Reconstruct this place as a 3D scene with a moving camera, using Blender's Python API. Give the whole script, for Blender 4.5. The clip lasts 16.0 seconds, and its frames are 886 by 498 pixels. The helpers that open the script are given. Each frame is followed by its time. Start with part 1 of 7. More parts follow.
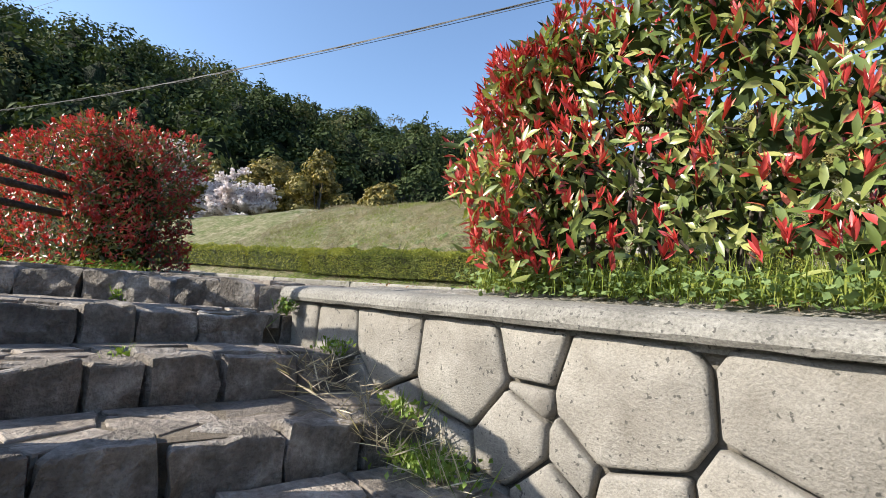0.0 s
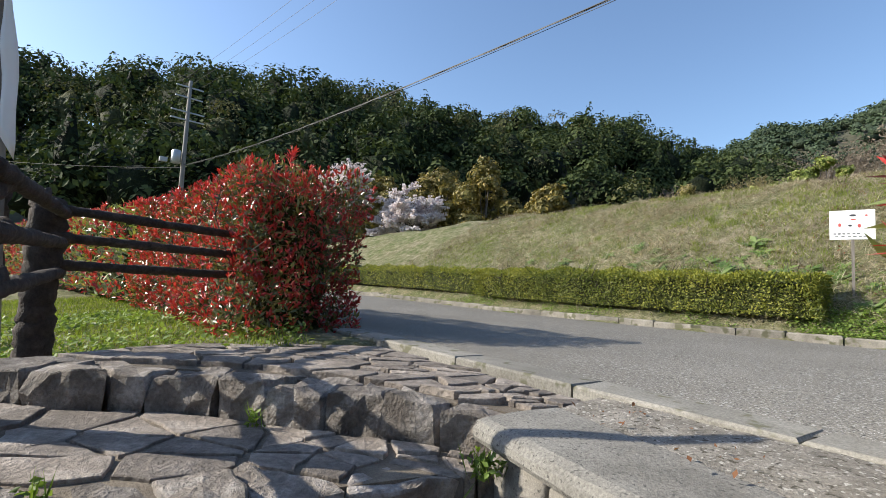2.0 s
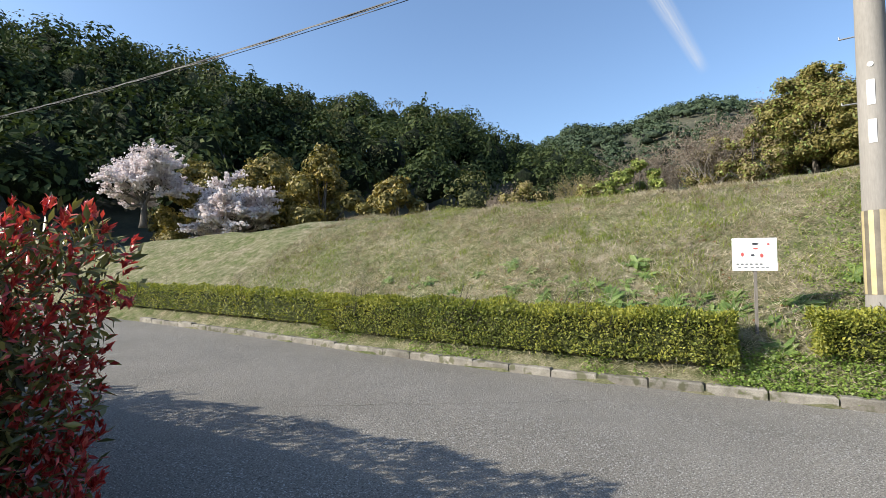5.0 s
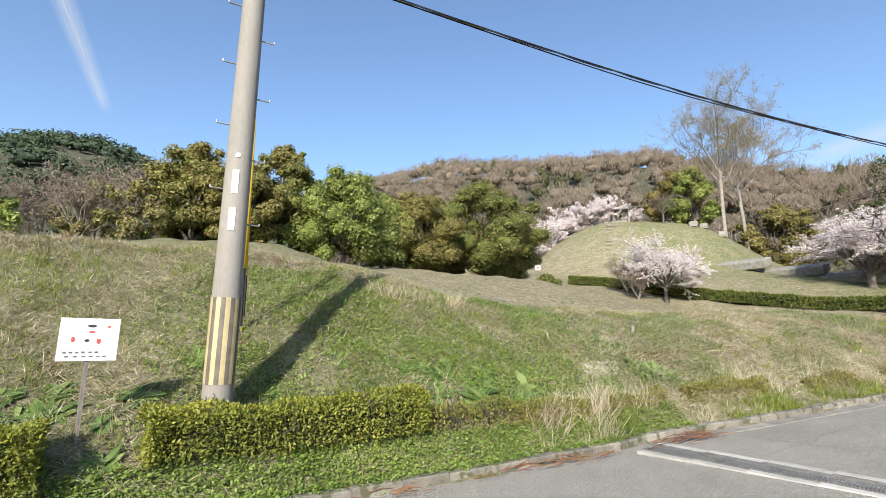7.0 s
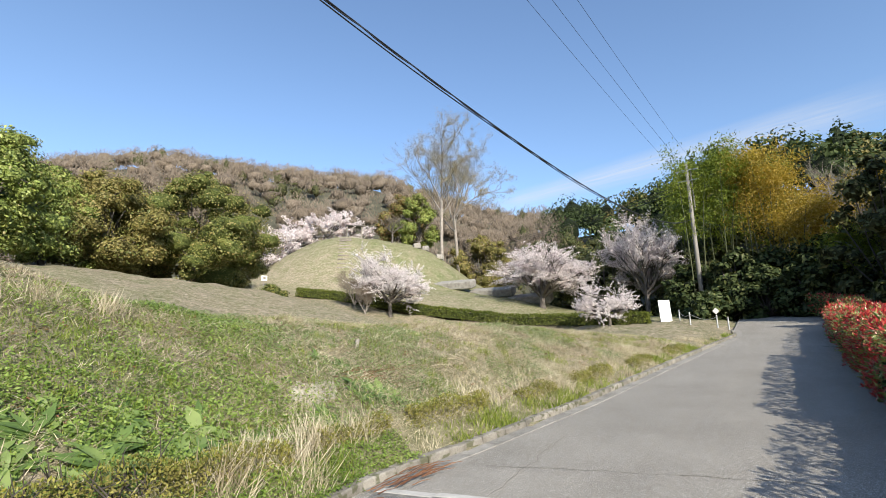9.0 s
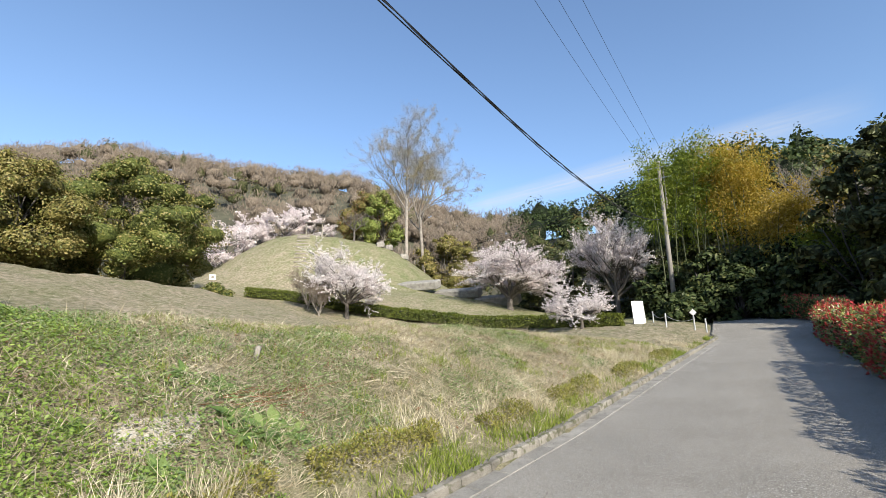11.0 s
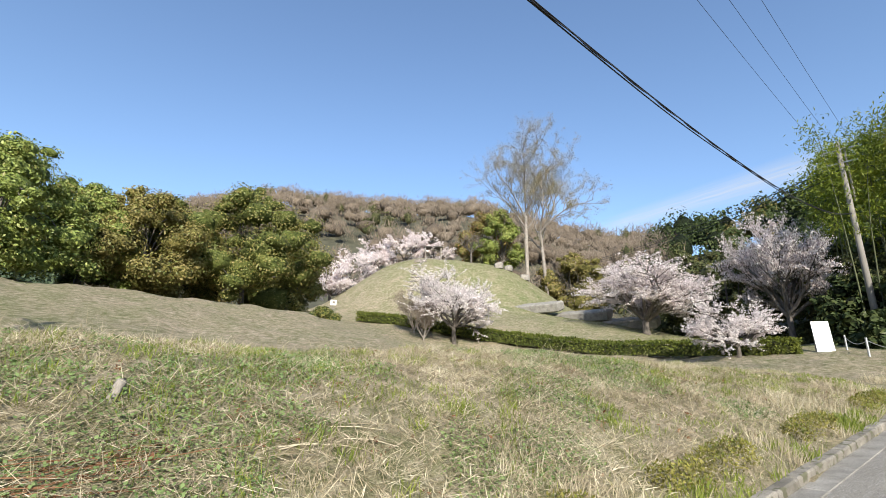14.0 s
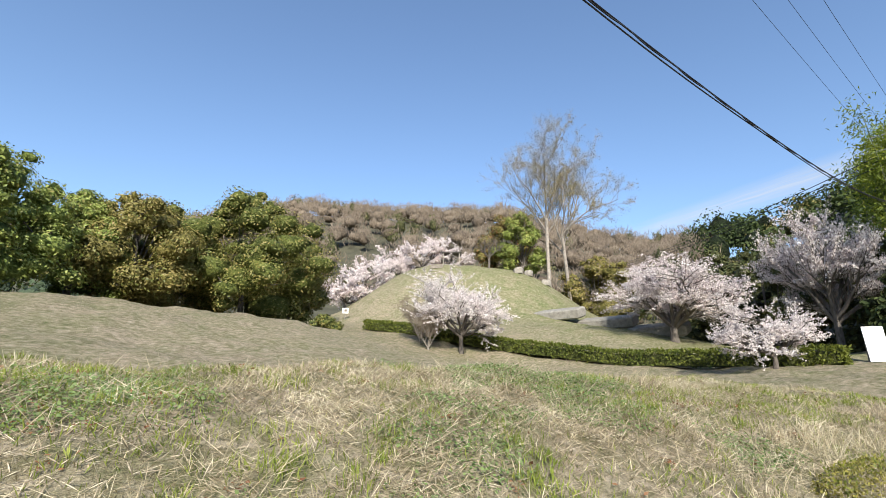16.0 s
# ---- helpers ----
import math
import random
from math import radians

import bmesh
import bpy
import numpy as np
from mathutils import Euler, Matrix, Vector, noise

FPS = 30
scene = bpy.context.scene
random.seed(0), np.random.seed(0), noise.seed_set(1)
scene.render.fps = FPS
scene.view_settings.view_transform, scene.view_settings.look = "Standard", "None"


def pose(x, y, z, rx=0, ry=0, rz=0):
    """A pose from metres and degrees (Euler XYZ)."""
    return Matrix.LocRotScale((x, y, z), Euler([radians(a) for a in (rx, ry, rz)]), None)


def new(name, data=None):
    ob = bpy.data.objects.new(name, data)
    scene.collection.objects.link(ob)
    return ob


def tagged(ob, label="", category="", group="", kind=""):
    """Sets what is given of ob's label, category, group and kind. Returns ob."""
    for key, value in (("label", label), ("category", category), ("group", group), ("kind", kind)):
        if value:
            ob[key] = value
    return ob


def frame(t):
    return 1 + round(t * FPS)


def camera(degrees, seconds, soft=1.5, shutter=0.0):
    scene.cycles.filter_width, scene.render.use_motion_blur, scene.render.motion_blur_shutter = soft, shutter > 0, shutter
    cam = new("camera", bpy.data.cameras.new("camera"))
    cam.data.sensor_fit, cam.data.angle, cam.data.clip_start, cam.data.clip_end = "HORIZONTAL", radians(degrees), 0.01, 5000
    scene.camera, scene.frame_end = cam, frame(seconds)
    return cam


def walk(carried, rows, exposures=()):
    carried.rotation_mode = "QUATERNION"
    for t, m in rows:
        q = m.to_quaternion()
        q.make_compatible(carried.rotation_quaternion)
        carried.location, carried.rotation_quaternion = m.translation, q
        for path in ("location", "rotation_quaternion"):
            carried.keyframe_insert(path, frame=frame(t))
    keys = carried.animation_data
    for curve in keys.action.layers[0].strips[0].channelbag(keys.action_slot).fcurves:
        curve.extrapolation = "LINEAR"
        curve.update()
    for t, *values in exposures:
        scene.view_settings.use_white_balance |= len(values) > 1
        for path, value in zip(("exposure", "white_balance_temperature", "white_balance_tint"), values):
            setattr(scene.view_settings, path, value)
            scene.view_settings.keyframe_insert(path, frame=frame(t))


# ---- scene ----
cam = camera(84.2, 16.0, soft=0.7)
METRES, EYE, TILT, LEAN, TURN = 17.0, 1.5, 0.0, 0.0, 41.2
ROWS = [
    (0.0, 0.0, 0.0, 0.0, -0.43, 5.82, -4.2),
    (0.5, -0.0058, 0.0219, 0.0054, 8.96, 5.57, -3.95),
    (1.0, -0.0138, 0.0405, 0.0124, 15.54, 4.95, -3.51),
    (1.5, -0.0237, 0.0574, 0.0229, 17.97, 4.71, -3.08),
    (2.0, -0.0322, 0.0787, 0.0322, 19.01, 4.62, -2.83),
    (2.5, -0.0412, 0.0954, 0.0397, 19.94, 4.4, -2.73),
    (3.0, -0.0519, 0.1138, 0.049, 19.64, 4.33, -2.42),
    (5.5, -0.0747, 0.2231, 0.0906, -15.66, 5.66, 0.1),
    (6.0, -0.0649, 0.2432, 0.0997, -37.19, 7.98, 0.22),
    (6.5, -0.0455, 0.2506, 0.1035, -51.52, 9.05, 0.45),
    (7.0, -0.0227, 0.2575, 0.1049, -64.82, 10.42, -0.79),
    (7.5, 0.0061, 0.2697, 0.103, -80.41, 11.97, -0.69),
    (8.0, 0.0369, 0.2716, 0.1032, -89.33, 11.78, 0.08),
    (8.5, 0.0717, 0.2708, 0.1041, -92.75, 11.91, 0.12),
    (9.0, 0.1114, 0.2678, 0.1063, -95.48, 12.22, 0.72),
    (11.5, 0.3017, 0.2118, 0.1142, -99.81, 12.6, 0.99),
    (12.0, 0.3371, 0.1951, 0.1143, -100.42, 12.82, 1.12),
    (12.5, 0.3681, 0.1753, 0.1151, -100.03, 13.19, 1.55),
    (13.0, 0.3998, 0.1569, 0.1174, -96.61, 13.78, 1.39),
    (13.5, 0.4273, 0.1377, 0.1213, -90.11, 14.73, 0.78),
    (14.0, 0.4568, 0.1171, 0.1242, -83.72, 15.55, -0.49),
    (14.5, 0.4913, 0.098, 0.1279, -81.95, 16.06, -0.57),
    (15.0, 0.5236, 0.0771, 0.1319, -80.89, 16.2, -0.62),
    (15.5, 0.5568, 0.058, 0.136, -80.6, 16.36, -0.66),
    (16.0, 0.5889, 0.0358, 0.1393, -80.03, 16.45, -0.57),
]
walk(cam, [(t, pose(0, 0, EYE, TILT, LEAN, TURN) @ pose(METRES * x, METRES * y, METRES * z, 90 + pitch, roll, yaw)) for t, x, y, z, yaw, pitch, roll in ROWS],
     [(0.0, 1.0), (1.0, 0.9), (2.5, 0.7), (5.5, 0.82), (8.0, 0.82), (16.0, 0.8)])

# ---- light ----
SUN_DIR = Vector((0.57, 0.82, 0)).normalized()
SUN_EL = radians(29)
world = bpy.data.worlds.new("spring_sky")
scene.world = world
world.use_nodes = True
wn = world.node_tree
sky = wn.nodes.new("ShaderNodeTexSky")
sky.sky_type = "NISHITA"
sky.sun_disc = False
sky.sun_elevation = SUN_EL
sky.sun_rotation = math.atan2(-SUN_DIR.x, -SUN_DIR.y)
sky.altitude = 100
sky.air_density = 1.0
sky.dust_density = 0.9
sky.ozone_density = 3.0
wn.links.new(sky.outputs[0], wn.nodes["Background"].inputs[0])
wn.nodes["Background"].inputs[1].default_value = 0.14
sun_data = bpy.data.lights.new("sun", "SUN")
sun_data.energy = 4.6
sun_data.angle = radians(0.5)
sun_data.color = (1.0, 0.935, 0.815)
sun = new("sun", sun_data)
ray_dir = Vector((SUN_DIR.x * math.cos(SUN_EL), SUN_DIR.y * math.cos(SUN_EL), -math.sin(SUN_EL)))
sun.rotation_euler = ray_dir.to_track_quat("-Z", "Y").to_euler()

# ---- materials ----


def ramp_node(nt, stops, link):
    n = nt.nodes.new("ShaderNodeValToRGB")
    e = n.color_ramp.elements
    while len(e) < len(stops):
        e.new(0.5)
    for el, (p, c) in zip(e, stops):
        el.position = p
        el.color = (*c, 1)
    nt.links.new(link, n.inputs[0])
    return n.outputs[0]


def noise_node(nt, scale, detail=6, rough=0.6, coords=None, stretch=None):
    n = nt.nodes.new("ShaderNodeTexNoise")
    n.inputs["Scale"].default_value = scale
    n.inputs["Detail"].default_value = detail
    n.inputs["Roughness"].default_value = rough
    if coords is not None:
        if stretch:
            mp = nt.nodes.new("ShaderNodeMapping")
            mp.inputs["Scale"].default_value = stretch
            nt.links.new(coords, mp.inputs[0])
            coords = mp.outputs[0]
        nt.links.new(coords, n.inputs["Vector"])
    return n.outputs[0]


def mapped(nt, coords, shift):
    mp = nt.nodes.new("ShaderNodeMapping")
    mp.inputs["Location"].default_value = (shift, shift, shift)
    nt.links.new(coords, mp.inputs[0])
    return mp.outputs[0]


def mix_node(nt, a, b, fac, kind="MIX"):
    n = nt.nodes.new("ShaderNodeMix")
    n.data_type = "RGBA"
    n.blend_type = kind
    for sock, v in ((n.inputs[0], fac), (n.inputs[6], a), (n.inputs[7], b)):
        if isinstance(v, (int, float)):
            sock.default_value = v
        elif isinstance(v, tuple):
            sock.default_value = (*v, 1)
        else:
            nt.links.new(v, sock)
    return n.outputs[2]


def surface(name, stops, scale=4.0, rough=0.85, bump=0.3, fine=60.0, fine_mix=0.35, metal=0.0, stretch=None, vary=0.15, dist=0.02, speck=None, pits=None):
    """Two scales of noise: stains from a ramp, grain on top, relief from both; objects differ a little by their random."""
    m = bpy.data.materials.new(name)
    m.use_nodes = True
    nt = m.node_tree
    b = nt.nodes["Principled BSDF"]
    geo = nt.nodes.new("ShaderNodeNewGeometry").outputs["Position"]
    n1 = noise_node(nt, scale, 5, 0.6, geo, stretch)
    n2 = noise_node(nt, fine, 4, 0.7, geo, stretch)
    col = ramp_node(nt, stops, n1)
    grain = ramp_node(nt, [(0.3, (0.45, 0.45, 0.45)), (0.7, (1.35, 1.35, 1.35))], n2)
    col = mix_node(nt, col, grain, fine_mix, "MULTIPLY")
    if speck:
        n3 = noise_node(nt, speck[0], 2, 0.5, geo)
        sp = ramp_node(nt, [(speck[1], (0, 0, 0)), (speck[1] + 0.06, (1, 1, 1))], n3)
        col = mix_node(nt, col, speck[2], sp)
    if pits:
        n4 = noise_node(nt, pits[0], 2, 0.5, mapped(nt, geo, 31.7))
        col = mix_node(nt, col, pits[2], ramp_node(nt, [(pits[1], (0, 0, 0)), (pits[1] + 0.08, (1, 1, 1))], n4))
    info = nt.nodes.new("ShaderNodeObjectInfo").outputs["Random"]
    tone = ramp_node(nt, [(0.0, (1 - vary,) * 3), (1.0, (1 + vary,) * 3)], info)
    col = mix_node(nt, col, tone, 1.0, "MULTIPLY")
    nt.links.new(col, b.inputs["Base Color"])
    b.inputs["Roughness"].default_value = rough
    b.inputs["Metallic"].default_value = metal
    add = nt.nodes.new("ShaderNodeMath")
    nt.links.new(n1, add.inputs[0])
    nt.links.new(n2, add.inputs[1])
    bp = nt.nodes.new("ShaderNodeBump")
    bp.inputs["Strength"].default_value = bump
    bp.inputs["Distance"].default_value = dist
    nt.links.new(add.outputs[0], bp.inputs["Height"])
    nt.links.new(bp.outputs[0], b.inputs["Normal"])
    return m


def leafy(name, stops, rough=0.5, through_amount=0.3, patch=1.2, gloss=0.4, glow=(1.1, 1.15, 0.6)):
    """Leaves: each one its own tone from a ramp, drifting in patches over the plant, with light coming through."""
    m = bpy.data.materials.new(name)
    m.use_nodes = True
    nt = m.node_tree
    b = nt.nodes["Principled BSDF"]
    g = nt.nodes.new("ShaderNodeNewGeometry")
    n1 = noise_node(nt, patch, 2, 0.5, g.outputs["Position"])
    s = nt.nodes.new("ShaderNodeMath")
    s.operation = "MULTIPLY_ADD"
    nt.links.new(n1, s.inputs[0])
    s.inputs[1].default_value = 0.9
    s.inputs[2].default_value = -0.2
    a = nt.nodes.new("ShaderNodeMath")
    a.operation = "MULTIPLY_ADD"
    nt.links.new(g.outputs["Random Per Island"], a.inputs[0])
    a.inputs[1].default_value = 0.55
    nt.links.new(s.outputs[0], a.inputs[2])
    col = ramp_node(nt, stops, a.outputs[0])
    nt.links.new(col, b.inputs["Base Color"])
    b.inputs["Roughness"].default_value = rough
    b.inputs["Specular IOR Level"].default_value = gloss
    tr = nt.nodes.new("ShaderNodeBsdfTranslucent")
    nt.links.new(mix_node(nt, col, glow, 1.0, "MULTIPLY"), tr.inputs[0])
    mx = nt.nodes.new("ShaderNodeMixShader")
    mx.inputs[0].default_value = through_amount
    nt.links.new(b.outputs[0], mx.inputs[1])
    nt.links.new(tr.outputs[0], mx.inputs[2])
    nt.links.new(mx.outputs[0], nt.nodes["Material Output"].inputs[0])
    return m


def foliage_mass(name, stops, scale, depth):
    """The solid body of a crown: leaf-sized mottling paints lit leaves and dark gaps, with deep relief."""
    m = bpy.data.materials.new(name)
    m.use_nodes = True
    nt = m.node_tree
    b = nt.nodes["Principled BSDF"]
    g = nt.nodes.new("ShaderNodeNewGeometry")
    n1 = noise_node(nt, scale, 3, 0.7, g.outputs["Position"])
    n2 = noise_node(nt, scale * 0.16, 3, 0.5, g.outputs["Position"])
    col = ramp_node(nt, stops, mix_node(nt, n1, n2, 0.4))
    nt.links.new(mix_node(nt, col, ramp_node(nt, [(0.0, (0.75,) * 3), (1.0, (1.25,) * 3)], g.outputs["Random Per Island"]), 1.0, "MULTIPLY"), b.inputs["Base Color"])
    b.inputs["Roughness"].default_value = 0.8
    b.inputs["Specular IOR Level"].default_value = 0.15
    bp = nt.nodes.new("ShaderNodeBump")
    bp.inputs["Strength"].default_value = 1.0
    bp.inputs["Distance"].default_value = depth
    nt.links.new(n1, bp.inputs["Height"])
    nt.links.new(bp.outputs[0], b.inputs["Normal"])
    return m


def ground_material():
    """Mown spring grass: straw, dead thatch, fresh green and bare soil in patches."""
    m = bpy.data.materials.new("meadow")
    m.use_nodes = True
    nt = m.node_tree
    b = nt.nodes["Principled BSDF"]
    g = nt.nodes.new("ShaderNodeNewGeometry").outputs["Position"]
    big = noise_node(nt, 0.8, 6, 0.75, g)
    mid = noise_node(nt, 4.5, 6, 0.75, g)
    fine = noise_node(nt, 38, 4, 0.75, g, (1, 1, 2.5))
    green = ramp_node(nt, [(0.25, (0.075, 0.115, 0.03)), (0.75, (0.17, 0.215, 0.065))], mid)
    straw = ramp_node(nt, [(0.25, (0.20, 0.155, 0.105)), (0.52, (0.38, 0.315, 0.23)), (0.75, (0.56, 0.49, 0.375))], mid)
    sep = nt.nodes.new("ShaderNodeSeparateXYZ")
    nt.links.new(g, sep.inputs[0])
    east = nt.nodes.new("ShaderNodeMapRange")
    nt.links.new(sep.outputs[0], east.inputs[0])
    for k, val in ((1, -8.0), (2, 9.0), (3, -0.03), (4, 0.055)):
        east.inputs[k].default_value = val
    hill = nt.nodes.new("ShaderNodeMapRange")
    nt.links.new(sep.outputs[0], hill.inputs[0])
    for k, val in ((1, 32.0), (2, 42.0), (3, 0.0), (4, -0.08)):
        hill.inputs[k].default_value = val
    both = nt.nodes.new("ShaderNodeMath")
    nt.links.new(east.outputs[0], both.inputs[0])
    nt.links.new(hill.outputs[0], both.inputs[1])
    shift = nt.nodes.new("ShaderNodeMath")
    nt.links.new(mix_node(nt, big, mid, 0.5), shift.inputs[0])
    nt.links.new(both.outputs[0], shift.inputs[1])
    where = ramp_node(nt, [(0.34, (0, 0, 0)), (0.64, (1, 1, 1))], shift.outputs[0])
    col = mix_node(nt, green, straw, where)
    grain = ramp_node(nt, [(0.32, (0.32, 0.31, 0.3)), (0.66, (1.4, 1.4, 1.4))], fine)
    col = mix_node(nt, col, grain, 0.75, "MULTIPLY")
    nt.links.new(col, b.inputs["Base Color"])
    b.inputs["Roughness"].default_value = 0.95
    b.inputs["Specular IOR Level"].default_value = 0.1
    bp = nt.nodes.new("ShaderNodeBump")
    bp.inputs["Strength"].default_value = 0.7
    bp.inputs["Distance"].default_value = 0.12
    nt.links.new(fine, bp.inputs["Height"])
    nt.links.new(bp.outputs[0], b.inputs["Normal"])
    return m


def plain(name, colour, rough=0.6, metal=0.0):
    m = bpy.data.materials.new(name)
    m.use_nodes = True
    b = m.node_tree.nodes["Principled BSDF"]
    b.inputs["Base Color"].default_value = (*colour, 1)
    b.inputs["Roughness"].default_value = rough
    b.inputs["Metallic"].default_value = metal
    return m


M_GROUND = ground_material()
M_GRAVEL = surface("pale_gravel", [(0.3, (0.30, 0.27, 0.22)), (0.7, (0.50, 0.46, 0.39))], 12, 0.95, 0.8, 60, 0.7)
M_FLOOR = surface("forest_floor", [(0.3, (0.035, 0.036, 0.022)), (0.7, (0.085, 0.082, 0.05))], 0.4, 0.95, 0.5, 4.0, 0.5)
M_SOIL = surface("soil", [(0.3, (0.11, 0.085, 0.06)), (0.7, (0.24, 0.20, 0.15))], 9, 0.95, 0.7, 90, 0.6)
M_BED = surface("gritty_bed_soil", [(0.3, (0.18, 0.16, 0.13)), (0.7, (0.35, 0.32, 0.275))], 7, 0.95, 0.9, 70, 0.8, dist=0.015, speck=(55, 0.6, (0.5, 0.47, 0.42)), pits=(40, 0.6, (0.08, 0.07, 0.05)))
M_ASPHALT = surface("asphalt", [(0.25, (0.235, 0.215, 0.18)), (0.75, (0.34, 0.312, 0.265))], 0.8, 0.9, 1.0, 60, 1.0, dist=0.016, speck=(75, 0.585, (0.58, 0.56, 0.52)), pits=(70, 0.585, (0.085, 0.08, 0.072)))
M_CONCRETE = surface("weathered_concrete", [(0.25, (0.16, 0.15, 0.13)), (0.5, (0.26, 0.245, 0.215)), (0.8, (0.34, 0.325, 0.29))], 3.2, 0.92, 0.5, 90, 0.8, dist=0.014, speck=(60, 0.62, (0.10, 0.095, 0.085)))
M_KERB = surface("kerb_concrete", [(0.25, (0.11, 0.10, 0.08)), (0.55, (0.24, 0.22, 0.185)), (0.85, (0.37, 0.345, 0.295))], 3.6, 0.92, 0.6, 90, 0.7, dist=0.012, vary=0.2, pits=(7.0, 0.54, (0.10, 0.098, 0.058)))
M_WALLSTONE = surface("moulded_wall_stone", [(0.22, (0.17, 0.15, 0.125)), (0.5, (0.27, 0.248, 0.215)), (0.8, (0.36, 0.335, 0.295))], 4.5, 0.93, 0.6, 110, 0.5, dist=0.014, vary=0.10, speck=(48, 0.645, (0.09, 0.085, 0.075)))
M_JOINT = surface("dark_joint", [(0.3, (0.10, 0.09, 0.075)), (0.7, (0.18, 0.16, 0.13))], 8, 0.95, 0.5, 80)
M_ROCK = surface("grey_brown_step_stone", [(0.22, (0.078, 0.061, 0.049)), (0.5, (0.225, 0.193, 0.163)), (0.8, (0.53, 0.48, 0.435))], 6.5, 0.82, 1.0, 38, 0.7, dist=0.035, vary=0.3)
M_FLAG = surface("grey_brown_flagstone", [(0.22, (0.11, 0.09, 0.072)), (0.5, (0.24, 0.203, 0.17)), (0.8, (0.43, 0.375, 0.325))], 5.0, 0.85, 0.9, 34, 0.7, dist=0.025, vary=0.32)
M_POLE = surface("pole_concrete", [(0.3, (0.20, 0.185, 0.165)), (0.7, (0.28, 0.262, 0.235))], 2.0, 0.85, 0.15, 60, 0.25, stretch=(1, 1, 0.15))
M_OLDWOOD = surface("weathered_grey_wood", [(0.3, (0.16, 0.14, 0.12)), (0.7, (0.33, 0.30, 0.26))], 7, 0.9, 0.6, 60, 0.6, stretch=(1, 1, 0.12), dist=0.01)
M_LOG = surface("dark_brown_log", [(0.3, (0.025, 0.017, 0.013)), (0.55, (0.06, 0.042, 0.033)), (0.8, (0.13, 0.10, 0.082))], 14, 0.85, 1.0, 70, 0.7, dist=0.02)
M_BARK = surface("bark", [(0.3, (0.06, 0.05, 0.042)), (0.7, (0.16, 0.14, 0.12))], 8, 0.9, 0.7, 40, 0.5, stretch=(1, 1, 0.3), dist=0.03)
M_PALEBARK = surface("pale_bark", [(0.3, (0.16, 0.138, 0.115)), (0.7, (0.32, 0.285, 0.245))], 5, 0.9, 0.5, 30, 0.4)
M_STRIP = surface("pale_drain_concrete", [(0.25, (0.36, 0.345, 0.31)), (0.75, (0.56, 0.54, 0.50))], 3.0, 0.9, 0.4, 80, 0.6, dist=0.01)
M_SLAB = surface("edging_concrete", [(0.25, (0.19, 0.178, 0.15)), (0.75, (0.33, 0.31, 0.27))], 3.0, 0.92, 0.5, 80, 0.7, dist=0.012, pits=(9.0, 0.60, (0.13, 0.125, 0.08)))
M_METAL = plain("galvanised_steel", (0.42, 0.43, 0.43), 0.45, 0.8)
M_GRATE = surface("galvanised_grate", [(0.3, (0.20, 0.20, 0.20)), (0.7, (0.34, 0.34, 0.33))], 6, 0.5, 0.1, 80, 0.3, metal=0.6)
M_BLACK = plain("black_cable", (0.012, 0.012, 0.014), 0.6)
M_WHITE = surface("white_board", [(0.3, (0.74, 0.74, 0.73)), (0.7, (0.82, 0.82, 0.81))], 5, 0.5, 0.02, 60, 0.06)
M_YELLOW = surface("yellow_band", [(0.3, (0.36, 0.295, 0.155)), (0.7, (0.48, 0.40, 0.225))], 6, 0.6, 0.05, 60, 0.15)
M_DARKBAND = surface("dark_band", [(0.3, (0.10, 0.085, 0.065)), (0.7, (0.17, 0.145, 0.11))], 6, 0.6, 0.05, 60, 0.15)
M_YPLASTIC = plain("yellow_guard_plastic", (0.75, 0.48, 0.04), 0.5)
M_REDINK = plain("red_ink", (0.55, 0.10, 0.09), 0.6)
M_DARKINK = plain("dark_ink", (0.05, 0.05, 0.06), 0.6)
M_ROOF = surface("dark_roof_sheet", [(0.3, (0.06, 0.055, 0.05)), (0.7, (0.11, 0.10, 0.09))], 4, 0.7, 0.1)
M_PLASTIC = plain("white_plastic_sheet", (0.80, 0.81, 0.82), 0.35)

L_PHOT_RED = leafy("red_photinia_leaf", [(0.1, (0.17, 0.016, 0.018)), (0.4, (0.42, 0.032, 0.034)), (0.7, (0.64, 0.09, 0.08)), (0.95, (0.76, 0.30, 0.20))], 0.3, 0.22, 2.0, 0.8, (1.3, 0.7, 0.5))
L_PHOT_GREEN = leafy("green_photinia_leaf", [(0.1, (0.075, 0.105, 0.03)), (0.5, (0.195, 0.25, 0.07)), (0.9, (0.45, 0.45, 0.16))], 0.28, 0.28, 2.0, 0.7)
# the green leaf darkened for the clipped hedge, painting its shaded end
L_PHOT_SHADE = leafy("shade_photinia_leaf", [(0.1, (0.04, 0.055, 0.018)), (0.5, (0.12, 0.13, 0.04)), (0.9, (0.36, 0.33, 0.09))], 0.32, 0.12, 2.0, 0.6)
L_BOX = leafy("clipped_hedge_leaf", [(0.1, (0.075, 0.105, 0.02)), (0.5, (0.175, 0.20, 0.036)), (0.9, (0.32, 0.30, 0.055))], 0.5, 0.3, 1.5, 0.35)
L_BOXTOP = leafy("young_hedge_leaf", [(0.1, (0.19, 0.22, 0.035)), (0.9, (0.40, 0.385, 0.06))], 0.5, 0.3, 1.5, 0.35)
L_SCRUB = leafy("thin_scrub_leaf", [(0.1, (0.11, 0.095, 0.03)), (0.5, (0.22, 0.20, 0.055)), (0.9, (0.36, 0.33, 0.09))], 0.6, 0.25, 3.0, 0.2)
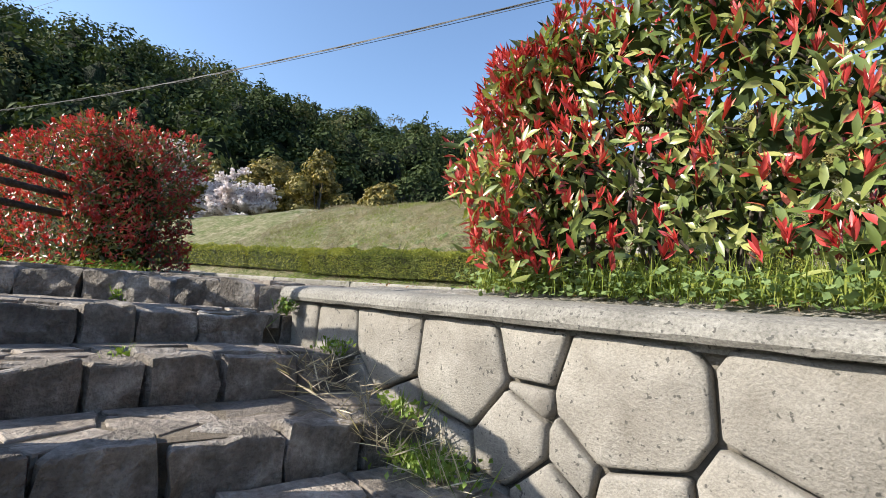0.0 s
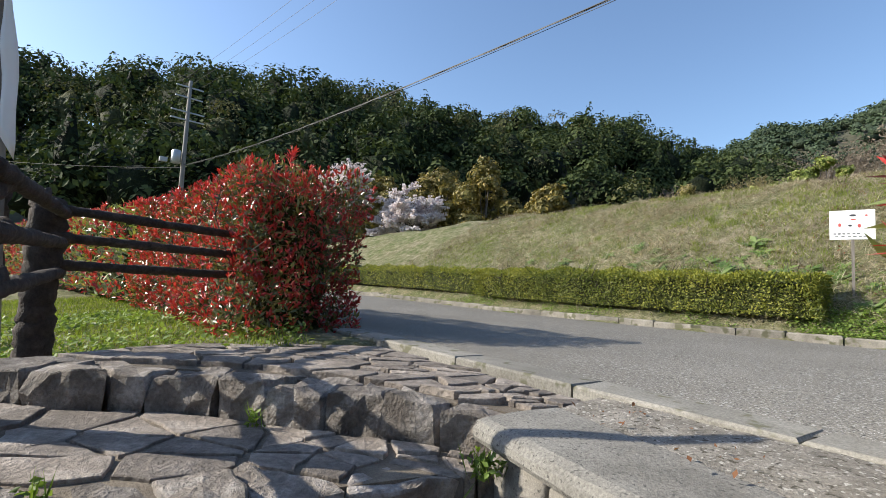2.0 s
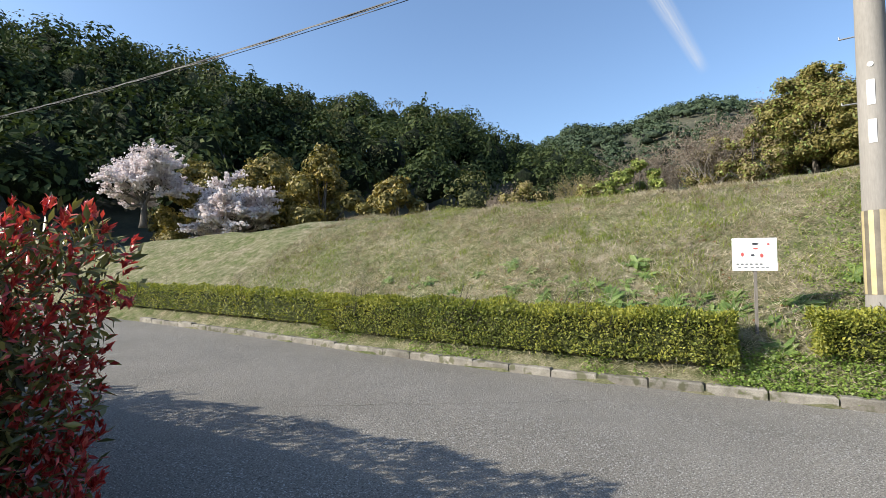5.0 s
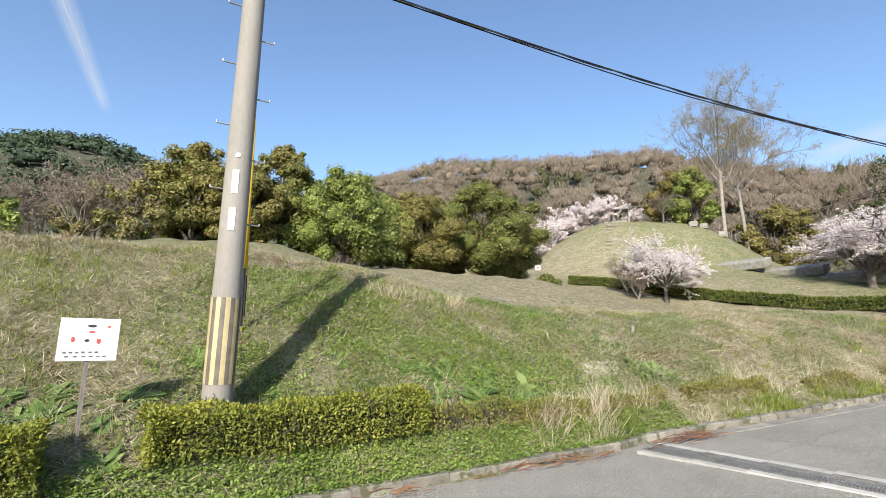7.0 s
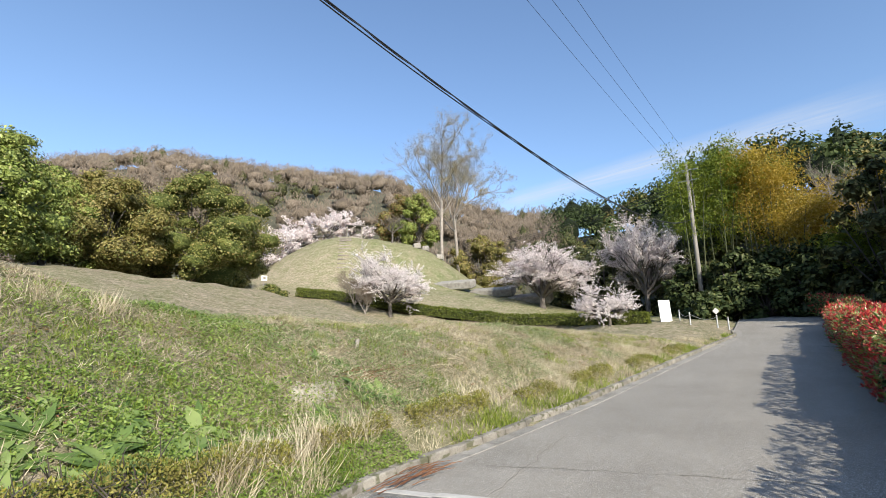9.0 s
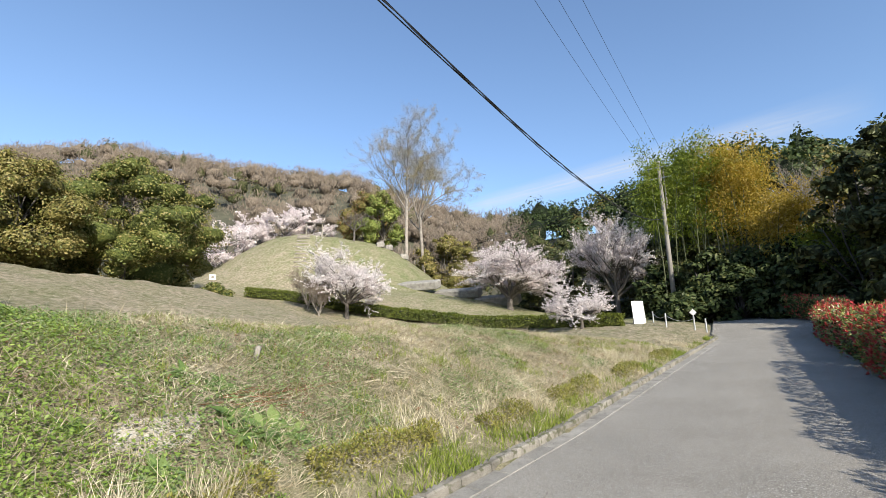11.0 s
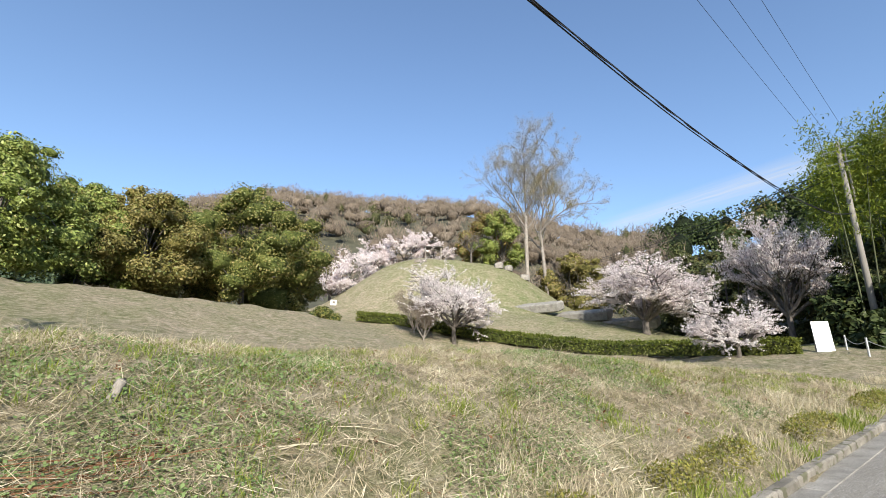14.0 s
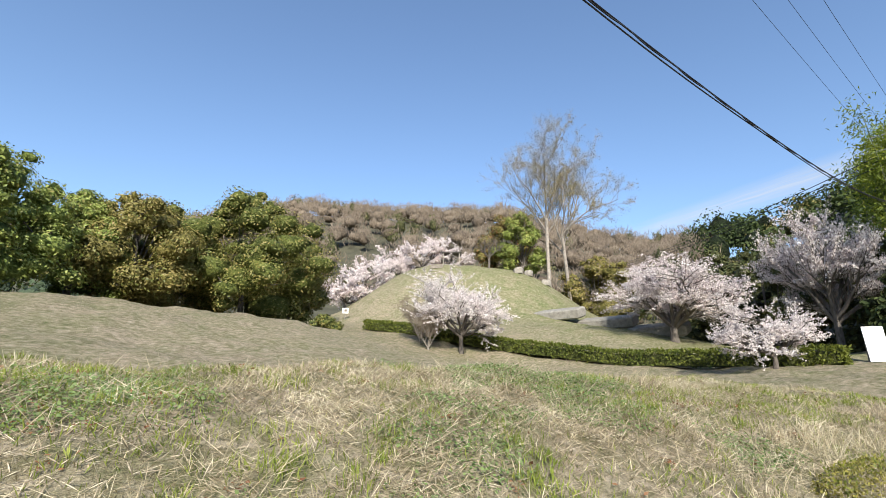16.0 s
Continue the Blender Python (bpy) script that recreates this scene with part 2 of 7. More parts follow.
L_BEND = leafy("glossy_evergreen_leaf", [(0.1, (0.03, 0.045, 0.015)), (0.5, (0.075, 0.092, 0.03)), (0.95, (0.17, 0.17, 0.055))], 0.5, 0.15, 0.3, 0.3)
L_FARHEDGE = leafy("far_hedge_leaf", [(0.1, (0.05, 0.075, 0.015)), (0.9, (0.17, 0.19, 0.035))], 0.6, 0.25, 0.7, 0.2)
L_CHERRY = leafy("cherry_blossom", [(0.1, (0.62, 0.52, 0.52)), (0.5, (0.80, 0.73, 0.72)), (0.9, (0.89, 0.86, 0.84))], 0.7, 0.35, 0.8, 0.1, (1, 0.95, 0.98))
L_CHERRYW = leafy("white_cherry_blossom", [(0.1, (0.70, 0.62, 0.61)), (0.9, (0.90, 0.87, 0.85))], 0.7, 0.35, 0.8, 0.1, (1, 0.95, 0.98))
L_EVER = leafy("evergreen_leaf", [(0.1, (0.08, 0.10, 0.028)), (0.45, (0.15, 0.168, 0.042)), (0.7, (0.21, 0.20, 0.055)), (0.95, (0.27, 0.22, 0.08))], 0.45, 0.14, 0.35, 0.35)
L_EVERBR = leafy("bright_evergreen_leaf", [(0.1, (0.08, 0.12, 0.025)), (0.5, (0.20, 0.25, 0.055)), (0.95, (0.36, 0.39, 0.11))], 0.45, 0.16, 0.35, 0.35)
L_GOLD = leafy("golden_brown_leaf", [(0.1, (0.13, 0.10, 0.02)), (0.5, (0.27, 0.20, 0.04)), (0.95, (0.42, 0.31, 0.09))], 0.5, 0.16, 0.35, 0.3)
L_OLIVE = leafy("olive_brown_leaf", [(0.1, (0.11, 0.10, 0.03)), (0.5, (0.205, 0.178, 0.055)), (0.95, (0.28, 0.215, 0.08))], 0.5, 0.14, 0.35, 0.3)
# forest leaf, used too as painted shade inside hedges and under the bamboo
L_DARK = leafy("dark_forest_and_shade_leaf", [(0.1, (0.024, 0.037, 0.015)), (0.5, (0.049, 0.070, 0.027)), (0.8, (0.083, 0.106, 0.040)), (0.98, (0.135, 0.145, 0.06))], 0.75, 0.15, 0.06, 0.1)
L_MIX = leafy("hill_forest_leaf", [(0.1, (0.045, 0.055, 0.022)), (0.5, (0.10, 0.105, 0.042)), (0.95, (0.19, 0.175, 0.08))], 0.7, 0.15, 0.04, 0.15)
L_BARE = leafy("bare_twig_haze", [(0.1, (0.155, 0.125, 0.098)), (0.5, (0.22, 0.18, 0.142)), (0.95, (0.30, 0.255, 0.20))], 0.9, 0.25, 0.05, 0.05, (1, 0.9, 0.8))
# distance haze is mixed into the far hills' leaf colour
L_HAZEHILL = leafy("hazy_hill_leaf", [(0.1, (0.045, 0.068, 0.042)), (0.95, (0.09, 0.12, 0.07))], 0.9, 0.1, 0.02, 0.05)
L_BAMBOO = leafy("bamboo_leaf", [(0.1, (0.07, 0.10, 0.016)), (0.5, (0.17, 0.225, 0.03)), (0.9, (0.31, 0.33, 0.05))], 0.5, 0.4, 0.4, 0.3)
L_BAMBOOY = leafy("yellow_bamboo_leaf", [(0.1, (0.17, 0.12, 0.018)), (0.5, (0.36, 0.25, 0.035)), (0.9, (0.50, 0.37, 0.08))], 0.5, 0.4, 0.4, 0.3)
L_BUD = leafy("spring_bud", [(0.1, (0.22, 0.175, 0.10)), (0.9, (0.38, 0.32, 0.18))], 0.7, 0.35, 0.3, 0.1)
L_STRAW = leafy("straw_blade", [(0.1, (0.19, 0.145, 0.095)), (0.5, (0.49, 0.42, 0.30)), (0.95, (0.78, 0.71, 0.57))], 0.8, 0.25, 1.0, 0.1)
L_THATCH = leafy("brown_thatch_blade", [(0.1, (0.14, 0.108, 0.08)), (0.5, (0.35, 0.29, 0.215)), (0.95, (0.60, 0.52, 0.41))], 0.85, 0.15, 1.4, 0.05)
L_GRASS = leafy("fresh_grass_blade", [(0.1, (0.085, 0.125, 0.02)), (0.5, (0.20, 0.255, 0.045)), (0.95, (0.37, 0.39, 0.10))], 0.6, 0.35, 1.0, 0.2)
L_WEED = leafy("weed_leaf", [(0.1, (0.075, 0.125, 0.02)), (0.5, (0.18, 0.265, 0.05)), (0.95, (0.34, 0.41, 0.12))], 0.5, 0.35, 1.3, 0.3)
L_CLOVER = leafy("greyish_clover_leaf", [(0.1, (0.10, 0.16, 0.055)), (0.95, (0.25, 0.33, 0.13))], 0.6, 0.3, 1.3, 0.2)
L_RUST = leafy("rust_dead_leaf", [(0.1, (0.13, 0.055, 0.03)), (0.95, (0.30, 0.16, 0.09))], 0.8, 0.2, 1.0, 0.1)

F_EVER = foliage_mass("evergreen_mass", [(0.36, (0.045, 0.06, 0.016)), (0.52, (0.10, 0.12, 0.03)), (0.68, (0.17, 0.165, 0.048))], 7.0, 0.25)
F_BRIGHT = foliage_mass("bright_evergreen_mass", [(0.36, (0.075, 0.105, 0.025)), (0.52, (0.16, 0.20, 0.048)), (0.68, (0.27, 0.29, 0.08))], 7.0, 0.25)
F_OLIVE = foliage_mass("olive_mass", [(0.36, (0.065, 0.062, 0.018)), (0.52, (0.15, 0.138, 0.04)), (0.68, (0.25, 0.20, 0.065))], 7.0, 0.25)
# near-black crown body: the shade inside forest crowns, put into the colour
F_CROWN_SHADE = foliage_mass("crown_shade_mass", [(0.36, (0.006, 0.010, 0.004)), (0.55, (0.017, 0.026, 0.010)), (0.7, (0.036, 0.048, 0.018))], 2.6, 0.6)
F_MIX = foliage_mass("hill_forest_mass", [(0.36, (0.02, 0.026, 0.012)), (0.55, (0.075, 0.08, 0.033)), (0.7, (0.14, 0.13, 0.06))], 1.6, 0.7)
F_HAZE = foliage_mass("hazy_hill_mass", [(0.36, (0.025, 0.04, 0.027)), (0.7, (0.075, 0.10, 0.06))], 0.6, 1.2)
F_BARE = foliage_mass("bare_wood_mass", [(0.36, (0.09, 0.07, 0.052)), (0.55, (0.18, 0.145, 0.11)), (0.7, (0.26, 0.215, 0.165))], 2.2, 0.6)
# dark hedge body: its colour carries the shade between the leaves
F_HEDGE_SHADE = foliage_mass("hedge_shade_body", [(0.36, (0.022, 0.028, 0.010)), (0.7, (0.085, 0.095, 0.028))], 26.0, 0.06)
MASS = {"evergreen_leaf": F_EVER, "bright_evergreen_leaf": F_BRIGHT, "olive_brown_leaf": F_OLIVE, "dark_forest_and_shade_leaf": F_CROWN_SHADE, "glossy_evergreen_leaf": F_MIX, "hill_forest_leaf": F_MIX, "hazy_hill_leaf": F_HAZE, "bare_twig_haze": F_BARE, "spring_bud": F_OLIVE}

# the lane's tone is scaled along x: darkest in the west, palest before the drain
nt = M_ASPHALT.node_tree
base = nt.nodes["Principled BSDF"].inputs["Base Color"]
xyz = nt.nodes.new("ShaderNodeSeparateXYZ")
nt.links.new(nt.nodes.new("ShaderNodeNewGeometry").outputs["Position"], xyz.inputs[0])
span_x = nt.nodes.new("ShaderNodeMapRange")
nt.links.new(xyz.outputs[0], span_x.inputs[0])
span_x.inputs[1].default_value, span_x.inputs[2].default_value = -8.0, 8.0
graded = ramp_node(nt, [(0.0, (0.80,) * 3), (0.25, (0.92,) * 3), (0.42, (1.3,) * 3), (0.7, (1.25,) * 3), (1.0, (1.05,) * 3)], span_x.outputs[0])
nt.links.new(mix_node(nt, base.links[0].from_socket, graded, 1.0, "MULTIPLY"), base)

# ---- building helpers ----


def mesh_of(name, verts, faces, mats, idx=None, smooth=False):
    me = bpy.data.meshes.new(name)
    verts = np.asarray(verts, dtype=np.float32).reshape(-1, 3)
    if isinstance(faces, np.ndarray):
        n, k = faces.shape
        me.vertices.add(len(verts))
        me.vertices.foreach_set("co", verts.ravel())
        me.loops.add(n * k)
        me.loops.foreach_set("vertex_index", faces.astype(np.int32).ravel())
        me.polygons.add(n)
        me.polygons.foreach_set("loop_start", np.arange(0, n * k, k, dtype=np.int32))
        me.update(calc_edges=True)
    else:
        me.from_pydata([tuple(v) for v in verts.tolist()], [], faces)
    for m in (mats if isinstance(mats, (list, tuple)) else [mats]):
        me.materials.append(m)
    if idx is not None:
        me.polygons.foreach_set("material_index", np.asarray(idx, dtype=np.int32))
    if smooth:
        me.polygons.foreach_set("use_smooth", np.ones(len(me.polygons), dtype=bool))
    me.update()
    return me


def thing(name, label, category, group="", kind="", at=(0, 0, 0)):
    ob = new(name)
    ob.empty_display_size = 0.2
    ob.location = at
    return tagged(ob, label, category, group, kind)


def part(name, me, parent=None, label=""):
    ob = new(name, me)
    if parent is not None:
        ob.parent = parent
    if label:
        ob["label"] = label
    return ob


class Soup:
    """Collects tubes, boxes and polygons into one mesh."""

    def __init__(self):
        self.v, self.f, self.n = [], [], 0

    def add(self, verts, faces):
        self.v.extend(verts)
        self.f.extend([tuple(i + self.n for i in f) for f in faces])
        self.n += len(verts)

    def tube(self, pts, radii, sides=6, cap=True):
        pts = [Vector(p) for p in pts]
        rings = []
        side = None
        for i, p in enumerate(pts):
            d = (pts[min(i + 1, len(pts) - 1)] - pts[max(i - 1, 0)]).normalized()
            if side is None:
                side = d.orthogonal().normalized()
            side = (side - d * side.dot(d)).normalized()
            up = d.cross(side)
            r = radii[i] if isinstance(radii, (list, tuple)) else radii
            rings.append([p + (side * math.cos(a) + up * math.sin(a)) * r for a in (2 * math.pi * k / sides for k in range(sides))])
        verts = [tuple(v) for ring in rings for v in ring]
        faces = []
        for i in range(len(rings) - 1):
            for k in range(sides):
                a, b = i * sides + k, i * sides + (k + 1) % sides
                faces.append((a, b, b + sides, a + sides))
        if cap:
            faces.append(tuple(reversed(range(sides))))
            faces.append(tuple((len(rings) - 1) * sides + k for k in range(sides)))
        self.add(verts, faces)
        return self

    def box(self, c, s, rot=0.0, bevel=0.0, tilt=None):
        """A box with chamfered edges."""
        m = Matrix.Rotation(rot, 3, "Z")
        if tilt is not None:
            m = tilt
        b = min(bevel, min(s) * 0.45)
        verts, faces = [], []
        if b <= 0:
            for dz in (-1, 1):
                for dx, dy in ((-1, -1), (1, -1), (1, 1), (-1, 1)):
                    verts.append((dx * s[0] / 2, dy * s[1] / 2, dz * s[2] / 2))
            faces = [(3, 2, 1, 0), (4, 5, 6, 7), (0, 1, 5, 4), (1, 2, 6, 5), (2, 3, 7, 6), (3, 0, 4, 7)]
        else:
            for z, ins in ((-s[2] / 2, b), (-s[2] / 2 + b, 0), (s[2] / 2 - b, 0), (s[2] / 2, b)):
                x, y = s[0] / 2 - ins, s[1] / 2 - ins
                verts += [(-x, -y, z), (x, -y, z), (x, y, z), (-x, y, z)]
            faces = [(3, 2, 1, 0), (12, 13, 14, 15)]
            for r in range(3):
                for k in range(4):
                    a, d = r * 4 + k, r * 4 + (k + 1) % 4
                    faces.append((a, d, d + 4, a + 4))
        c = Vector(c)
        self.add([tuple(m @ Vector(v) + c) for v in verts], faces)
        return self

    def mesh(self, name, mats, smooth=False):
        return mesh_of(name, self.v, self.f, mats, smooth=smooth)


def unit(v):
    return v / np.maximum(np.linalg.norm(v, axis=1, keepdims=True), 1e-9)


def leaf_arrays(pos, axis, normal, length, width, fold=0.25):
    """Folded pointed leaves: two triangles each, one island each."""
    n = len(pos)
    axis = unit(axis)
    side = unit(np.cross(axis, normal))
    nrm = np.cross(side, axis)
    L = np.broadcast_to(np.asarray(length, dtype=float), (n,))[:, None]
    W = np.broadcast_to(np.asarray(width, dtype=float), (n,))[:, None]
    mid = pos + axis * L * 0.48 + nrm * W * fold
    v = np.stack([pos, mid + side * W * 0.5, pos + axis * L, mid - side * W * 0.5], axis=1).reshape(-1, 3)
    i = np.arange(n)[:, None] * 4
    f = np.concatenate([i + np.array([[0, 1, 2]]), i + np.array([[0, 2, 3]])], axis=0)
    return v, f


def long_leaf_arrays(pos, axis, normal, length, width, curl=0.25):
    """Larger leaves with a midrib and a drooping tip: eight triangles each."""
    n = len(pos)
    axis = unit(axis)
    side = unit(np.cross(axis, normal))
    nrm = np.cross(side, axis)
    L = np.broadcast_to(np.asarray(length, dtype=float), (n,))[:, None]
    W = np.broadcast_to(np.asarray(width, dtype=float), (n,))[:, None]
    rows = []
    for s, w in ((0.0, 0.0), (0.28, 0.75), (0.6, 1.0), (1.0, 0.0)):
        c = pos + axis * L * s - nrm * L * curl * s * s
        if w == 0:
            rows.append([c])
        else:
            rows.append([c + side * W * 0.5 * w + nrm * W * 0.16, c, c - side * W * 0.5 * w + nrm * W * 0.16])
    v = np.stack([p for r in rows for p in r], axis=1).reshape(-1, 3)
    i = np.arange(n)[:, None] * 8
    tri = np.array([[0, 2, 1], [0, 3, 2], [1, 2, 5], [1, 5, 4], [2, 3, 6], [2, 6, 5], [4, 5, 7], [5, 6, 7]])
    f = (i[:, None, :] + tri[None]).reshape(-1, 3)
    return v, f


def random_dirs(rng, n):
    return unit(rng.normal(size=(n, 3)))


def blobs_leaves(rng, centres, radii, per, size, flat=0.7, out=0.7, up=0.35, aspect=0.55, shell=0.55):
    """Leaf sprays over a set of clumps: leaves near each clump's skin, turned outward and a little up."""
    centres, radii = np.asarray(centres, float), np.asarray(radii, float)
    k = np.repeat(np.arange(len(centres)), per)
    d = random_dirs(rng, len(k))
    rr = radii[k][:, None] * (shell + (1 - shell) * rng.random((len(k), 1)))
    pos = centres[k] + d * rr * np.array([1, 1, flat])
    nrm = unit(d * out * 1.6 + rng.normal(size=d.shape) * 0.5 + np.array([0, 0, up]))
    ax = unit(np.cross(nrm, random_dirs(rng, len(k))))
    s = size * (0.6 + 0.8 * rng.random(len(k)))
    return leaf_arrays(pos - ax * s[:, None] * 0.5, ax, nrm, s, s * aspect)


def ball(divisions):
    bm = bmesh.new()
    bmesh.ops.create_icosphere(bm, subdivisions=divisions, radius=1.0)
    v, f = np.array([tuple(p.co) for p in bm.verts]), np.array([[p.index for p in q.verts] for q in bm.faces])
    bm.free()
    return v, f


BALL_V, BALL_F = ball(1)


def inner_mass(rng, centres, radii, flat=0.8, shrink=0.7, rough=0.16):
    """Lumpy solid bodies in place of the shaded foliage inside each clump, so that crowns are not seen through."""
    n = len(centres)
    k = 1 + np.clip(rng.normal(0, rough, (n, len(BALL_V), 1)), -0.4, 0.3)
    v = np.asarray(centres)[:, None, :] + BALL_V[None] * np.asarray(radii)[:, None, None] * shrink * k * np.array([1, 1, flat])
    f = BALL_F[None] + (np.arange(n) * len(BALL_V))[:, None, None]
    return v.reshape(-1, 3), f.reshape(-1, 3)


# ---- the lie of the land ----
KX = [-60, -30, -16, -11.3, -7.2, -4.8, -2.5, 0, 3.3, 6, 8.8, 14, 26.6, 29.5, 60]
KY = [0.5, 4.2, 6.5, 7.15, 7.55, 8.0, 8.5, 8.75, 9.2, 8.85, 8.5, 8.1, 7.2, 7.6, 9.0]
SX = [-60, -30, -16, -6, -5, -3, -2, 3, 10, 26, 34, 60]
SY = [-5.5, -1.0, 1.4, 2.32, 2.48, 2.68, 2.78, 3.0, 3.6, 3.6, 2.8, 2.0]
ZX = [-60, -10, -2, 2.5, 5, 8.5, 14, 26.6, 42, 60]
ZY = [2.4, 1.60, 1.575, 1.69, 1.90, 2.25, 2.82, 4.05, 5.9, 8.5]


def kerb_y(x):
    return np.interp(x, KX, KY)


def south_y(x):
    return np.interp(x, SX, SY)


def road_z(x):
    return np.interp(x, ZX, ZY)


def sstep(a, b, t):
    t = np.clip((t - a) / (b - a), 0, 1)
    return t * t * (3 - 2 * t)


def wave(x, y, f, a=0.0):
    return np.sin(x * f + 1.3 * np.sin(y * f * 0.7 + a)) * np.cos(y * f * 0.9 + 1.1 * np.sin(x * f * 0.6 + 2 * a))


# ridges round the valley: bearing from north (+y) clockwise, distance of foot and crest, height of the crest's ground
AZ = [-180, -33, -30, -27, -24, -21.7, -18, -14, -10, -7.5, -5, 5, 14, 22, 33, 46, 55, 62, 70, 77, 84, 100, 120, 180]
FOOT = [130, 130, 130, 130, 130, 130, 130, 130, 130, 130, 130, 120, 100, 85, 85, 85, 90, 95, 80, 64, 54, 48, 50, 80]
CREST = [330, 330, 330, 330, 330, 335, 340, 340, 335, 330, 330, 260, 240, 235, 235, 230, 225, 210, 150, 125, 110, 110, 130, 220]
TOP = [0, 66, 78, 88, 85, 85, 95, 100, 92, 84, 76, 52, 58, 67, 67, 65, 52, 40, 26, 23, 26, 23, 16, 10]
# the wooded spur that runs out before the far hills
AZ2 = [-180, -125, -105, -90, -72, -60, -45, -36, -30, -25, -21.8, -17, 180]
FOOT2 = [80, 70, 55, 48, 48, 50, 55, 66, 74, 80, 86, 90, 90]
CREST2 = [220, 160, 125, 110, 108, 110, 120, 148, 160, 165, 166, 166, 166]
TOP2 = [28, 24, 27.5, 29, 28, 24, 24, 23, 20, 17, 8, 0, 0]
RIDGES = ((AZ, FOOT, CREST, TOP), (AZ2, FOOT2, CREST2, TOP2))


def far_land(x, y):
    az = np.degrees(np.arctan2(x, y - 4.0))
    r = np.hypot(x, y - 4.0)
    best = np.zeros_like(r)
    for tab in RIDGES:
        foot, crest, top = (np.interp(az, tab[0], t) for t in tab[1:])
        rise = sstep(0, 1, (r - foot) / (crest - foot) * 0.9 + 0.05) - sstep(0, 1, 0.05)
        best = np.maximum(best, np.where(r > foot, top * np.maximum(rise, 0), 0.0))
    return best


def field(x, y):
    """The meadow behind the bank, with the brown rise, the hollow of the cherry and the grassy hill."""
    east = sstep(-26, -2, x)
    z = 4.2 + 4.0 * sstep(16, 38, y) * (0.25 + 0.75 * east) + 0.10 * np.clip(y - 38, 0, 60)
    z = z + 0.95 * sstep(3.5, -1.5, x) * sstep(-40, -14, x) + 0.10 * np.clip(x - 22, 0, 24)
    z = z - 1.4 * np.exp(-((x - 27.5) / 7) ** 2 - ((y - 30) / 9) ** 2)
    r = np.hypot(x - 48, y - 53)
    z = z + 7.5 * sstep(20.5, 4.5, r)
    return z


def land(x, y):
    x, y = np.asarray(x, float), np.asarray(y, float)
    v = y - kerb_y(x)
    rz = road_z(x)
    slope = np.interp(x, [-16, -6, -1, 4, 10, 20, 30], [0.62, 0.62, 0.66, 0.58, 0.46, 0.36, 0.3])
    a = rz + 0.06 + 0.06 * sstep(0.15, 0.6, v) + slope * np.maximum(v - 0.2, 0)
    b = field(x, y) + 0.10 * wave(x, y, 0.8) + 0.05 * wave(x, y, 2.3, 1.0)
    k = 0.45
    north = -k * np.log(np.exp(-a / k) + np.exp(-np.minimum(b, a + 8) / k))
    north = north + (0.06 * wave(x, y, 1.9, 0.4) + 0.035 * wave(x, y, 5.1, 2.0)) * sstep(0.3, 1.6, v)
    s = south_y(x) - y
    south = rz - 0.03 - 0.09 * np.clip(s - 0.6, 0, 8) - 0.02 * np.clip(s - 8, 0, 200)
    low = np.minimum(south, np.maximum(1.33 - 0.29 * (x + 3.05) - 0.30, -0.6))
    drop = sstep(0.5, 0.55, s - 1.2 * sstep(1.6, 3.0, x)) * sstep(31, 23, x)
    south = np.where(x > -4.2, south + (low - south) * drop, south)
    south = np.where((x > -5.2) & (x < 1.6) & (y > -0.45) & (s > 0.12), np.minimum(south, 1.0 - 0.29 * np.maximum(x + 3.05, 0)), south)
    south = np.maximum(south, -0.6)
    z = np.where(v > 0, north, np.where(s > 0, south, rz - 0.09))
    return z + far_land(x, y)


def near_axis(lo, hi, step, far, grow=1.16):
    a = list(np.arange(lo, hi + 1e-6, step))
    d = step
    while a[-1] < far:
        d *= grow
        a.append(a[-1] + d)
    d = step
    while a[0] > -far:
        d *= grow
        a.insert(0, a[0] - d)
    return np.array(a)


gx, gy = near_axis(-14, 30, 0.28, 2500, 1.09), near_axis(-3, 17, 0.24, 2500, 1.09)
GX, GY = np.meshgrid(gx, gy)
GZ = land(GX, GY)
ni, nj = len(gy), len(gx)
gid = np.arange(ni * nj).reshape(ni, nj)
gf = np.stack([gid[:-1, :-1], gid[:-1, 1:], gid[1:, 1:], gid[1:, :-1]], axis=-1).reshape(-1, 4)
ground = part("ground", mesh_of("ground", np.stack([GX, GY, GZ], -1).reshape(-1, 3), gf, [M_GROUND, M_FLOOR], (far_land(GX, GY)[:-1, :-1].ravel() > 0.8).astype(int), smooth=True))
tagged(ground, "sloping meadow of mown straw and fresh spring grass", "ground", kind="structure")

# road: a strip between its south edge and the kerb
rx = np.concatenate([np.arange(-60, -20, 2.0), np.arange(-20, 34, 0.4), np.arange(34, 60, 2.0)])
cols = 9
rv = []
for x in rx:
    y0, y1, z = south_y(x), kerb_y(x), road_z(x)
    for c in range(cols):
        f = c / (cols - 1)
        rv.append((x, y0 + (y1 - y0) * f, z + 0.035 * math.sin(math.pi * f)))
rid = np.arange(len(rv)).reshape(len(rx), cols)
rf = np.stack([rid[:-1, :-1], rid[1:, :-1], rid[1:, 1:], rid[:-1, 1:]], -1).reshape(-1, 4)
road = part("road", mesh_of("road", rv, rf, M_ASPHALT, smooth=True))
tagged(road, "worn grey asphalt lane climbing along the bank", "road", kind="structure")


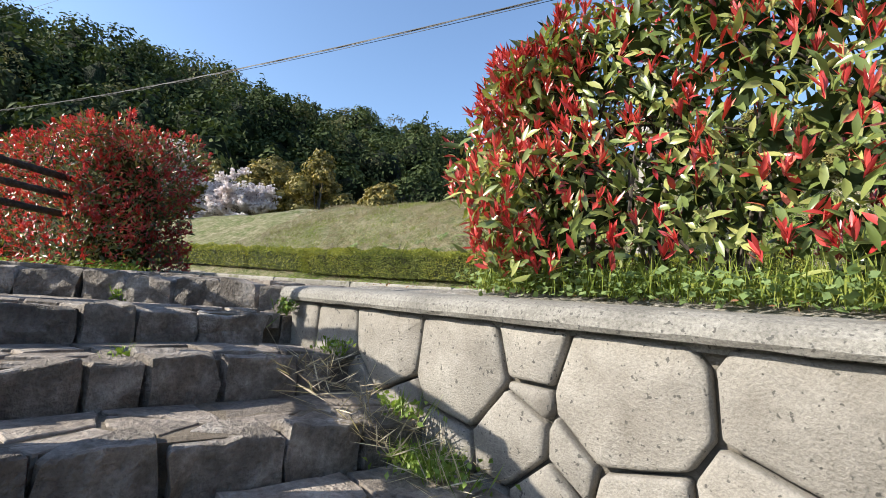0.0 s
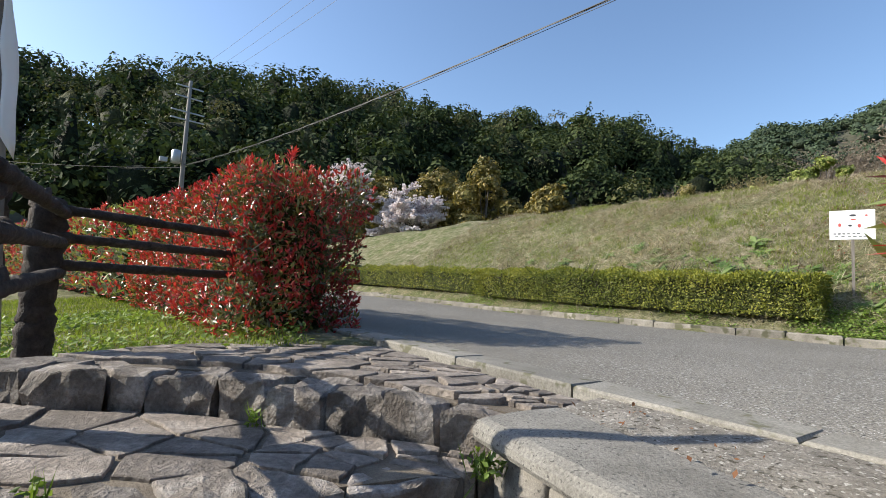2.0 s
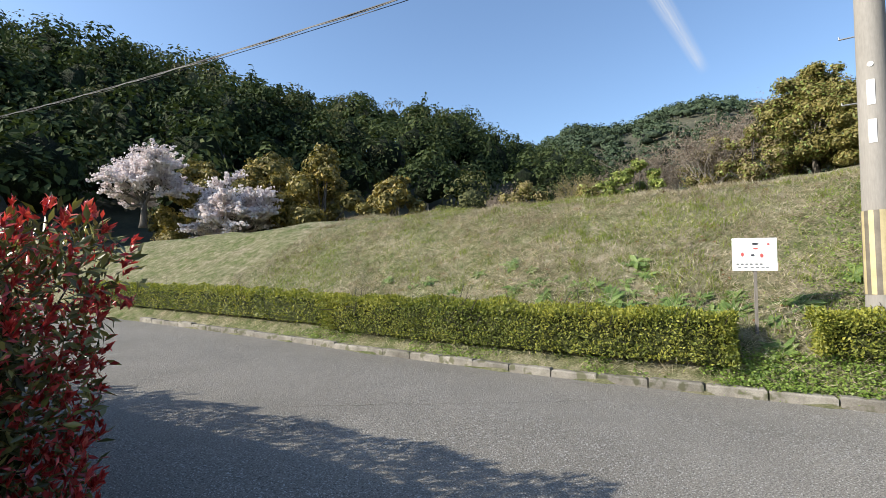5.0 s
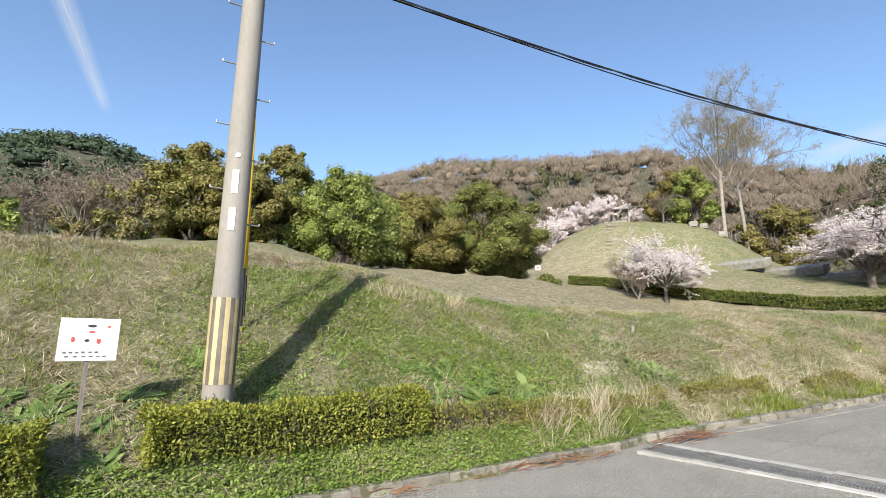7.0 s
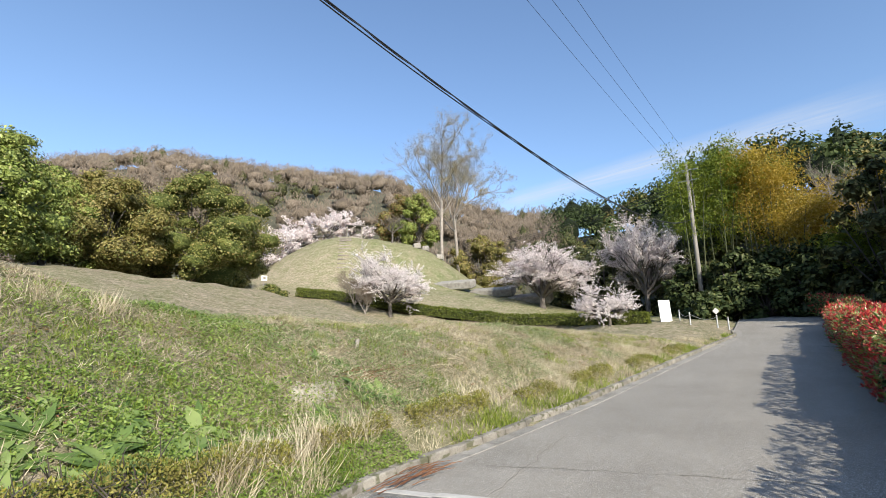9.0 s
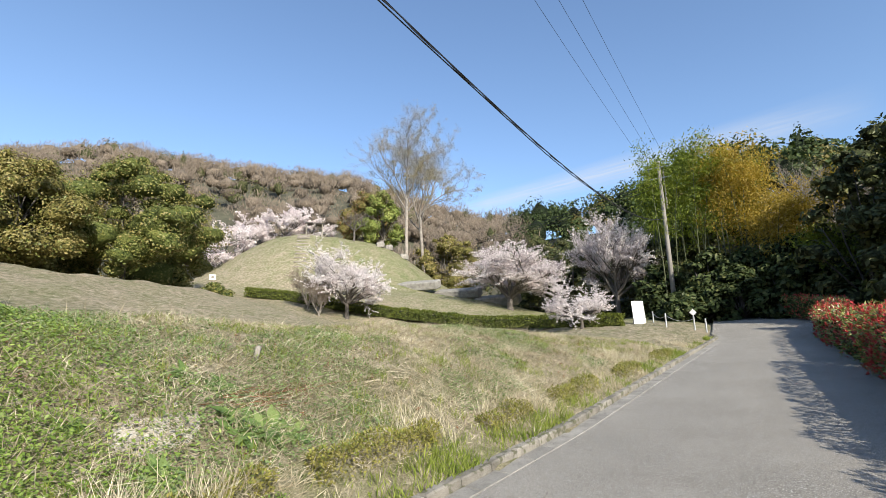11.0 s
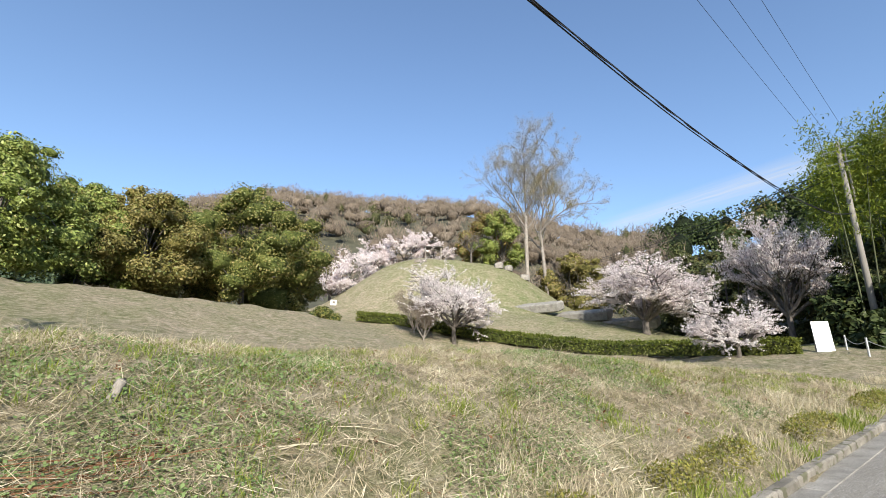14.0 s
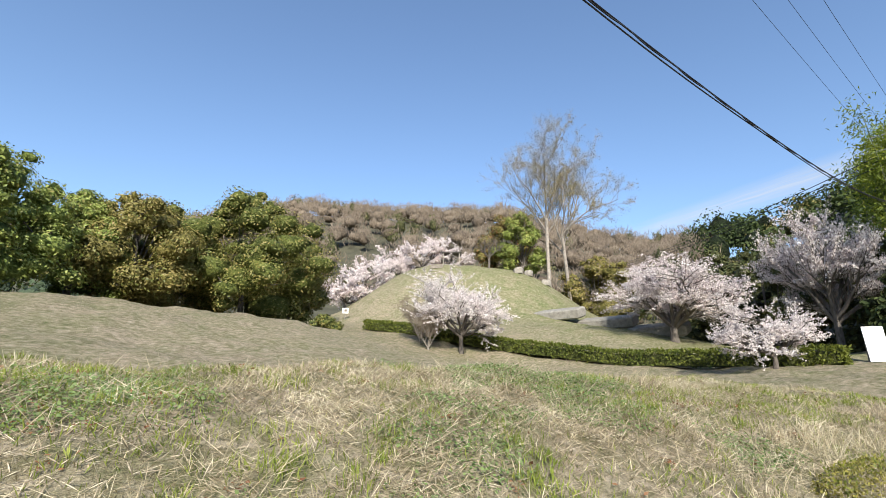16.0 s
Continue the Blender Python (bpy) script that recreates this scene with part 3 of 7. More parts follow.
# cracks in the asphalt
for i, (a, b) in enumerate([((-7.6, 4.4), (-5.4, 6.9)), ((2.2, 7.6), (6.2, 7.9)), ((4.4, 8.3), (5.2, 4.6)), ((-3.0, 5.2), (-0.6, 5.6)), ((9.0, 7.7), (9.6, 4.6))]):
    rgk = np.random.default_rng(600 + i)
    n = 26
    cvs, cfs = [], []
    for k in range(n + 1):
        f = k / n
        x, y = a[0] + (b[0] - a[0]) * f + rgk.normal(0, 0.022), a[1] + (b[1] - a[1]) * f + rgk.normal(0, 0.022)
        u = (y - south_y(x)) / (kerb_y(x) - south_y(x))
        z = road_z(x) + 0.035 * math.sin(math.pi * u) + 0.004
        w = 0.003 + 0.005 * rgk.random()
        nx, ny = -(b[1] - a[1]), b[0] - a[0]
        q = math.hypot(nx, ny)
        cvs += [(x - nx / q * w, y - ny / q * w, z), (x + nx / q * w, y + ny / q * w, z)]
    for k in range(n):
        cfs.append((2 * k, 2 * k + 2, 2 * k + 3, 2 * k + 1))
    part("crack", mesh_of("crack", cvs, cfs, M_JOINT), road)

# kerb stones along the bank, one by one
kerb = thing("kerb", "weathered concrete kerb stones along the lane", "kerb", kind="structure")
rng = np.random.default_rng(3)
kerb_mesh = Soup().box((0, 0, 0), (0.595, 0.15, 0.30), 0, 0.018).mesh("kerb_stone", M_KERB)
gutter_mesh = Soup().box((0, 0, 0), (0.595, 0.26, 0.10), 0, 0.008).mesh("gutter_slab", M_CONCRETE)
x = -18.0
while x < 28.5:
    x2 = x + 0.6
    y, y2 = kerb_y(x), kerb_y(x2)
    ang = math.atan2(y2 - y, 0.6)
    tilt = math.atan2(road_z(x2) - road_z(x), 0.6)
    ob = part("kerb_stone", kerb_mesh, kerb)
    ob.matrix_basis = Matrix.Translation((x + 0.3, (y + y2) / 2 + 0.07, road_z(x + 0.3) + rng.normal(0, 0.006) - 0.04)) @ Matrix.Rotation(ang + rng.normal(0, 0.008), 4, "Z") @ Matrix.Rotation(-tilt + rng.normal(0, 0.008), 4, "Y")
    if x > 2.5:
        ob = part("gutter_slab", gutter_mesh, kerb)
        ob.matrix_basis = Matrix.Translation((x + 0.3, (y + y2) / 2 - 0.135, road_z(x + 0.3) - 0.035)) @ Matrix.Rotation(ang, 4, "Z") @ Matrix.Rotation(-tilt, 4, "Y")
    x += 0.6

# flat concrete edging on the stair side of the lane
edging = thing("road_edging", "flat concrete edging slabs beside the lane", "edging", kind="structure")
edge_mesh = Soup().box((0, 0, 0), (0.99, 0.27, 0.12), 0, 0.012).mesh("edging_slab", M_SLAB)
x = -6.2
while x < 9:
    y, y2 = south_y(x), south_y(x + 1)
    ob = part("edging_slab", edge_mesh, edging)
    tilt = math.atan2(road_z(x + 1) - road_z(x), 1.0)
    ob.matrix_basis = Matrix.Translation((x + 0.5, (y + y2) / 2, road_z(x + 0.5) - 0.052)) @ Matrix.Rotation(math.atan2(y2 - y, 1.0), 4, "Z") @ Matrix.Rotation(-tilt, 4, "Y")
    x += 1.0

# drain across the lane
drain = thing("drain", "steel drain grating between concrete strips across the lane", "drain")
DA, DB = Vector((2.75, 8.85, 0)), Vector((4.05, 3.2, 0))
dd = (DB - DA).normalized()
dn = Vector((-dd.y, dd.x, 0))
dl = (DB - DA).length
dang = math.atan2(dd.y, dd.x)
for off in (-0.27, 0.27):
    k = 8
    for i in range(k):
        p = DA + dd * dl * (i + 0.5) / k + dn * off
        s = Soup().box((p.x, p.y, road_z(p.x) + 0.012), (dl / k - 0.004, 0.15, 0.06), dang, 0.004)
        part("concrete_strip", s.mesh("concrete_strip", M_STRIP), drain)
s = Soup()
for i in range(int(dl / 0.035)):
    p = DA + dd * (i + 0.5) * 0.035
    s.box((p.x, p.y, road_z(p.x) + 0.03), (0.014, 0.37, 0.03), dang)
for off in (-0.17, -0.06, 0.06, 0.17):
    for i in range(8):
        p = DA + dd * dl * (i + 0.5) / 8 + dn * off
        s.box((p.x, p.y, road_z(p.x) + 0.031), (dl / 8, 0.012, 0.034), dang)
part("grating", s.mesh("grating", M_GRATE), drain, "galvanised steel bar grating")
s = Soup()
for i in range(8):
    p = DA + dd * dl * (i + 0.5) / 8
    s.box((p.x, p.y, road_z(p.x) + 0.008), (dl / 8, 0.38, 0.02), dang)
part("channel", s.mesh("channel", M_JOINT), drain)

# ---- stones cut from cells ----


def clip_cell(poly, p, q):
    """Keeps the side of poly nearer to p than to q; a third number is a seed's reach."""
    dx, dy = q[0] - p[0], q[1] - p[1]
    wp, wq = (p[2] if len(p) > 2 else 0.0), (q[2] if len(q) > 2 else 0.0)
    k = 0.5 + 0.5 * (wp * wp - wq * wq) / max(dx * dx + dy * dy, 1e-9)
    mx, my = p[0] + dx * k, p[1] + dy * k
    out = []
    for a, b in zip(poly, poly[1:] + poly[:1]):
        da = (a[0] - mx) * dx + (a[1] - my) * dy
        db = (b[0] - mx) * dx + (b[1] - my) * dy
        if da <= 0:
            out.append(a)
        if (da < 0 < db) or (db < 0 < da):
            t = da / (da - db)
            out.append((a[0] + (b[0] - a[0]) * t, a[1] + (b[1] - a[1]) * t))
    return out


def cells(region, seeds):
    res = []
    for i, p in enumerate(seeds):
        poly = list(region)
        for j, q in enumerate(seeds):
            if j != i and poly:
                poly = clip_cell(poly, p, q)
        res.append(poly)
    return res


def area(poly):
    return 0.5 * sum(a[0] * b[1] - b[0] * a[1] for a, b in zip(poly, poly[1:] + poly[:1]))


def rough_outline(rng, poly, gap, wob, most=0.16):
    """Shrinks a cell by the joint's half width and roughens its outline."""
    cx, cy = sum(p[0] for p in poly) / len(poly), sum(p[1] for p in poly) / len(poly)
    out = []
    for a, b in zip(poly, poly[1:] + poly[:1]):
        d = math.hypot(b[0] - a[0], b[1] - a[1])
        if d < 0.012:
            continue
        n = max(1, int(d / most))
        for i in range(n):
            t = i / n
            x, y = a[0] + (b[0] - a[0]) * t, a[1] + (b[1] - a[1]) * t
            r = math.hypot(x - cx, y - cy) or 1
            k = (r - gap * (1.0 + (0.5 if i == 0 else 0)) - abs(rng.normal(0, wob))) / r
            out.append((cx + (x - cx) * k, cy + (y - cy) * k))
    return out


def stone_mesh(name, outline, z0, z1, round_by, rng, mat, tilt=0.0, place=None, dome=0.0, craggy=0.0):
    """A stone from its outline: foot, shoulder, rounded brim and an uneven top."""
    n = len(outline)
    cx, cy = sum(p[0] for p in outline) / n, sum(p[1] for p in outline) / n
    tx, ty = rng.normal(0, tilt), rng.normal(0, tilt)
    rings = []
    for inset, z, jit in ((0.0, z0, 0), (-round_by * 0.3, (z0 + z1) / 2, 0.3), (0.0, z1 - round_by, 0.3), (round_by * 0.35, z1 - round_by * 0.35, 0.3), (round_by * 1.3, z1, 0.25)):
        ring = []
        for px, py in outline:
            r = math.hypot(px - cx, py - cy) or 1
            k = max(0.15, (r - inset) / r)
            x, y = cx + (px - cx) * k, cy + (py - cy) * k
            dz = (tx * (x - cx) + ty * (y - cy)) if z != z0 else 0
            ring.append((x, y, z + dz + rng.normal(0, round_by * jit * 0.5)))
        rings.append(ring)
    verts = [v for r in rings for v in r] + [(cx, cy, z1 + dome)]
    if craggy:
        shake = rng.random() * 50
        verts = [tuple(Vector(v) + noise.noise_vector((v[0] * 9 + shake, v[1] * 9, v[2] * 9)) * craggy) for v in verts]
    faces = [tuple(reversed(range(n)))]
    for r in range(4):
        for k in range(n):
            a, b = r * n + k, r * n + (k + 1) % n
            faces.append((a, b, b + n, a + n))
    for k in range(n):
        faces.append((4 * n + k, 4 * n + (k + 1) % n, 5 * n))
    if place is not None:
        verts = [place(*v) for v in verts]
    me = mesh_of(name, verts, faces, mat)
    return me


def along(line, s):
    """The point at the share s of a polyline."""
    seg = [math.dist(a, b) for a, b in zip(line, line[1:])]
    t = s * sum(seg)
    for (a, b), d in zip(zip(line, line[1:]), seg):
        if t <= d or b is line[-1]:
            f = t / d
            return (a[0] + (b[0] - a[0]) * f, a[1] + (b[1] - a[1]) * f)
        t -= d


# ---- the fanned stone steps ----
STEP_H = 0.185
EDGES = [
    [(-4.95, -0.25), (-4.6, 0.15), (-4.25, 0.84), (-3.58, 1.53), (-3.07, 1.98)],
    [(-3.25, -0.35), (-3.12, 0.2), (-3.02, 0.9), (-2.94, 1.97)],
    [(-2.35, -0.45), (-2.36, 0.4), (-2.32, 1.1), (-2.2, 1.82)],
    [(-1.95, -0.6), (-1.84, 0.4), (-1.70, 0.95), (-1.55, 1.76)],
    [(-1.4, -0.8), (-1.25, 0.3), (-1.05, 1.0), (-0.9, 1.69)],
    [(-0.7, -1.0), (-0.6, 0.2), (-0.4, 1.0), (-0.25, 1.62)],
    [(0.0, -1.2), (0.1, 0.2), (0.25, 1.0), (0.4, 1.56)],
    [(0.7, -1.3), (0.8, 0.2), (0.9, 1.0), (1.0, 1.5)],
]
steps = thing("stone_steps", "rough grey-brown natural stone steps fanning up to the lane", "steps", kind="structure")
rng = np.random.default_rng(11)
for k, edge in enumerate(EDGES):
    z = 1.51 - STEP_H * k
    if k == 0:
        back = [(-5.6, 0.95), (-5.45, 1.75), (-5.1, 2.28), (-4.0, 2.42), (-3.0, 2.50)]
    else:
        back = EDGES[k - 1]
    region = list(edge) + list(reversed(back))
    if area(region) < 0:
        region.reverse()
    n = int(sum(math.dist(a, b) for a, b in zip(edge, edge[1:])) / (0.30 if k == 0 else 0.31))
    seeds, front = [], 0
    for i in range(n):
        ex, ey = along(edge, min(max(i + 0.5 + rng.normal(0, 0.24), 0.1), n - 0.1) / n)
        bx, by = along(back, (i + 0.5) / n)
        d = math.hypot(bx - ex, by - ey) or 1
        w = (0.09 + 0.09 * rng.random()) / d
        seeds.append((ex + (bx - ex) * w, ey + (by - ey) * w))
        front += 1
    rows = max(1, int(0.45 + (area(region) / (n * 0.27)) / (0.165 if k == 0 else 0.22)) - 1)
    for r in range(rows):
        m = int(n * 0.95)
        for i in range(m):
            s = (i + 0.5 + rng.normal(0, 0.3) + 0.25 * (r % 2)) / m
            s = min(max(s, 0.02), 0.98)
            ex, ey = along(edge, s)
            bx, by = along(back, s)
            f = (0.42 if rows > 1 else 0.62) + 0.56 * (r + rng.normal(0, 0.2)) / max(rows, 1) * 0.95
            f = min(f, 0.97)
            seeds.append((ex + (bx - ex) * f, ey + (by - ey) * f))
    # flags lie longer along the step than across it
    c, q, sq = 0.6, 0.8, 0.6 if k == 0 else 0.8
    fwd = lambda p: ((p[0] * c + p[1] * q) * sq, -p[0] * q + p[1] * c)
    inv = lambda p: (p[0] / sq * c - p[1] * q, p[0] / sq * q + p[1] * c)
    for i, poly in enumerate([inv(p) for p in cell] for cell in cells([fwd(p) for p in region], [fwd(p) for p in seeds])):
        if len(poly) < 3 or abs(area(poly)) < 0.0025:
            continue
        out = rough_outline(rng, poly, 0.009 if i < front else 0.008, 0.009 if i < front else 0.008, 0.075)
        if len(out) < 3:
            continue
        lift = rng.normal(0, 0.012 if i < front else 0.005) + (0.004 if i < front else 0.0)
        rise = 0.0 if k else 0.028 * (1 if i >= front else 0)
        z0 = z - STEP_H - 0.06 if i < front else z - 0.10
        me = stone_mesh("stone", out, z0, z + lift + rise, 0.014 if i < front else 0.006, rng, M_ROCK if i < front else M_FLAG, 0.06 if i < front else 0.014, dome=rng.normal(0.0, 0.003), craggy=0.034 if i < front else 0.006)
        part("stone", me, steps)
    base = Soup()
    core = [(a[0] * 0.8 + b[0] * 0.2, a[1] * 0.8 + b[1] * 0.2) if k == 0 else (a[0] - 0.07, a[1]) for a, b in zip(edge, [along(back, i / (len(edge) - 1)) for i in range(len(edge))])]
    if k == 0:
        back = [(px, py + 0.12) for px, py in back[:-1]] + [(-2.82, 2.62)]
    region = core + list(reversed(back))
    mn = len(region)
    base.add([(p[0], p[1], z - 0.8) for p in region] + [(p[0], p[1], z - (0.006 if k == 0 else 0.014)) for p in region],
             [tuple(range(mn, 2 * mn))] + [(i, (i + 1) % mn, mn + (i + 1) % mn, mn + i) for i in range(mn)])
    part("bedding", base.mesh("bedding", M_SOIL), steps)

# ---- retaining wall with its coping ----


def wall_xy(u):
    """Along the wall's face; u is x."""
    return (u, 1.60 - 0.10 * u)


wall = thing("wall_retaining", "pale moulded stone retaining wall with dark joints", "wall", kind="structure")
wl = 4.4
core = Soup().box((-2.95 + wl / 2, 1.60 - 0.1 * (-2.95 + wl / 2) + 0.16, 0.55), (wl, 0.24, 1.74), math.atan2(-0.1, 1))
part("core", core.mesh("core", M_JOINT), wall)
SEEDS = [(-2.78, 1.25, 0.16), (-2.40, 1.22, 0.22), (-1.88, 1.28, 0.26), (-1.38, 1.23, 0.27), (-0.99, 1.35, 0.16), (-0.99, 1.165, 0.06), (-0.60, 1.23, 0.27), (-0.35, 1.44, 0.04), (-0.10, 1.28, 0.25),
         (-2.15, 0.98, 0.16), (-1.76, 1.0, 0.13), (-1.44, 0.88, 0.15), (-1.08, 0.98, 0.17), (-0.79, 0.99, 0.08), (-0.92, 0.80, 0.12), (-0.53, 0.93, 0.15), (-0.20, 0.98, 0.19), (0.20, 0.96, 0.18),
         (0.42, 1.27, 0.2), (0.86, 1.15, 0.22), (1.22, 1.27, 0.16), (0.62, 0.84, 0.15), (1.05, 0.78, 0.2), (-2.5, 0.68, 0.2), (-1.95, 0.62, 0.2), (-1.52, 0.58, 0.14), (-1.15, 0.62, 0.15), (-0.72, 0.58, 0.18), (-0.25, 0.6, 0.2), (0.25, 0.52, 0.2), (0.75, 0.45, 0.2), (1.28, 0.45, 0.2), (-1.6, 0.3), (-0.9, 0.25), (-0.3, 0.12), (0.3, 0.05), (0.95, 0.0)]
region = [(-2.96, -0.2), (1.42, -0.2), (1.42, 1.425), (-2.96, 1.425)]
rng = np.random.default_rng(5)
for poly in cells(region, SEEDS):
    if len(poly) < 3 or area(poly) < 0.004:
        continue
    # softened corners
    for _ in range(2):
        q = []
        for a, b in zip(poly, poly[1:] + poly[:1]):
            q += [(a[0] * 0.94 + b[0] * 0.06, a[1] * 0.94 + b[1] * 0.06), (a[0] * 0.06 + b[0] * 0.94, a[1] * 0.06 + b[1] * 0.94)]
        poly = q
    out = rough_outline(rng, poly, 0.008, 0.0015, 0.1)
    if len(out) < 3:
        continue
    ang = math.atan2(-0.1, 1)

    def to_wall(u, v, w):
        return (u + 0.0995 * -w, 1.60 - 0.1 * u - 0.995 * w, v)

    me = stone_mesh("stone", out, -0.06, 0.020, 0.015, rng, M_WALLSTONE, 0.008, to_wall, dome=0.006)
    me.polygons.foreach_set("use_smooth", np.ones(len(me.polygons), dtype=bool))
    part("stone", me, wall)
# end face of the wall by the steps
endb = Soup().box((-2.985, 1.60 + 0.2985 + 0.16, 1.05), (0.06, 0.30, 0.76), math.atan2(-0.1, 1), 0.02)
part("end_block", endb.mesh("end_block", M_WALLSTONE), wall)

coping = thing("coping", "rounded weathered concrete coping along the retaining wall", "coping", kind="structure")
prof = [(0.0, 1.425), (-0.062, 1.425), (-0.075, 1.445), (-0.07, 1.475), (-0.05, 1.50), (-0.015, 1.515), (0.15, 1.525), (0.36, 1.53), (0.36, 1.40), (0.0, 1.40)]
ux = [-3.07, -3.045] + list(np.arange(-2.9, 1.4, 0.1)) + [1.42]
cv, cf = [], []
rng = np.random.default_rng(8)
for i, u in enumerate(ux):
    shrink = 0.03 if i == 0 else 0.0
    for o, h in prof:
        oo = o + (shrink if o < 0 else 0) + rng.normal(0, 0.0018)
        cv.append((u + 0.1 * oo, 1.60 - 0.1 * u + oo, h - (shrink * 0.4 if h > 1.45 else 0) + rng.normal(0, 0.0015)))
m = len(prof)
for i in range(len(ux) - 1):
    for j in range(m):
        a, b = i * m + j, i * m + (j + 1) % m
        cf.append((a, a + m, b + m, b))
cf += [tuple(range(m)), tuple(reversed(range((len(ux) - 1) * m, len(ux) * m)))]
part("coping_beam", mesh_of("coping_beam", cv, cf, M_CONCRETE), coping)

# soil bed between coping and lane
bx = np.arange(-3.02, 1.45, 0.12)
bv, bf = [], []
for x in bx:
    y0, y1 = 1.60 - 0.1 * x + 0.33, south_y(x) - 0.11
    for j in range(10):
        f = j / 9
        y = y0 + (y1 - y0) * f
        grow = sstep(-2.5, -1.4, x)
        bv.append((x, y, 1.515 + 0.05 * f + grow * 0.05 * math.sin(math.pi * f) + 0.012 * noise.noise((x * 5, y * 5, 0)) + 0.02 * grow * noise.noise((x * 2, y * 2, 3))))
bid = np.arange(len(bv)).reshape(len(bx), 10)
bfc = np.stack([bid[:-1, :-1], bid[1:, :-1], bid[1:, 1:], bid[:-1, 1:]], -1).reshape(-1, 4)
bed = part("planting_bed", mesh_of("planting_bed", bv, bfc, M_BED, smooth=True))
tagged(bed, "gravelly soil bed behind the wall coping", "soil", kind="structure")

# ---- plants: builders ----
M_TWIG = surface("dark_twig", [(0.3, (0.035, 0.028, 0.022)), (0.7, (0.09, 0.075, 0.06))], 9, 0.9, 0.4, 50)


def branch_out(rng, soup, tips, base, direction, length, radius, depth, spread, kids, sides=5, rise=0.15, droop=0.0, keep=0.72, along_wood=False, layer=1.0):
    """Grows a limb and its side limbs; tips collects points of the thin wood."""
    base, d = Vector(base), Vector(direction).normalized()
    pts, rad = [base], [radius]
    p = base
    segs = 3 if depth > 1 else 2
    for i in range(segs):
        d = (d + Vector(rng.normal(0, 0.13, 3)) + Vector((0, 0, rise * 0.25 - droop * 0.3))).normalized()
        p = p + d * (length / segs)
        pts.append(p)
        rad.append(radius * (1 - 0.55 * (i + 1) / segs))
    soup.tube(pts, rad, sides, cap=False)
    if depth <= 1:
        tips += [pts[1], pts[-1]]
        if along_wood:
            tips += [pts[i].lerp(pts[i + 1], f) for i in range(segs) for f in (0.25, 0.6)]
    if depth <= 0:
        return
    n = kids[0] + int(rng.integers(0, kids[1] + 1))
    for i in range(n):
        f = 0.35 + 0.65 * (i + rng.random() * 0.8) / n
        j = min(int(f * segs), segs - 1)
        q = pts[j].lerp(pts[j + 1], f * segs - j)
        side = d.orthogonal().normalized()
        side.rotate(Matrix.Rotation(rng.random() * 6.283, 3, d))
        side.z *= layer
        nd = (d * (1 - spread) + side * spread + Vector((0, 0, rise))).normalized()
        branch_out(rng, soup, tips, q, nd, length * keep * (0.75 + 0.4 * rng.random()), radius * 0.5, depth - 1, spread, kids, (3 if depth < 2 else 4) if depth < 3 else 5, rise, droop, keep, along_wood, layer)


def tree(name, label, at, seed, trunk_h, radius, limb_len, depth, limbs, spread, kids, leaf_mats, per, size, clump, bark, flat=0.7, rise=0.2, droop=0.0, aspect=0.55, lean=(0, 0), up_share=0.6, keep=0.72, group="", shell=0.3, scale=(1, 1, 1), along_wood=False, layer=1.0):
    rng = np.random.default_rng(seed)
    ob = thing(name, label, "tree", group)
    soup, tips = Soup(), []
    top = Vector((lean[0], lean[1], trunk_h))
    soup.tube([(0, 0, -0.3), (0, 0, 0.0), top * 0.5 + Vector(rng.normal(0, 0.03, 3)), top], [radius * 1.5, radius * 1.15, radius, radius * 0.85], 8)
    for i in range(limbs):
        a = 6.283 * (i + 0.6 * rng.random()) / limbs
        u = up_share * (0.4 + 1.1 * rng.random()) if layer < 1 else up_share
        d = Vector((math.cos(a) * (1 - u), math.sin(a) * (1 - u), u))
        branch_out(rng, soup, tips, top * (0.7 + 0.3 * rng.random()), d, limb_len * (0.8 + 0.4 * rng.random()), radius * 0.6, depth, spread, kids, 6, rise, droop, keep, along_wood, layer)
    part("trunk", soup.mesh("trunk", bark, smooth=True), ob)
    c = np.array([tuple(t) for t in tips])
    for k, m in enumerate(leaf_mats):
        sel = c[rng.permutation(len(c))[: int(len(c) * (1.0 if k == 0 else 0.5))]]
        r = clump * (0.6 + 0.8 * rng.random(len(sel)))
        v, f = blobs_leaves(rng, sel, r, per if k == 0 else per // 2, size, flat, aspect=aspect, shell=shell)
        part("crown" if k == 0 else "young_leaves", mesh_of("crown", v, f, m), ob)
    ob.location = at
    ob.scale = scale
    return ob


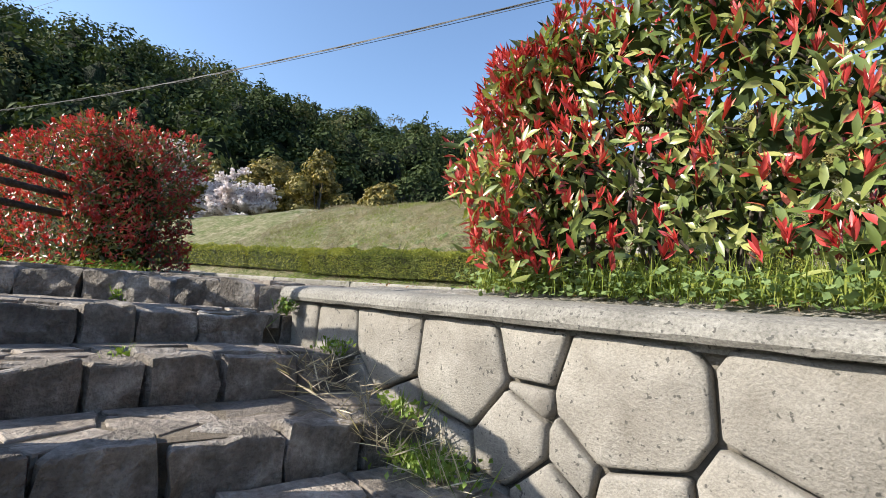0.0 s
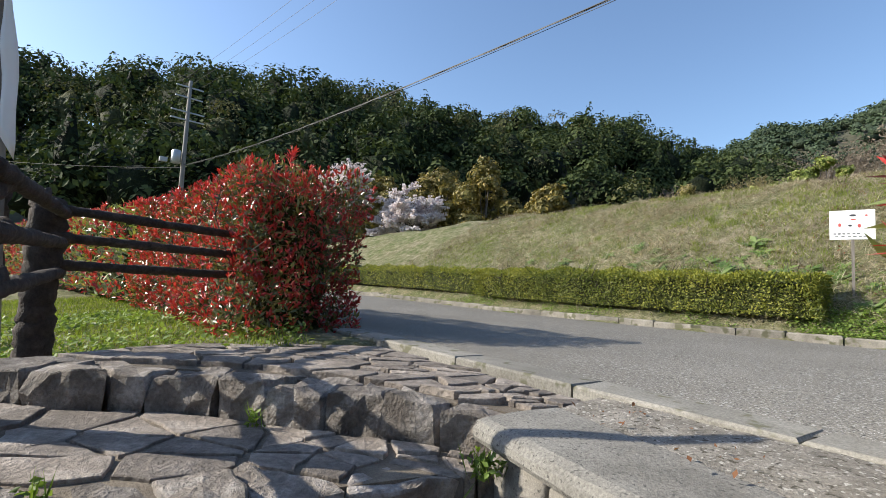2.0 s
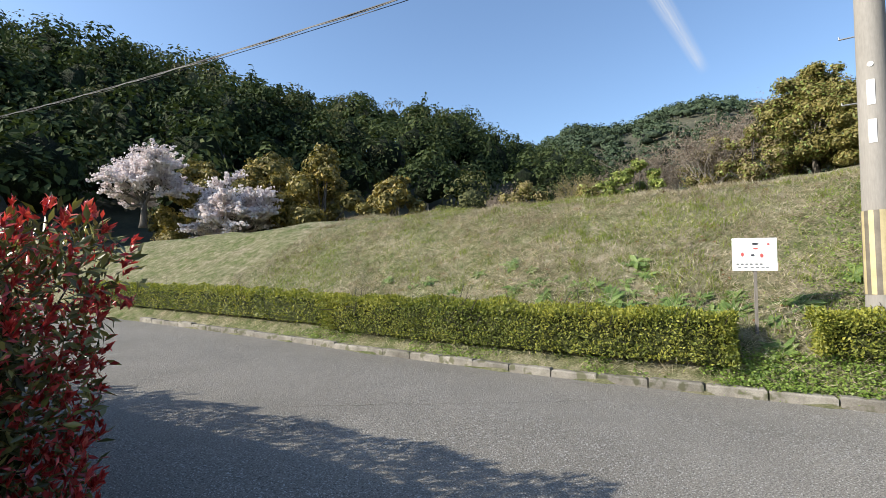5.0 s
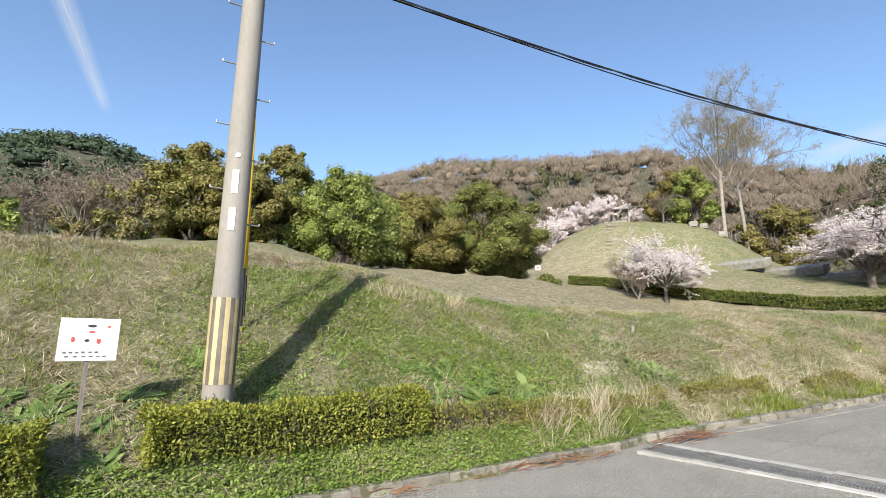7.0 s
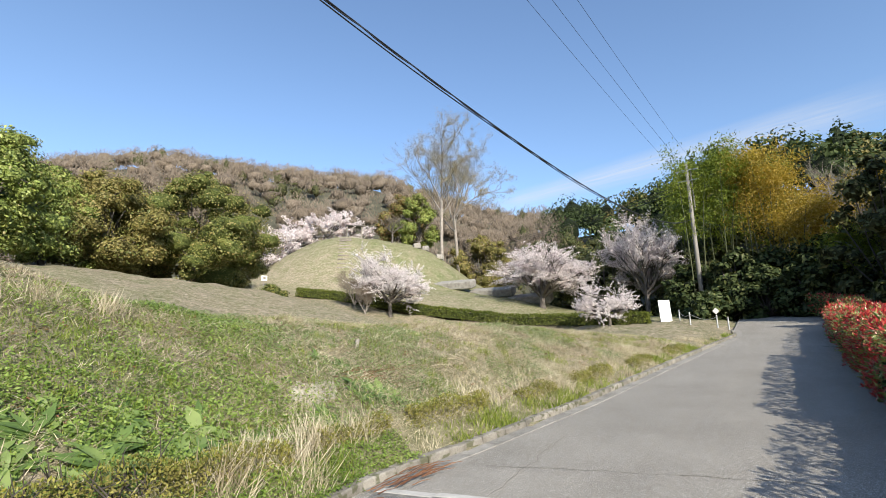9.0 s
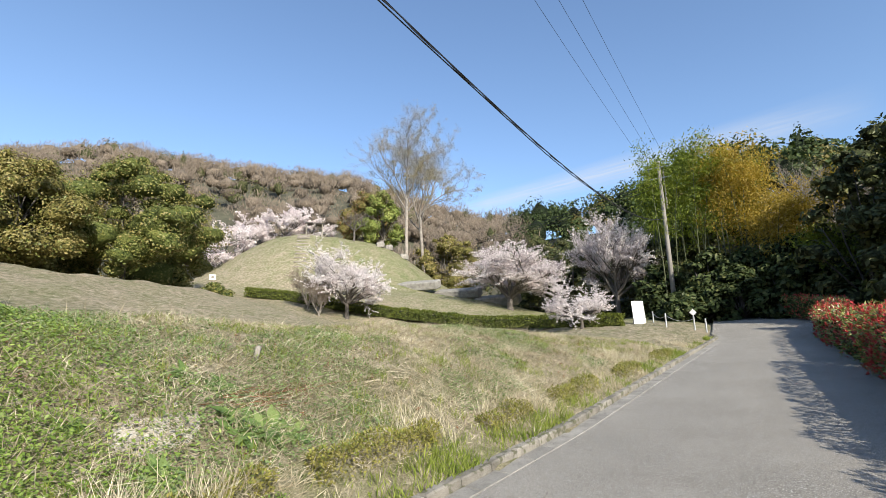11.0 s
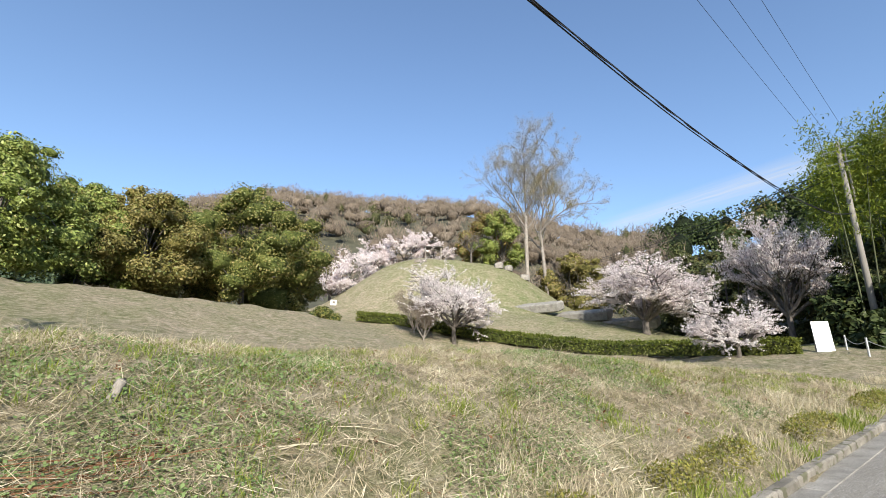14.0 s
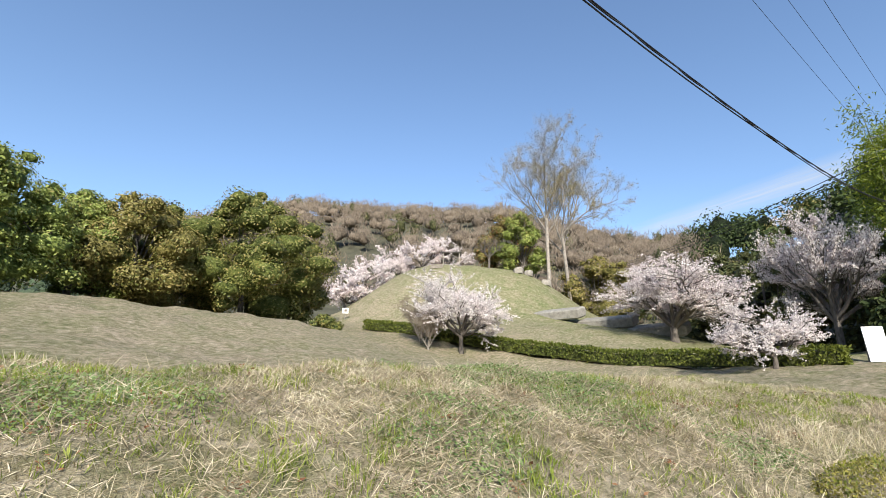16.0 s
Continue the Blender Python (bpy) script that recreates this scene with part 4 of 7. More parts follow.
def crown_tree(name, label, at, seed, height, width, leaf_mats, leaves, size, bark=None, low=0.25, lobes=16, group="", trunk_r=0.16, category="tree", flat=0.75):
    """A broad evergreen: forked trunk, limbs to each lobe, lobes of leaf sprays with gaps between."""
    rng = np.random.default_rng(seed)
    ob = thing(name, label, category, group)
    soup = Soup()
    cs, rs = [], []
    fork = Vector((rng.normal(0, 0.1), rng.normal(0, 0.1), height * low))
    soup.tube([(0, 0, -0.4), (0, 0, 0), fork], [trunk_r * 1.5, trunk_r * 1.2, trunk_r], 8)
    for i in range(lobes):
        f = (i + 0.5) / lobes
        a = i * 2.4 + rng.normal(0, 0.3)
        z = low * 0.9 + (0.96 - low * 0.9) * f ** 0.85
        w = math.sin(math.pi * (0.18 + 0.75 * f) ** 0.85) * 0.5 * width
        rad = width * (0.14 + 0.08 * rng.random()) * (1.1 - 0.35 * f)
        p = Vector((math.cos(a) * (w - rad * 0.7), math.sin(a) * (w - rad * 0.7), z * height - rad * 0.5))
        cs.append(tuple(p))
        rs.append(rad)
        soup.tube([fork * (0.7 + 0.3 * rng.random()), fork.lerp(p, 0.55) + Vector(rng.normal(0, 0.15, 3)), p], [trunk_r * 0.5, trunk_r * 0.3, 0.03], 5, cap=False)
        for j in range(3):
            q = p + Vector(np.clip(rng.normal(0, rad * 0.62, 3), -rad * 0.8, rad * 0.7))
            cs.append(tuple(q))
            rs.append(rad * (0.42 + 0.28 * rng.random()))
            soup.tube([p, q], [0.04, 0.015], 4, cap=False)
    part("trunk", soup.mesh("trunk", bark or M_BARK, smooth=True), ob)
    rs = np.array(rs)
    # solid bodies whose colour paints the gaps inside the crown
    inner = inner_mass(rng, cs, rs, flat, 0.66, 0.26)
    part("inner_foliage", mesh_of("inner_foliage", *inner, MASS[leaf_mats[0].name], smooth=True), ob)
    per = np.maximum((leaves * rs ** 2 / (rs ** 2).sum()).astype(int), 6)
    for k, m in enumerate(leaf_mats):
        v, f = blobs_leaves(rng, cs, rs, per if k == 0 else (per * 0.28).astype(int), size, flat, out=0.85, up=0.5, shell=0.58 if k == 0 else 0.8)
        part("crown" if k == 0 else "young_leaves", mesh_of("crown", v, f, m), ob)
    ob.location = at
    return ob


def gz(x, y):
    return float(land(np.array([x]), np.array([y]))[0])


def hedge_points(rng, path, width, height, n, round_by=0.25, skin=0.16, rough=0.08):
    """Points near the skin of a clipped hedge over a path of (x, y, ground z), with their outward directions."""
    P = np.array(path, float)
    seg = np.linalg.norm(np.diff(P[:, :2], axis=0), axis=1)
    cum = np.concatenate([[0], np.cumsum(seg)])
    s = rng.random(n) * cum[-1]
    end = rng.random(n)
    cap = end < min(0.4, 1.3 * width / (cum[-1] + width))
    s = np.where(cap, np.where(rng.random(n) < 0.5, 0.0, cum[-1]), s)
    bx, by, bz = (np.interp(s, cum, P[:, i]) for i in range(3))
    i = np.clip(np.searchsorted(cum, s, side="right") - 1, 0, len(seg) - 1)
    t = (P[i + 1, :2] - P[i, :2]) / seg[i][:, None]
    nrm = np.stack([-t[:, 1], t[:, 0]], 1)
    per = 2 * height + width
    q = rng.random(n) * per
    side = np.where(q < height, -1.0, np.where(q < 2 * height, 1.0, 0.0))
    u = np.where(side != 0, side * width / 2, (q - 2 * height) - width / 2)
    h = np.where(side < 0, q, np.where(side > 0, q - height, height))
    u = np.where(cap, (rng.random(n) - 0.5) * width, u)
    h = np.where(cap, rng.random(n) * height, h)
    # rounded shoulders
    ex = np.maximum(np.abs(u) - (width / 2 - round_by), 0)
    ez = np.maximum(h - (height - round_by), 0)
    over = np.hypot(ex, ez)
    k = np.where((over > round_by) & (ex > 0) & (ez > 0), round_by / np.maximum(over, 1e-6), 1.0)
    u = np.sign(u) * (np.minimum(np.abs(u), width / 2 - round_by) + ex * k)
    h = np.minimum(h, height - round_by) + ez * k
    out = np.stack([nrm[:, 0] * side, nrm[:, 1] * side, np.where(side == 0, 1.0, 0.1)], 1)
    capdir = np.where(s <= 0, -1.0, 1.0)
    out = np.where(cap[:, None], np.stack([t[:, 0] * capdir, t[:, 1] * capdir, np.full(n, 0.1)], 1), out)
    pos = np.stack([bx + nrm[:, 0] * u, by + nrm[:, 1] * u, bz + h], 1)
    depth = skin * rng.random(n) ** 1.3
    bumpy = rough * (np.sin(pos[:, 0] * 3.1 + pos[:, 2] * 4) * np.sin(pos[:, 1] * 3.7 + pos[:, 0] * 1.7) + 0.6 * np.sin(pos[:, 0] * 8.3) * np.sin(pos[:, 2] * 7.1 + pos[:, 1] * 6.0))
    out = unit(out)
    pos = pos + out * (bumpy - depth)[:, None]
    return pos, out, depth / skin


def spray(rng, pos, out, size, aspect=0.45, jitter=0.7, long=False, curl=0.2):
    n = len(pos)
    ax = unit(out * 0.6 + rng.normal(size=(n, 3)) * jitter + np.array([0, 0, 0.25]))
    nr = unit(out + rng.normal(size=(n, 3)) * 0.6 + np.array([0, 0, 0.4]))
    s = size * (0.65 + 0.6 * rng.random(n))
    if long:
        return long_leaf_arrays(pos, ax, nr, s, s * aspect, curl)
    return leaf_arrays(pos, ax, nr, s, s * aspect)


def shoots(rng, pos, out, per, size, long=False):
    """Upright whorls of young leaves."""
    n = len(pos)
    k = np.repeat(np.arange(n), per)
    stem = unit(out * 0.45 + np.array([0, 0, 0.9]) + rng.normal(size=(n, 3)) * 0.25)[k]
    ax = unit(stem * 1.0 + rng.normal(size=(len(k), 3)) * 0.42)
    nr = unit(np.cross(ax, np.cross(stem, ax)) + rng.normal(size=(len(k), 3)) * 0.2)
    p = pos[k] + stem * (rng.random((len(k), 1)) * size * 0.6)
    s = size * (0.6 + 0.6 * rng.random(len(k)))
    if long:
        return long_leaf_arrays(p, ax, nr, s, s * 0.21, -0.08)
    return leaf_arrays(p, ax, nr, s, s * 0.34)


def join_arrays(*va):
    v, f, n = [], [], 0
    for a, b in va:
        v.append(a)
        f.append(b + n)
        n += len(a)
    return np.concatenate(v), np.concatenate(f)


def inner_wood(rng, path, width, height, step):
    """Stems and twigs inside a hedge, rooted in the ground."""
    P = np.array(path, float)
    seg = np.linalg.norm(np.diff(P[:, :2], axis=0), axis=1)
    cum = np.concatenate([[0], np.cumsum(seg)])
    soup = Soup()
    for s in np.arange(0.15, cum[-1], step):
        x, y, z = (float(np.interp(s, cum, P[:, i])) for i in range(3))
        x, y = x + rng.normal(0, width * 0.1), y + rng.normal(0, width * 0.1)
        for _ in range(4):
            top = Vector((x + rng.normal(0, width * 0.25), y + rng.normal(0, width * 0.25), z + height * (0.5 + 0.4 * rng.random())))
            b = Vector((x, y, z - 0.05))
            mid = b.lerp(top, 0.5) + Vector(rng.normal(0, 0.08, 3))
            soup.tube([b, mid, top], [0.014, 0.009, 0.004], 5, cap=False)
            for _ in range(3):
                q = mid.lerp(top, rng.random())
                soup.tube([q, q + Vector((rng.normal(0, width * 0.22), rng.normal(0, width * 0.22), abs(rng.normal(0.1, 0.15))))], [0.008, 0.003], 4, cap=False)
    return soup.mesh("branchwork", M_TWIG)


def hedge_shade_body(rng, path, width, height, lift=0.0, inset=0.3):
    """The shade inside a hedge, painted as a dark lumpy solid body along its path."""
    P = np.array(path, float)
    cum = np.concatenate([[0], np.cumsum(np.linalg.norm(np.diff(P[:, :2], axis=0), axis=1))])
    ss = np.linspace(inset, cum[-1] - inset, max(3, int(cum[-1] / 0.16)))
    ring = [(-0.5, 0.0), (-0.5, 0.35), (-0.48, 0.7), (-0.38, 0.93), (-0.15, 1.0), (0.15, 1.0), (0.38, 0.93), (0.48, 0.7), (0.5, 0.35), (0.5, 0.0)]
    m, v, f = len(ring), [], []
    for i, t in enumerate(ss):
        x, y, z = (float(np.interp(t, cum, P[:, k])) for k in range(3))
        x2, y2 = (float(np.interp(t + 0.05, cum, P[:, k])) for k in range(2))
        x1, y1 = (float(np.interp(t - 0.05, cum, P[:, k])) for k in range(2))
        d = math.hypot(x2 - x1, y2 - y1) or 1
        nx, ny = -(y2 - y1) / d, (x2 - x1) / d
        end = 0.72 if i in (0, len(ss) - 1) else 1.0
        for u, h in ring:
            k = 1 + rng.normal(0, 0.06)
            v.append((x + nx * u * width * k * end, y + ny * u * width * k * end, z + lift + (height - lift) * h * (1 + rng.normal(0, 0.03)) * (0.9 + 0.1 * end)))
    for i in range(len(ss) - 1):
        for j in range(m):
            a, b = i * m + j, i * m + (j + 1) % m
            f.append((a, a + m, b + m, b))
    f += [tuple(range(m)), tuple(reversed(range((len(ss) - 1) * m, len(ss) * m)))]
    return mesh_of("inner_foliage", v, f, F_HEDGE_SHADE)


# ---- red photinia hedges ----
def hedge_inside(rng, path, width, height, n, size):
    """Dark leaves filling a hedge in place of its inner shade, short of its ends."""
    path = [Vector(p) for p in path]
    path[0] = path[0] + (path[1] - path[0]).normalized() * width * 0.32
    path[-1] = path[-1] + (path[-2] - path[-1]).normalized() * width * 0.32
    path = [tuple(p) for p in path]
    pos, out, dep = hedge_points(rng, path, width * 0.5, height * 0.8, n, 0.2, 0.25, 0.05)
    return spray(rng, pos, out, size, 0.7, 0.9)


def red_where(rng, pos, path, fade):
    """Red growth comes in drifts, and thins out along the hedge where fade is given."""
    n = 0.5 + 0.5 * np.sin(pos[:, 0] * 5.1 + 1.3 * np.sin(pos[:, 2] * 4.0)) * np.sin(pos[:, 2] * 4.7 + pos[:, 1] * 2.0 + 0.8)
    p = 0.35 + 0.65 * sstep(0.3, 0.7, n)
    # fewer red leaves on the end face, darkening it in place of shade
    p = np.where((pos[:, 0] > path[0][0] - 0.3) & (path[1][0] < path[0][0]), p * 0.7, p)
    if fade:
        p = p * np.clip(1.15 - (pos[:, 0] - path[0][0]) / fade, 0.22, 1)
    return rng.random(len(pos)) < p


def photinia(label, path, width, height, seed, n_green, n_red, n_shoots, size, long=False, step=0.5, skin=0.3, rough=0.09, fade=0.0, foot=0.0, inside=0, heart=0.62, low_end=None, green=None):
    rng = np.random.default_rng(seed)
    ob = thing("photinia_hedge", label, "hedge")
    part("branchwork", inner_wood(rng, path, width, height * (0.8 if low_end else 1.0), step), ob)["kind"] = "stuff"
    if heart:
        part("inner_foliage", hedge_shade_body(rng, path, width * heart, height * (0.70 if low_end else 0.86), foot * 1.6, 0.35), ob, "dark solid body painted for the shade inside the hedge")

    def skin_points(n, depth):
        pos, out, dep = hedge_points(rng, path, width, height, n, 0.3, depth, rough)
        up = pos[:, 2] - path[0][2]
        ragged = foot * (0.75 + 0.5 * np.sin(pos[:, 0] * 4.1) * np.sin(pos[:, 1] * 5 + 1))
        keep = up > ragged + rng.normal(0, 0.05, n) * (foot > 0)
        if low_end:
            # the hedge's end is lowered to fit its outline in the camera's view
            pos[:, 2] = path[0][2] + up * np.interp(pos[:, 0] - path[0][0], *low_end)
        return pos[keep], out[keep]

    # dark forest leaves put inside to paint the hedge's inner shade
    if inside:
        part("old_leaves", mesh_of("old_leaves", *hedge_inside(rng, [(x, y, z + foot * 1.3) for x, y, z in path], width, height - foot * 1.3, inside, size * 1.6), L_DARK), ob, "dark leaves standing in for the shade deep in the hedge")
    pos, out = skin_points(n_green, skin)
    part("green_leaves", mesh_of("green_leaves", *spray(rng, pos, out, size * 1.15, 0.31, 0.9, long), green or L_PHOT_GREEN), ob, "glossy green leaves")
    pos, out = skin_points(n_red, skin * 0.5)
    keep = red_where(rng, pos, path, fade)
    a = spray(rng, pos[keep], out[keep], size * 0.85, 0.33, 0.8, long)
    pos, out = skin_points(n_shoots, skin * 0.25)
    keep = red_where(rng, pos, path, fade)
    b = shoots(rng, pos[keep], out[keep], 9, size * 0.9, long)
    part("red_leaves", mesh_of("red_leaves", *join_arrays(a, b), L_PHOT_RED), ob, "red young leaves and shoots")
    return ob


photinia("tall photinia hedge with red shoots on a soil bed", [(-1.60, 2.30, 1.62), (-0.6, 2.40, 1.62), (0.4, 2.42, 1.60), (1.5, 2.4, 1.6)], 0.80, 1.66, 21, 11500, 3000, 2700, 0.080, True, 0.25, 0.40, 0.11, 2.8, 0.12, 1100, 0.0, ([-0.45, 0.0, 0.5, 1.0], [0.54, 0.66, 0.83, 1.0]))
photinia("clipped photinia hedge, fiery red in the sun", [(-6.05, 1.84, 1.48), (-8, 1.48, 1.50), (-10.5, 0.85, 1.55)], 1.30, 1.70, 22, 17000, 17000, 3600, 0.07, False, 0.4, 0.4, 0.10, 0.0, 0.0, 9000, 0.7, None, L_PHOT_SHADE)
photinia("clipped photinia hedge, fiery red in the sun", [(-10.6, 0.83, 1.55), (-18, -1.4, 1.7), (-32, -6.5, 2.0)], 1.3, 1.72, 23, 9000, 8000, 1400, 0.13, False, 0.8, 0.4, 0.08, 0.0, 0.0, 8000)
# this stretch is out of view, added and sized for its shadow
photinia("tall photinia hedge with red shoots, added out of view to shade the lane", [(1.55, 2.35, 1.6), (4.0, 2.2, 1.65), (7.2, 2.3, 1.85)], 1.0, 2.1, 26, 7000, 4500, 1200, 0.10, False, 0.5, 0.4, 0.10, 0.0, 0.0, 5000)
photinia("low photinia hedge with red tips along the lane", [(7.3, float(south_y(7.3)) - 0.38, float(road_z(7.3)) - 0.05), (9, float(south_y(9)) - 0.38, float(road_z(9)) - 0.05), (16, float(south_y(16)) - 0.38, float(road_z(16)) - 0.05)], 1.1, 1.5, 24, 9000, 5200, 1300, 0.10, False, 0.6, 0.3, 0.08, 0.0, 0.0, 5000)
photinia("low photinia hedge with red tips along the lane", [(16.1, float(south_y(16)) - 0.38, float(road_z(16)) - 0.05), (26, float(south_y(26)) - 0.45, float(road_z(26)) - 0.05), (33, 1.9, float(road_z(33)) - 0.05), (38, 3.6, 5.6)], 1.1, 1.3, 25, 6000, 3200, 700, 0.13, False, 0.8, 0.3, 0.08, 0.0, 0.0, 4000)

# ---- clipped low hedges by the kerb ----


def box_hedge(label, path, width, height, seed, n, size, mats, step=0.5, stems=True):
    rng = np.random.default_rng(seed)
    ob = thing("clipped_hedge", label, "hedge", "clipped hedges")
    if stems:
        part("branchwork", inner_wood(rng, path, width, height, step), ob)["kind"] = "stuff"
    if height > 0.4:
        part("inner_foliage", hedge_shade_body(rng, path, width * 0.60, height * 0.78, 0.0, 0.12), ob, "dark solid body painted for the shade inside the hedge")
    pos, out, dep = hedge_points(rng, path, width, height, n, 0.2, 0.16, 0.06)
    part("leaves", mesh_of("leaves", *spray(rng, pos, out, size, 0.5, 0.9), mats[0]), ob)
    pos, out, dep = hedge_points(rng, path, width, height, n // 2, 0.2, 0.05, 0.055)
    keep = (out[:, 2] > 0.7) | (rng.random(len(pos)) < 0.10 + 0.35 * sstep(0.5, 0.95, (pos[:, 2] - np.interp(pos[:, 0], *zip(*sorted((p[0], p[2]) for p in path)))) / height))
    part("young_leaves", mesh_of("young_leaves", *spray(rng, pos[keep], out[keep], size, 0.5, 0.9), mats[1]), ob, "yellow-green young leaves")
    return ob


def kerb_path(xs, off):
    return [(x, float(kerb_y(x)) + off, gz(x, float(kerb_y(x)) + off) - 0.03) for x in xs]


box_hedge("long clipped hedge with yellow-green top beside the kerb", kerb_path([-11.5, -9, -7, -5.7, -4.55], 0.55), 0.70, 0.64, 31, 30000, 0.046, (L_BOX, L_BOXTOP), 0.3)
box_hedge("long clipped hedge with yellow-green top beside the kerb", kerb_path([-22, -18, -15, -11.6], 0.62), 0.62, 0.62, 32, 15000, 0.06, (L_BOX, L_BOXTOP), 0.6)
box_hedge("short clipped hedge with yellow-green top by the pole", kerb_path([-3.85, -2.6, -1.2, -0.75], 0.80), 0.74, 0.50, 33, 17000, 0.046, (L_BOX, L_BOXTOP), 0.3)
box_hedge("sparse low hedge running out into dry grass", kerb_path([-0.6, 0.1, 0.9], 0.75), 0.45, 0.32, 34, 2600, 0.040, (L_SCRUB, L_BOX), 0.3)
for i, (xs, off, h, n) in enumerate([([1.0, 1.7, 2.3], 0.7, 0.30, 2400), ([2.9, 3.6, 4.1], 0.75, 0.26, 1500), ([4.6, 5.6, 6.4], 0.7, 0.30, 2600), ([7.4, 8.0, 8.5], 0.6, 0.22, 1200), ([9.6, 10.6, 11.4], 0.55, 0.26, 1800), ([13.0, 14.5], 0.5, 0.24, 1300), ([16.5, 18.5], 0.5, 0.26, 1500)]):
    box_hedge("sparse low yellow-green hedge running out into dry grass", kerb_path(xs, off), 0.42, h, 340 + i, n, 0.040, (L_SCRUB, L_BOX), 0.3, False)
HP = [(26.8, 41.0), (28.0, 37.5), (30.0, 30.0), (31.6, 22.0), (32.4, 15.5), (32.7, 12.6)]
box_hedge("long low hedge round the foot of the grassy hill", [(x, y, gz(x, y) - 0.05) for x, y in HP], 1.2, 0.75, 35, 12000, 0.16, (L_FARHEDGE, L_FARHEDGE), 2.0)

# ---- trees of the meadow ----
blossom = dict(bark=M_BARK, flat=0.4, rise=0.03, aspect=0.8, shell=0.1, along_wood=True, layer=0.3)
tree("cherry_tree", "young cherry tree in full pale blossom in the hollow", (27.7, 30.8, gz(27.7, 30.8)), 41, 1.15, 0.13, 1.95, 3, 11, 0.6, (4, 1), [L_CHERRYW], 6, 0.062, 0.15, group="cherry trees", up_share=0.46, scale=(1.08, 1.08, 1.22), **blossom)
tree("cherry_tree", "spreading young cherry tree in pale blossom by the lane", (29.8, 14.3, gz(29.8, 14.3)), 42, 0.6, 0.11, 1.5, 3, 10, 0.62, (3, 1), [L_CHERRYW], 7, 0.058, 0.13, group="cherry trees", up_share=0.36, scale=(0.85, 0.85, 0.95), **blossom)
big = dict(bark=M_BARK, flat=0.4, rise=0.05, aspect=0.8, shell=0.1, group="cherry trees", along_wood=True, layer=0.35)
tree("cherry_tree", "large old cherry tree in pink blossom", (43.7, 25.0, gz(43.7, 25.0)), 43, 1.0, 0.22, 2.4, 3, 9, 0.6, (4, 1), [L_CHERRY], 9, 0.075, 0.26, up_share=0.5, scale=(1.35, 1.35, 1.2), **big)
tree("cherry_tree", "large old cherry tree in pink blossom", (45.8, 15.6, gz(45.8, 15.6)), 44, 1.5, 0.22, 2.6, 3, 9, 0.5, (4, 1), [L_CHERRY], 8, 0.075, 0.26, up_share=0.62, scale=(0.95, 0.95, 1.5), **big)
for i, (x, y, k) in enumerate([(37.5, 61.5, 1.0), (41.5, 62.0, 1.1), (45.5, 59.5, 1.1), (49.0, 58.5, 0.9), (34.5, 60.0, 0.8)]):
    tree("cherry_tree", "cherry tree in pink blossom behind the grassy hill", (x, y, gz(x, y) - 0.4), 50 + i, 1.2, 0.2, 2.5 * k, 3, 6, 0.55, (3, 1), [L_CHERRY], 5, 0.18, 0.3, up_share=0.45, **big)
tree("cherry_tree", "white cherry tree in full blossom below the forest", (-36.7, 17.8, 4.9), 56, 1.3, 0.2, 2.0, 3, 8, 0.55, (4, 1), [L_CHERRYW], 8, 0.17, 0.26, up_share=0.45, **big)
tree("cherry_tree", "white cherry tree in full blossom below the forest", (-40.5, 13.0, 6.6), 57, 1.6, 0.2, 1.9, 3, 8, 0.55, (4, 1), [L_CHERRYW], 6, 0.16, 0.24, up_share=0.55, **big)

EV = "broad evergreen tree with mottled green foliage behind the meadow"
for i, (x, y, h, w, m) in enumerate([(17.0, 41.0, 9.3, 11.0, [L_EVER, L_OLIVE]), (10.4, 39.6, 7.0, 7.5, [L_OLIVE, L_EVER]), (13.2, 42.5, 7.0, 6.5, [L_EVER, L_OLIVE]), (3.6, 35.5, 6.6, 8.0, [L_EVERBR, L_EVER]), (-0.3, 37.5, 7.6, 5.5, [L_EVER, L_OLIVE]), (-5.6, 36.5, 6.4, 6.0, [L_OLIVE, L_EVERBR]), (-2.6, 34.5, 5.0, 4.6, [L_OLIVE, L_EVER]), (7.6, 40.0, 6.6, 5.5, [L_EVERBR, L_EVER]), (20.8, 42.5, 6.0, 5.2, [L_EVER, L_OLIVE])]):
    crown_tree("evergreen_tree", EV if m[0] is not L_EVERBR else "rounded evergreen tree with bright yellow-green crown", (x, y, gz(x, y)), 60 + i, h, w, m, 22000, 0.16, low=0.25, lobes=24, group="evergreen trees", flat=0.7)
for i, (x, y, h, w) in enumerate([(-34.0, 22.8, 9.0, 6.4), (-41.0, 22.2, 9.5, 8.0), (-28.5, 25.0, 6.0, 5.0), (-47, 26, 11, 9), (-44, 18, 9, 7)]):
    crown_tree("evergreen_tree", "broad evergreen tree flushed yellow-brown below the forest", (x, y, gz(x, y) - 0.6), 80 + i, h, w, [L_OLIVE, L_GOLD], 8500, 0.28, low=0.15, lobes=18, group="yellow-brown trees")
crown_tree("evergreen_tree", "dense green tree on the grassy hill", (52.0, 47.3, gz(52.0, 47.3)), 90, 8.3, 6.0, [L_EVERBR, L_EVER], 6500, 0.26, low=0.12, lobes=18, group="evergreen trees")
crown_tree("evergreen_tree", "rust-brown tree behind the grassy hill", (53.5, 51.5, gz(53.5, 51.5)), 91, 8.6, 8.0, [L_OLIVE, L_RUST], 6500, 0.28, low=0.12, lobes=18, group="evergreen trees")
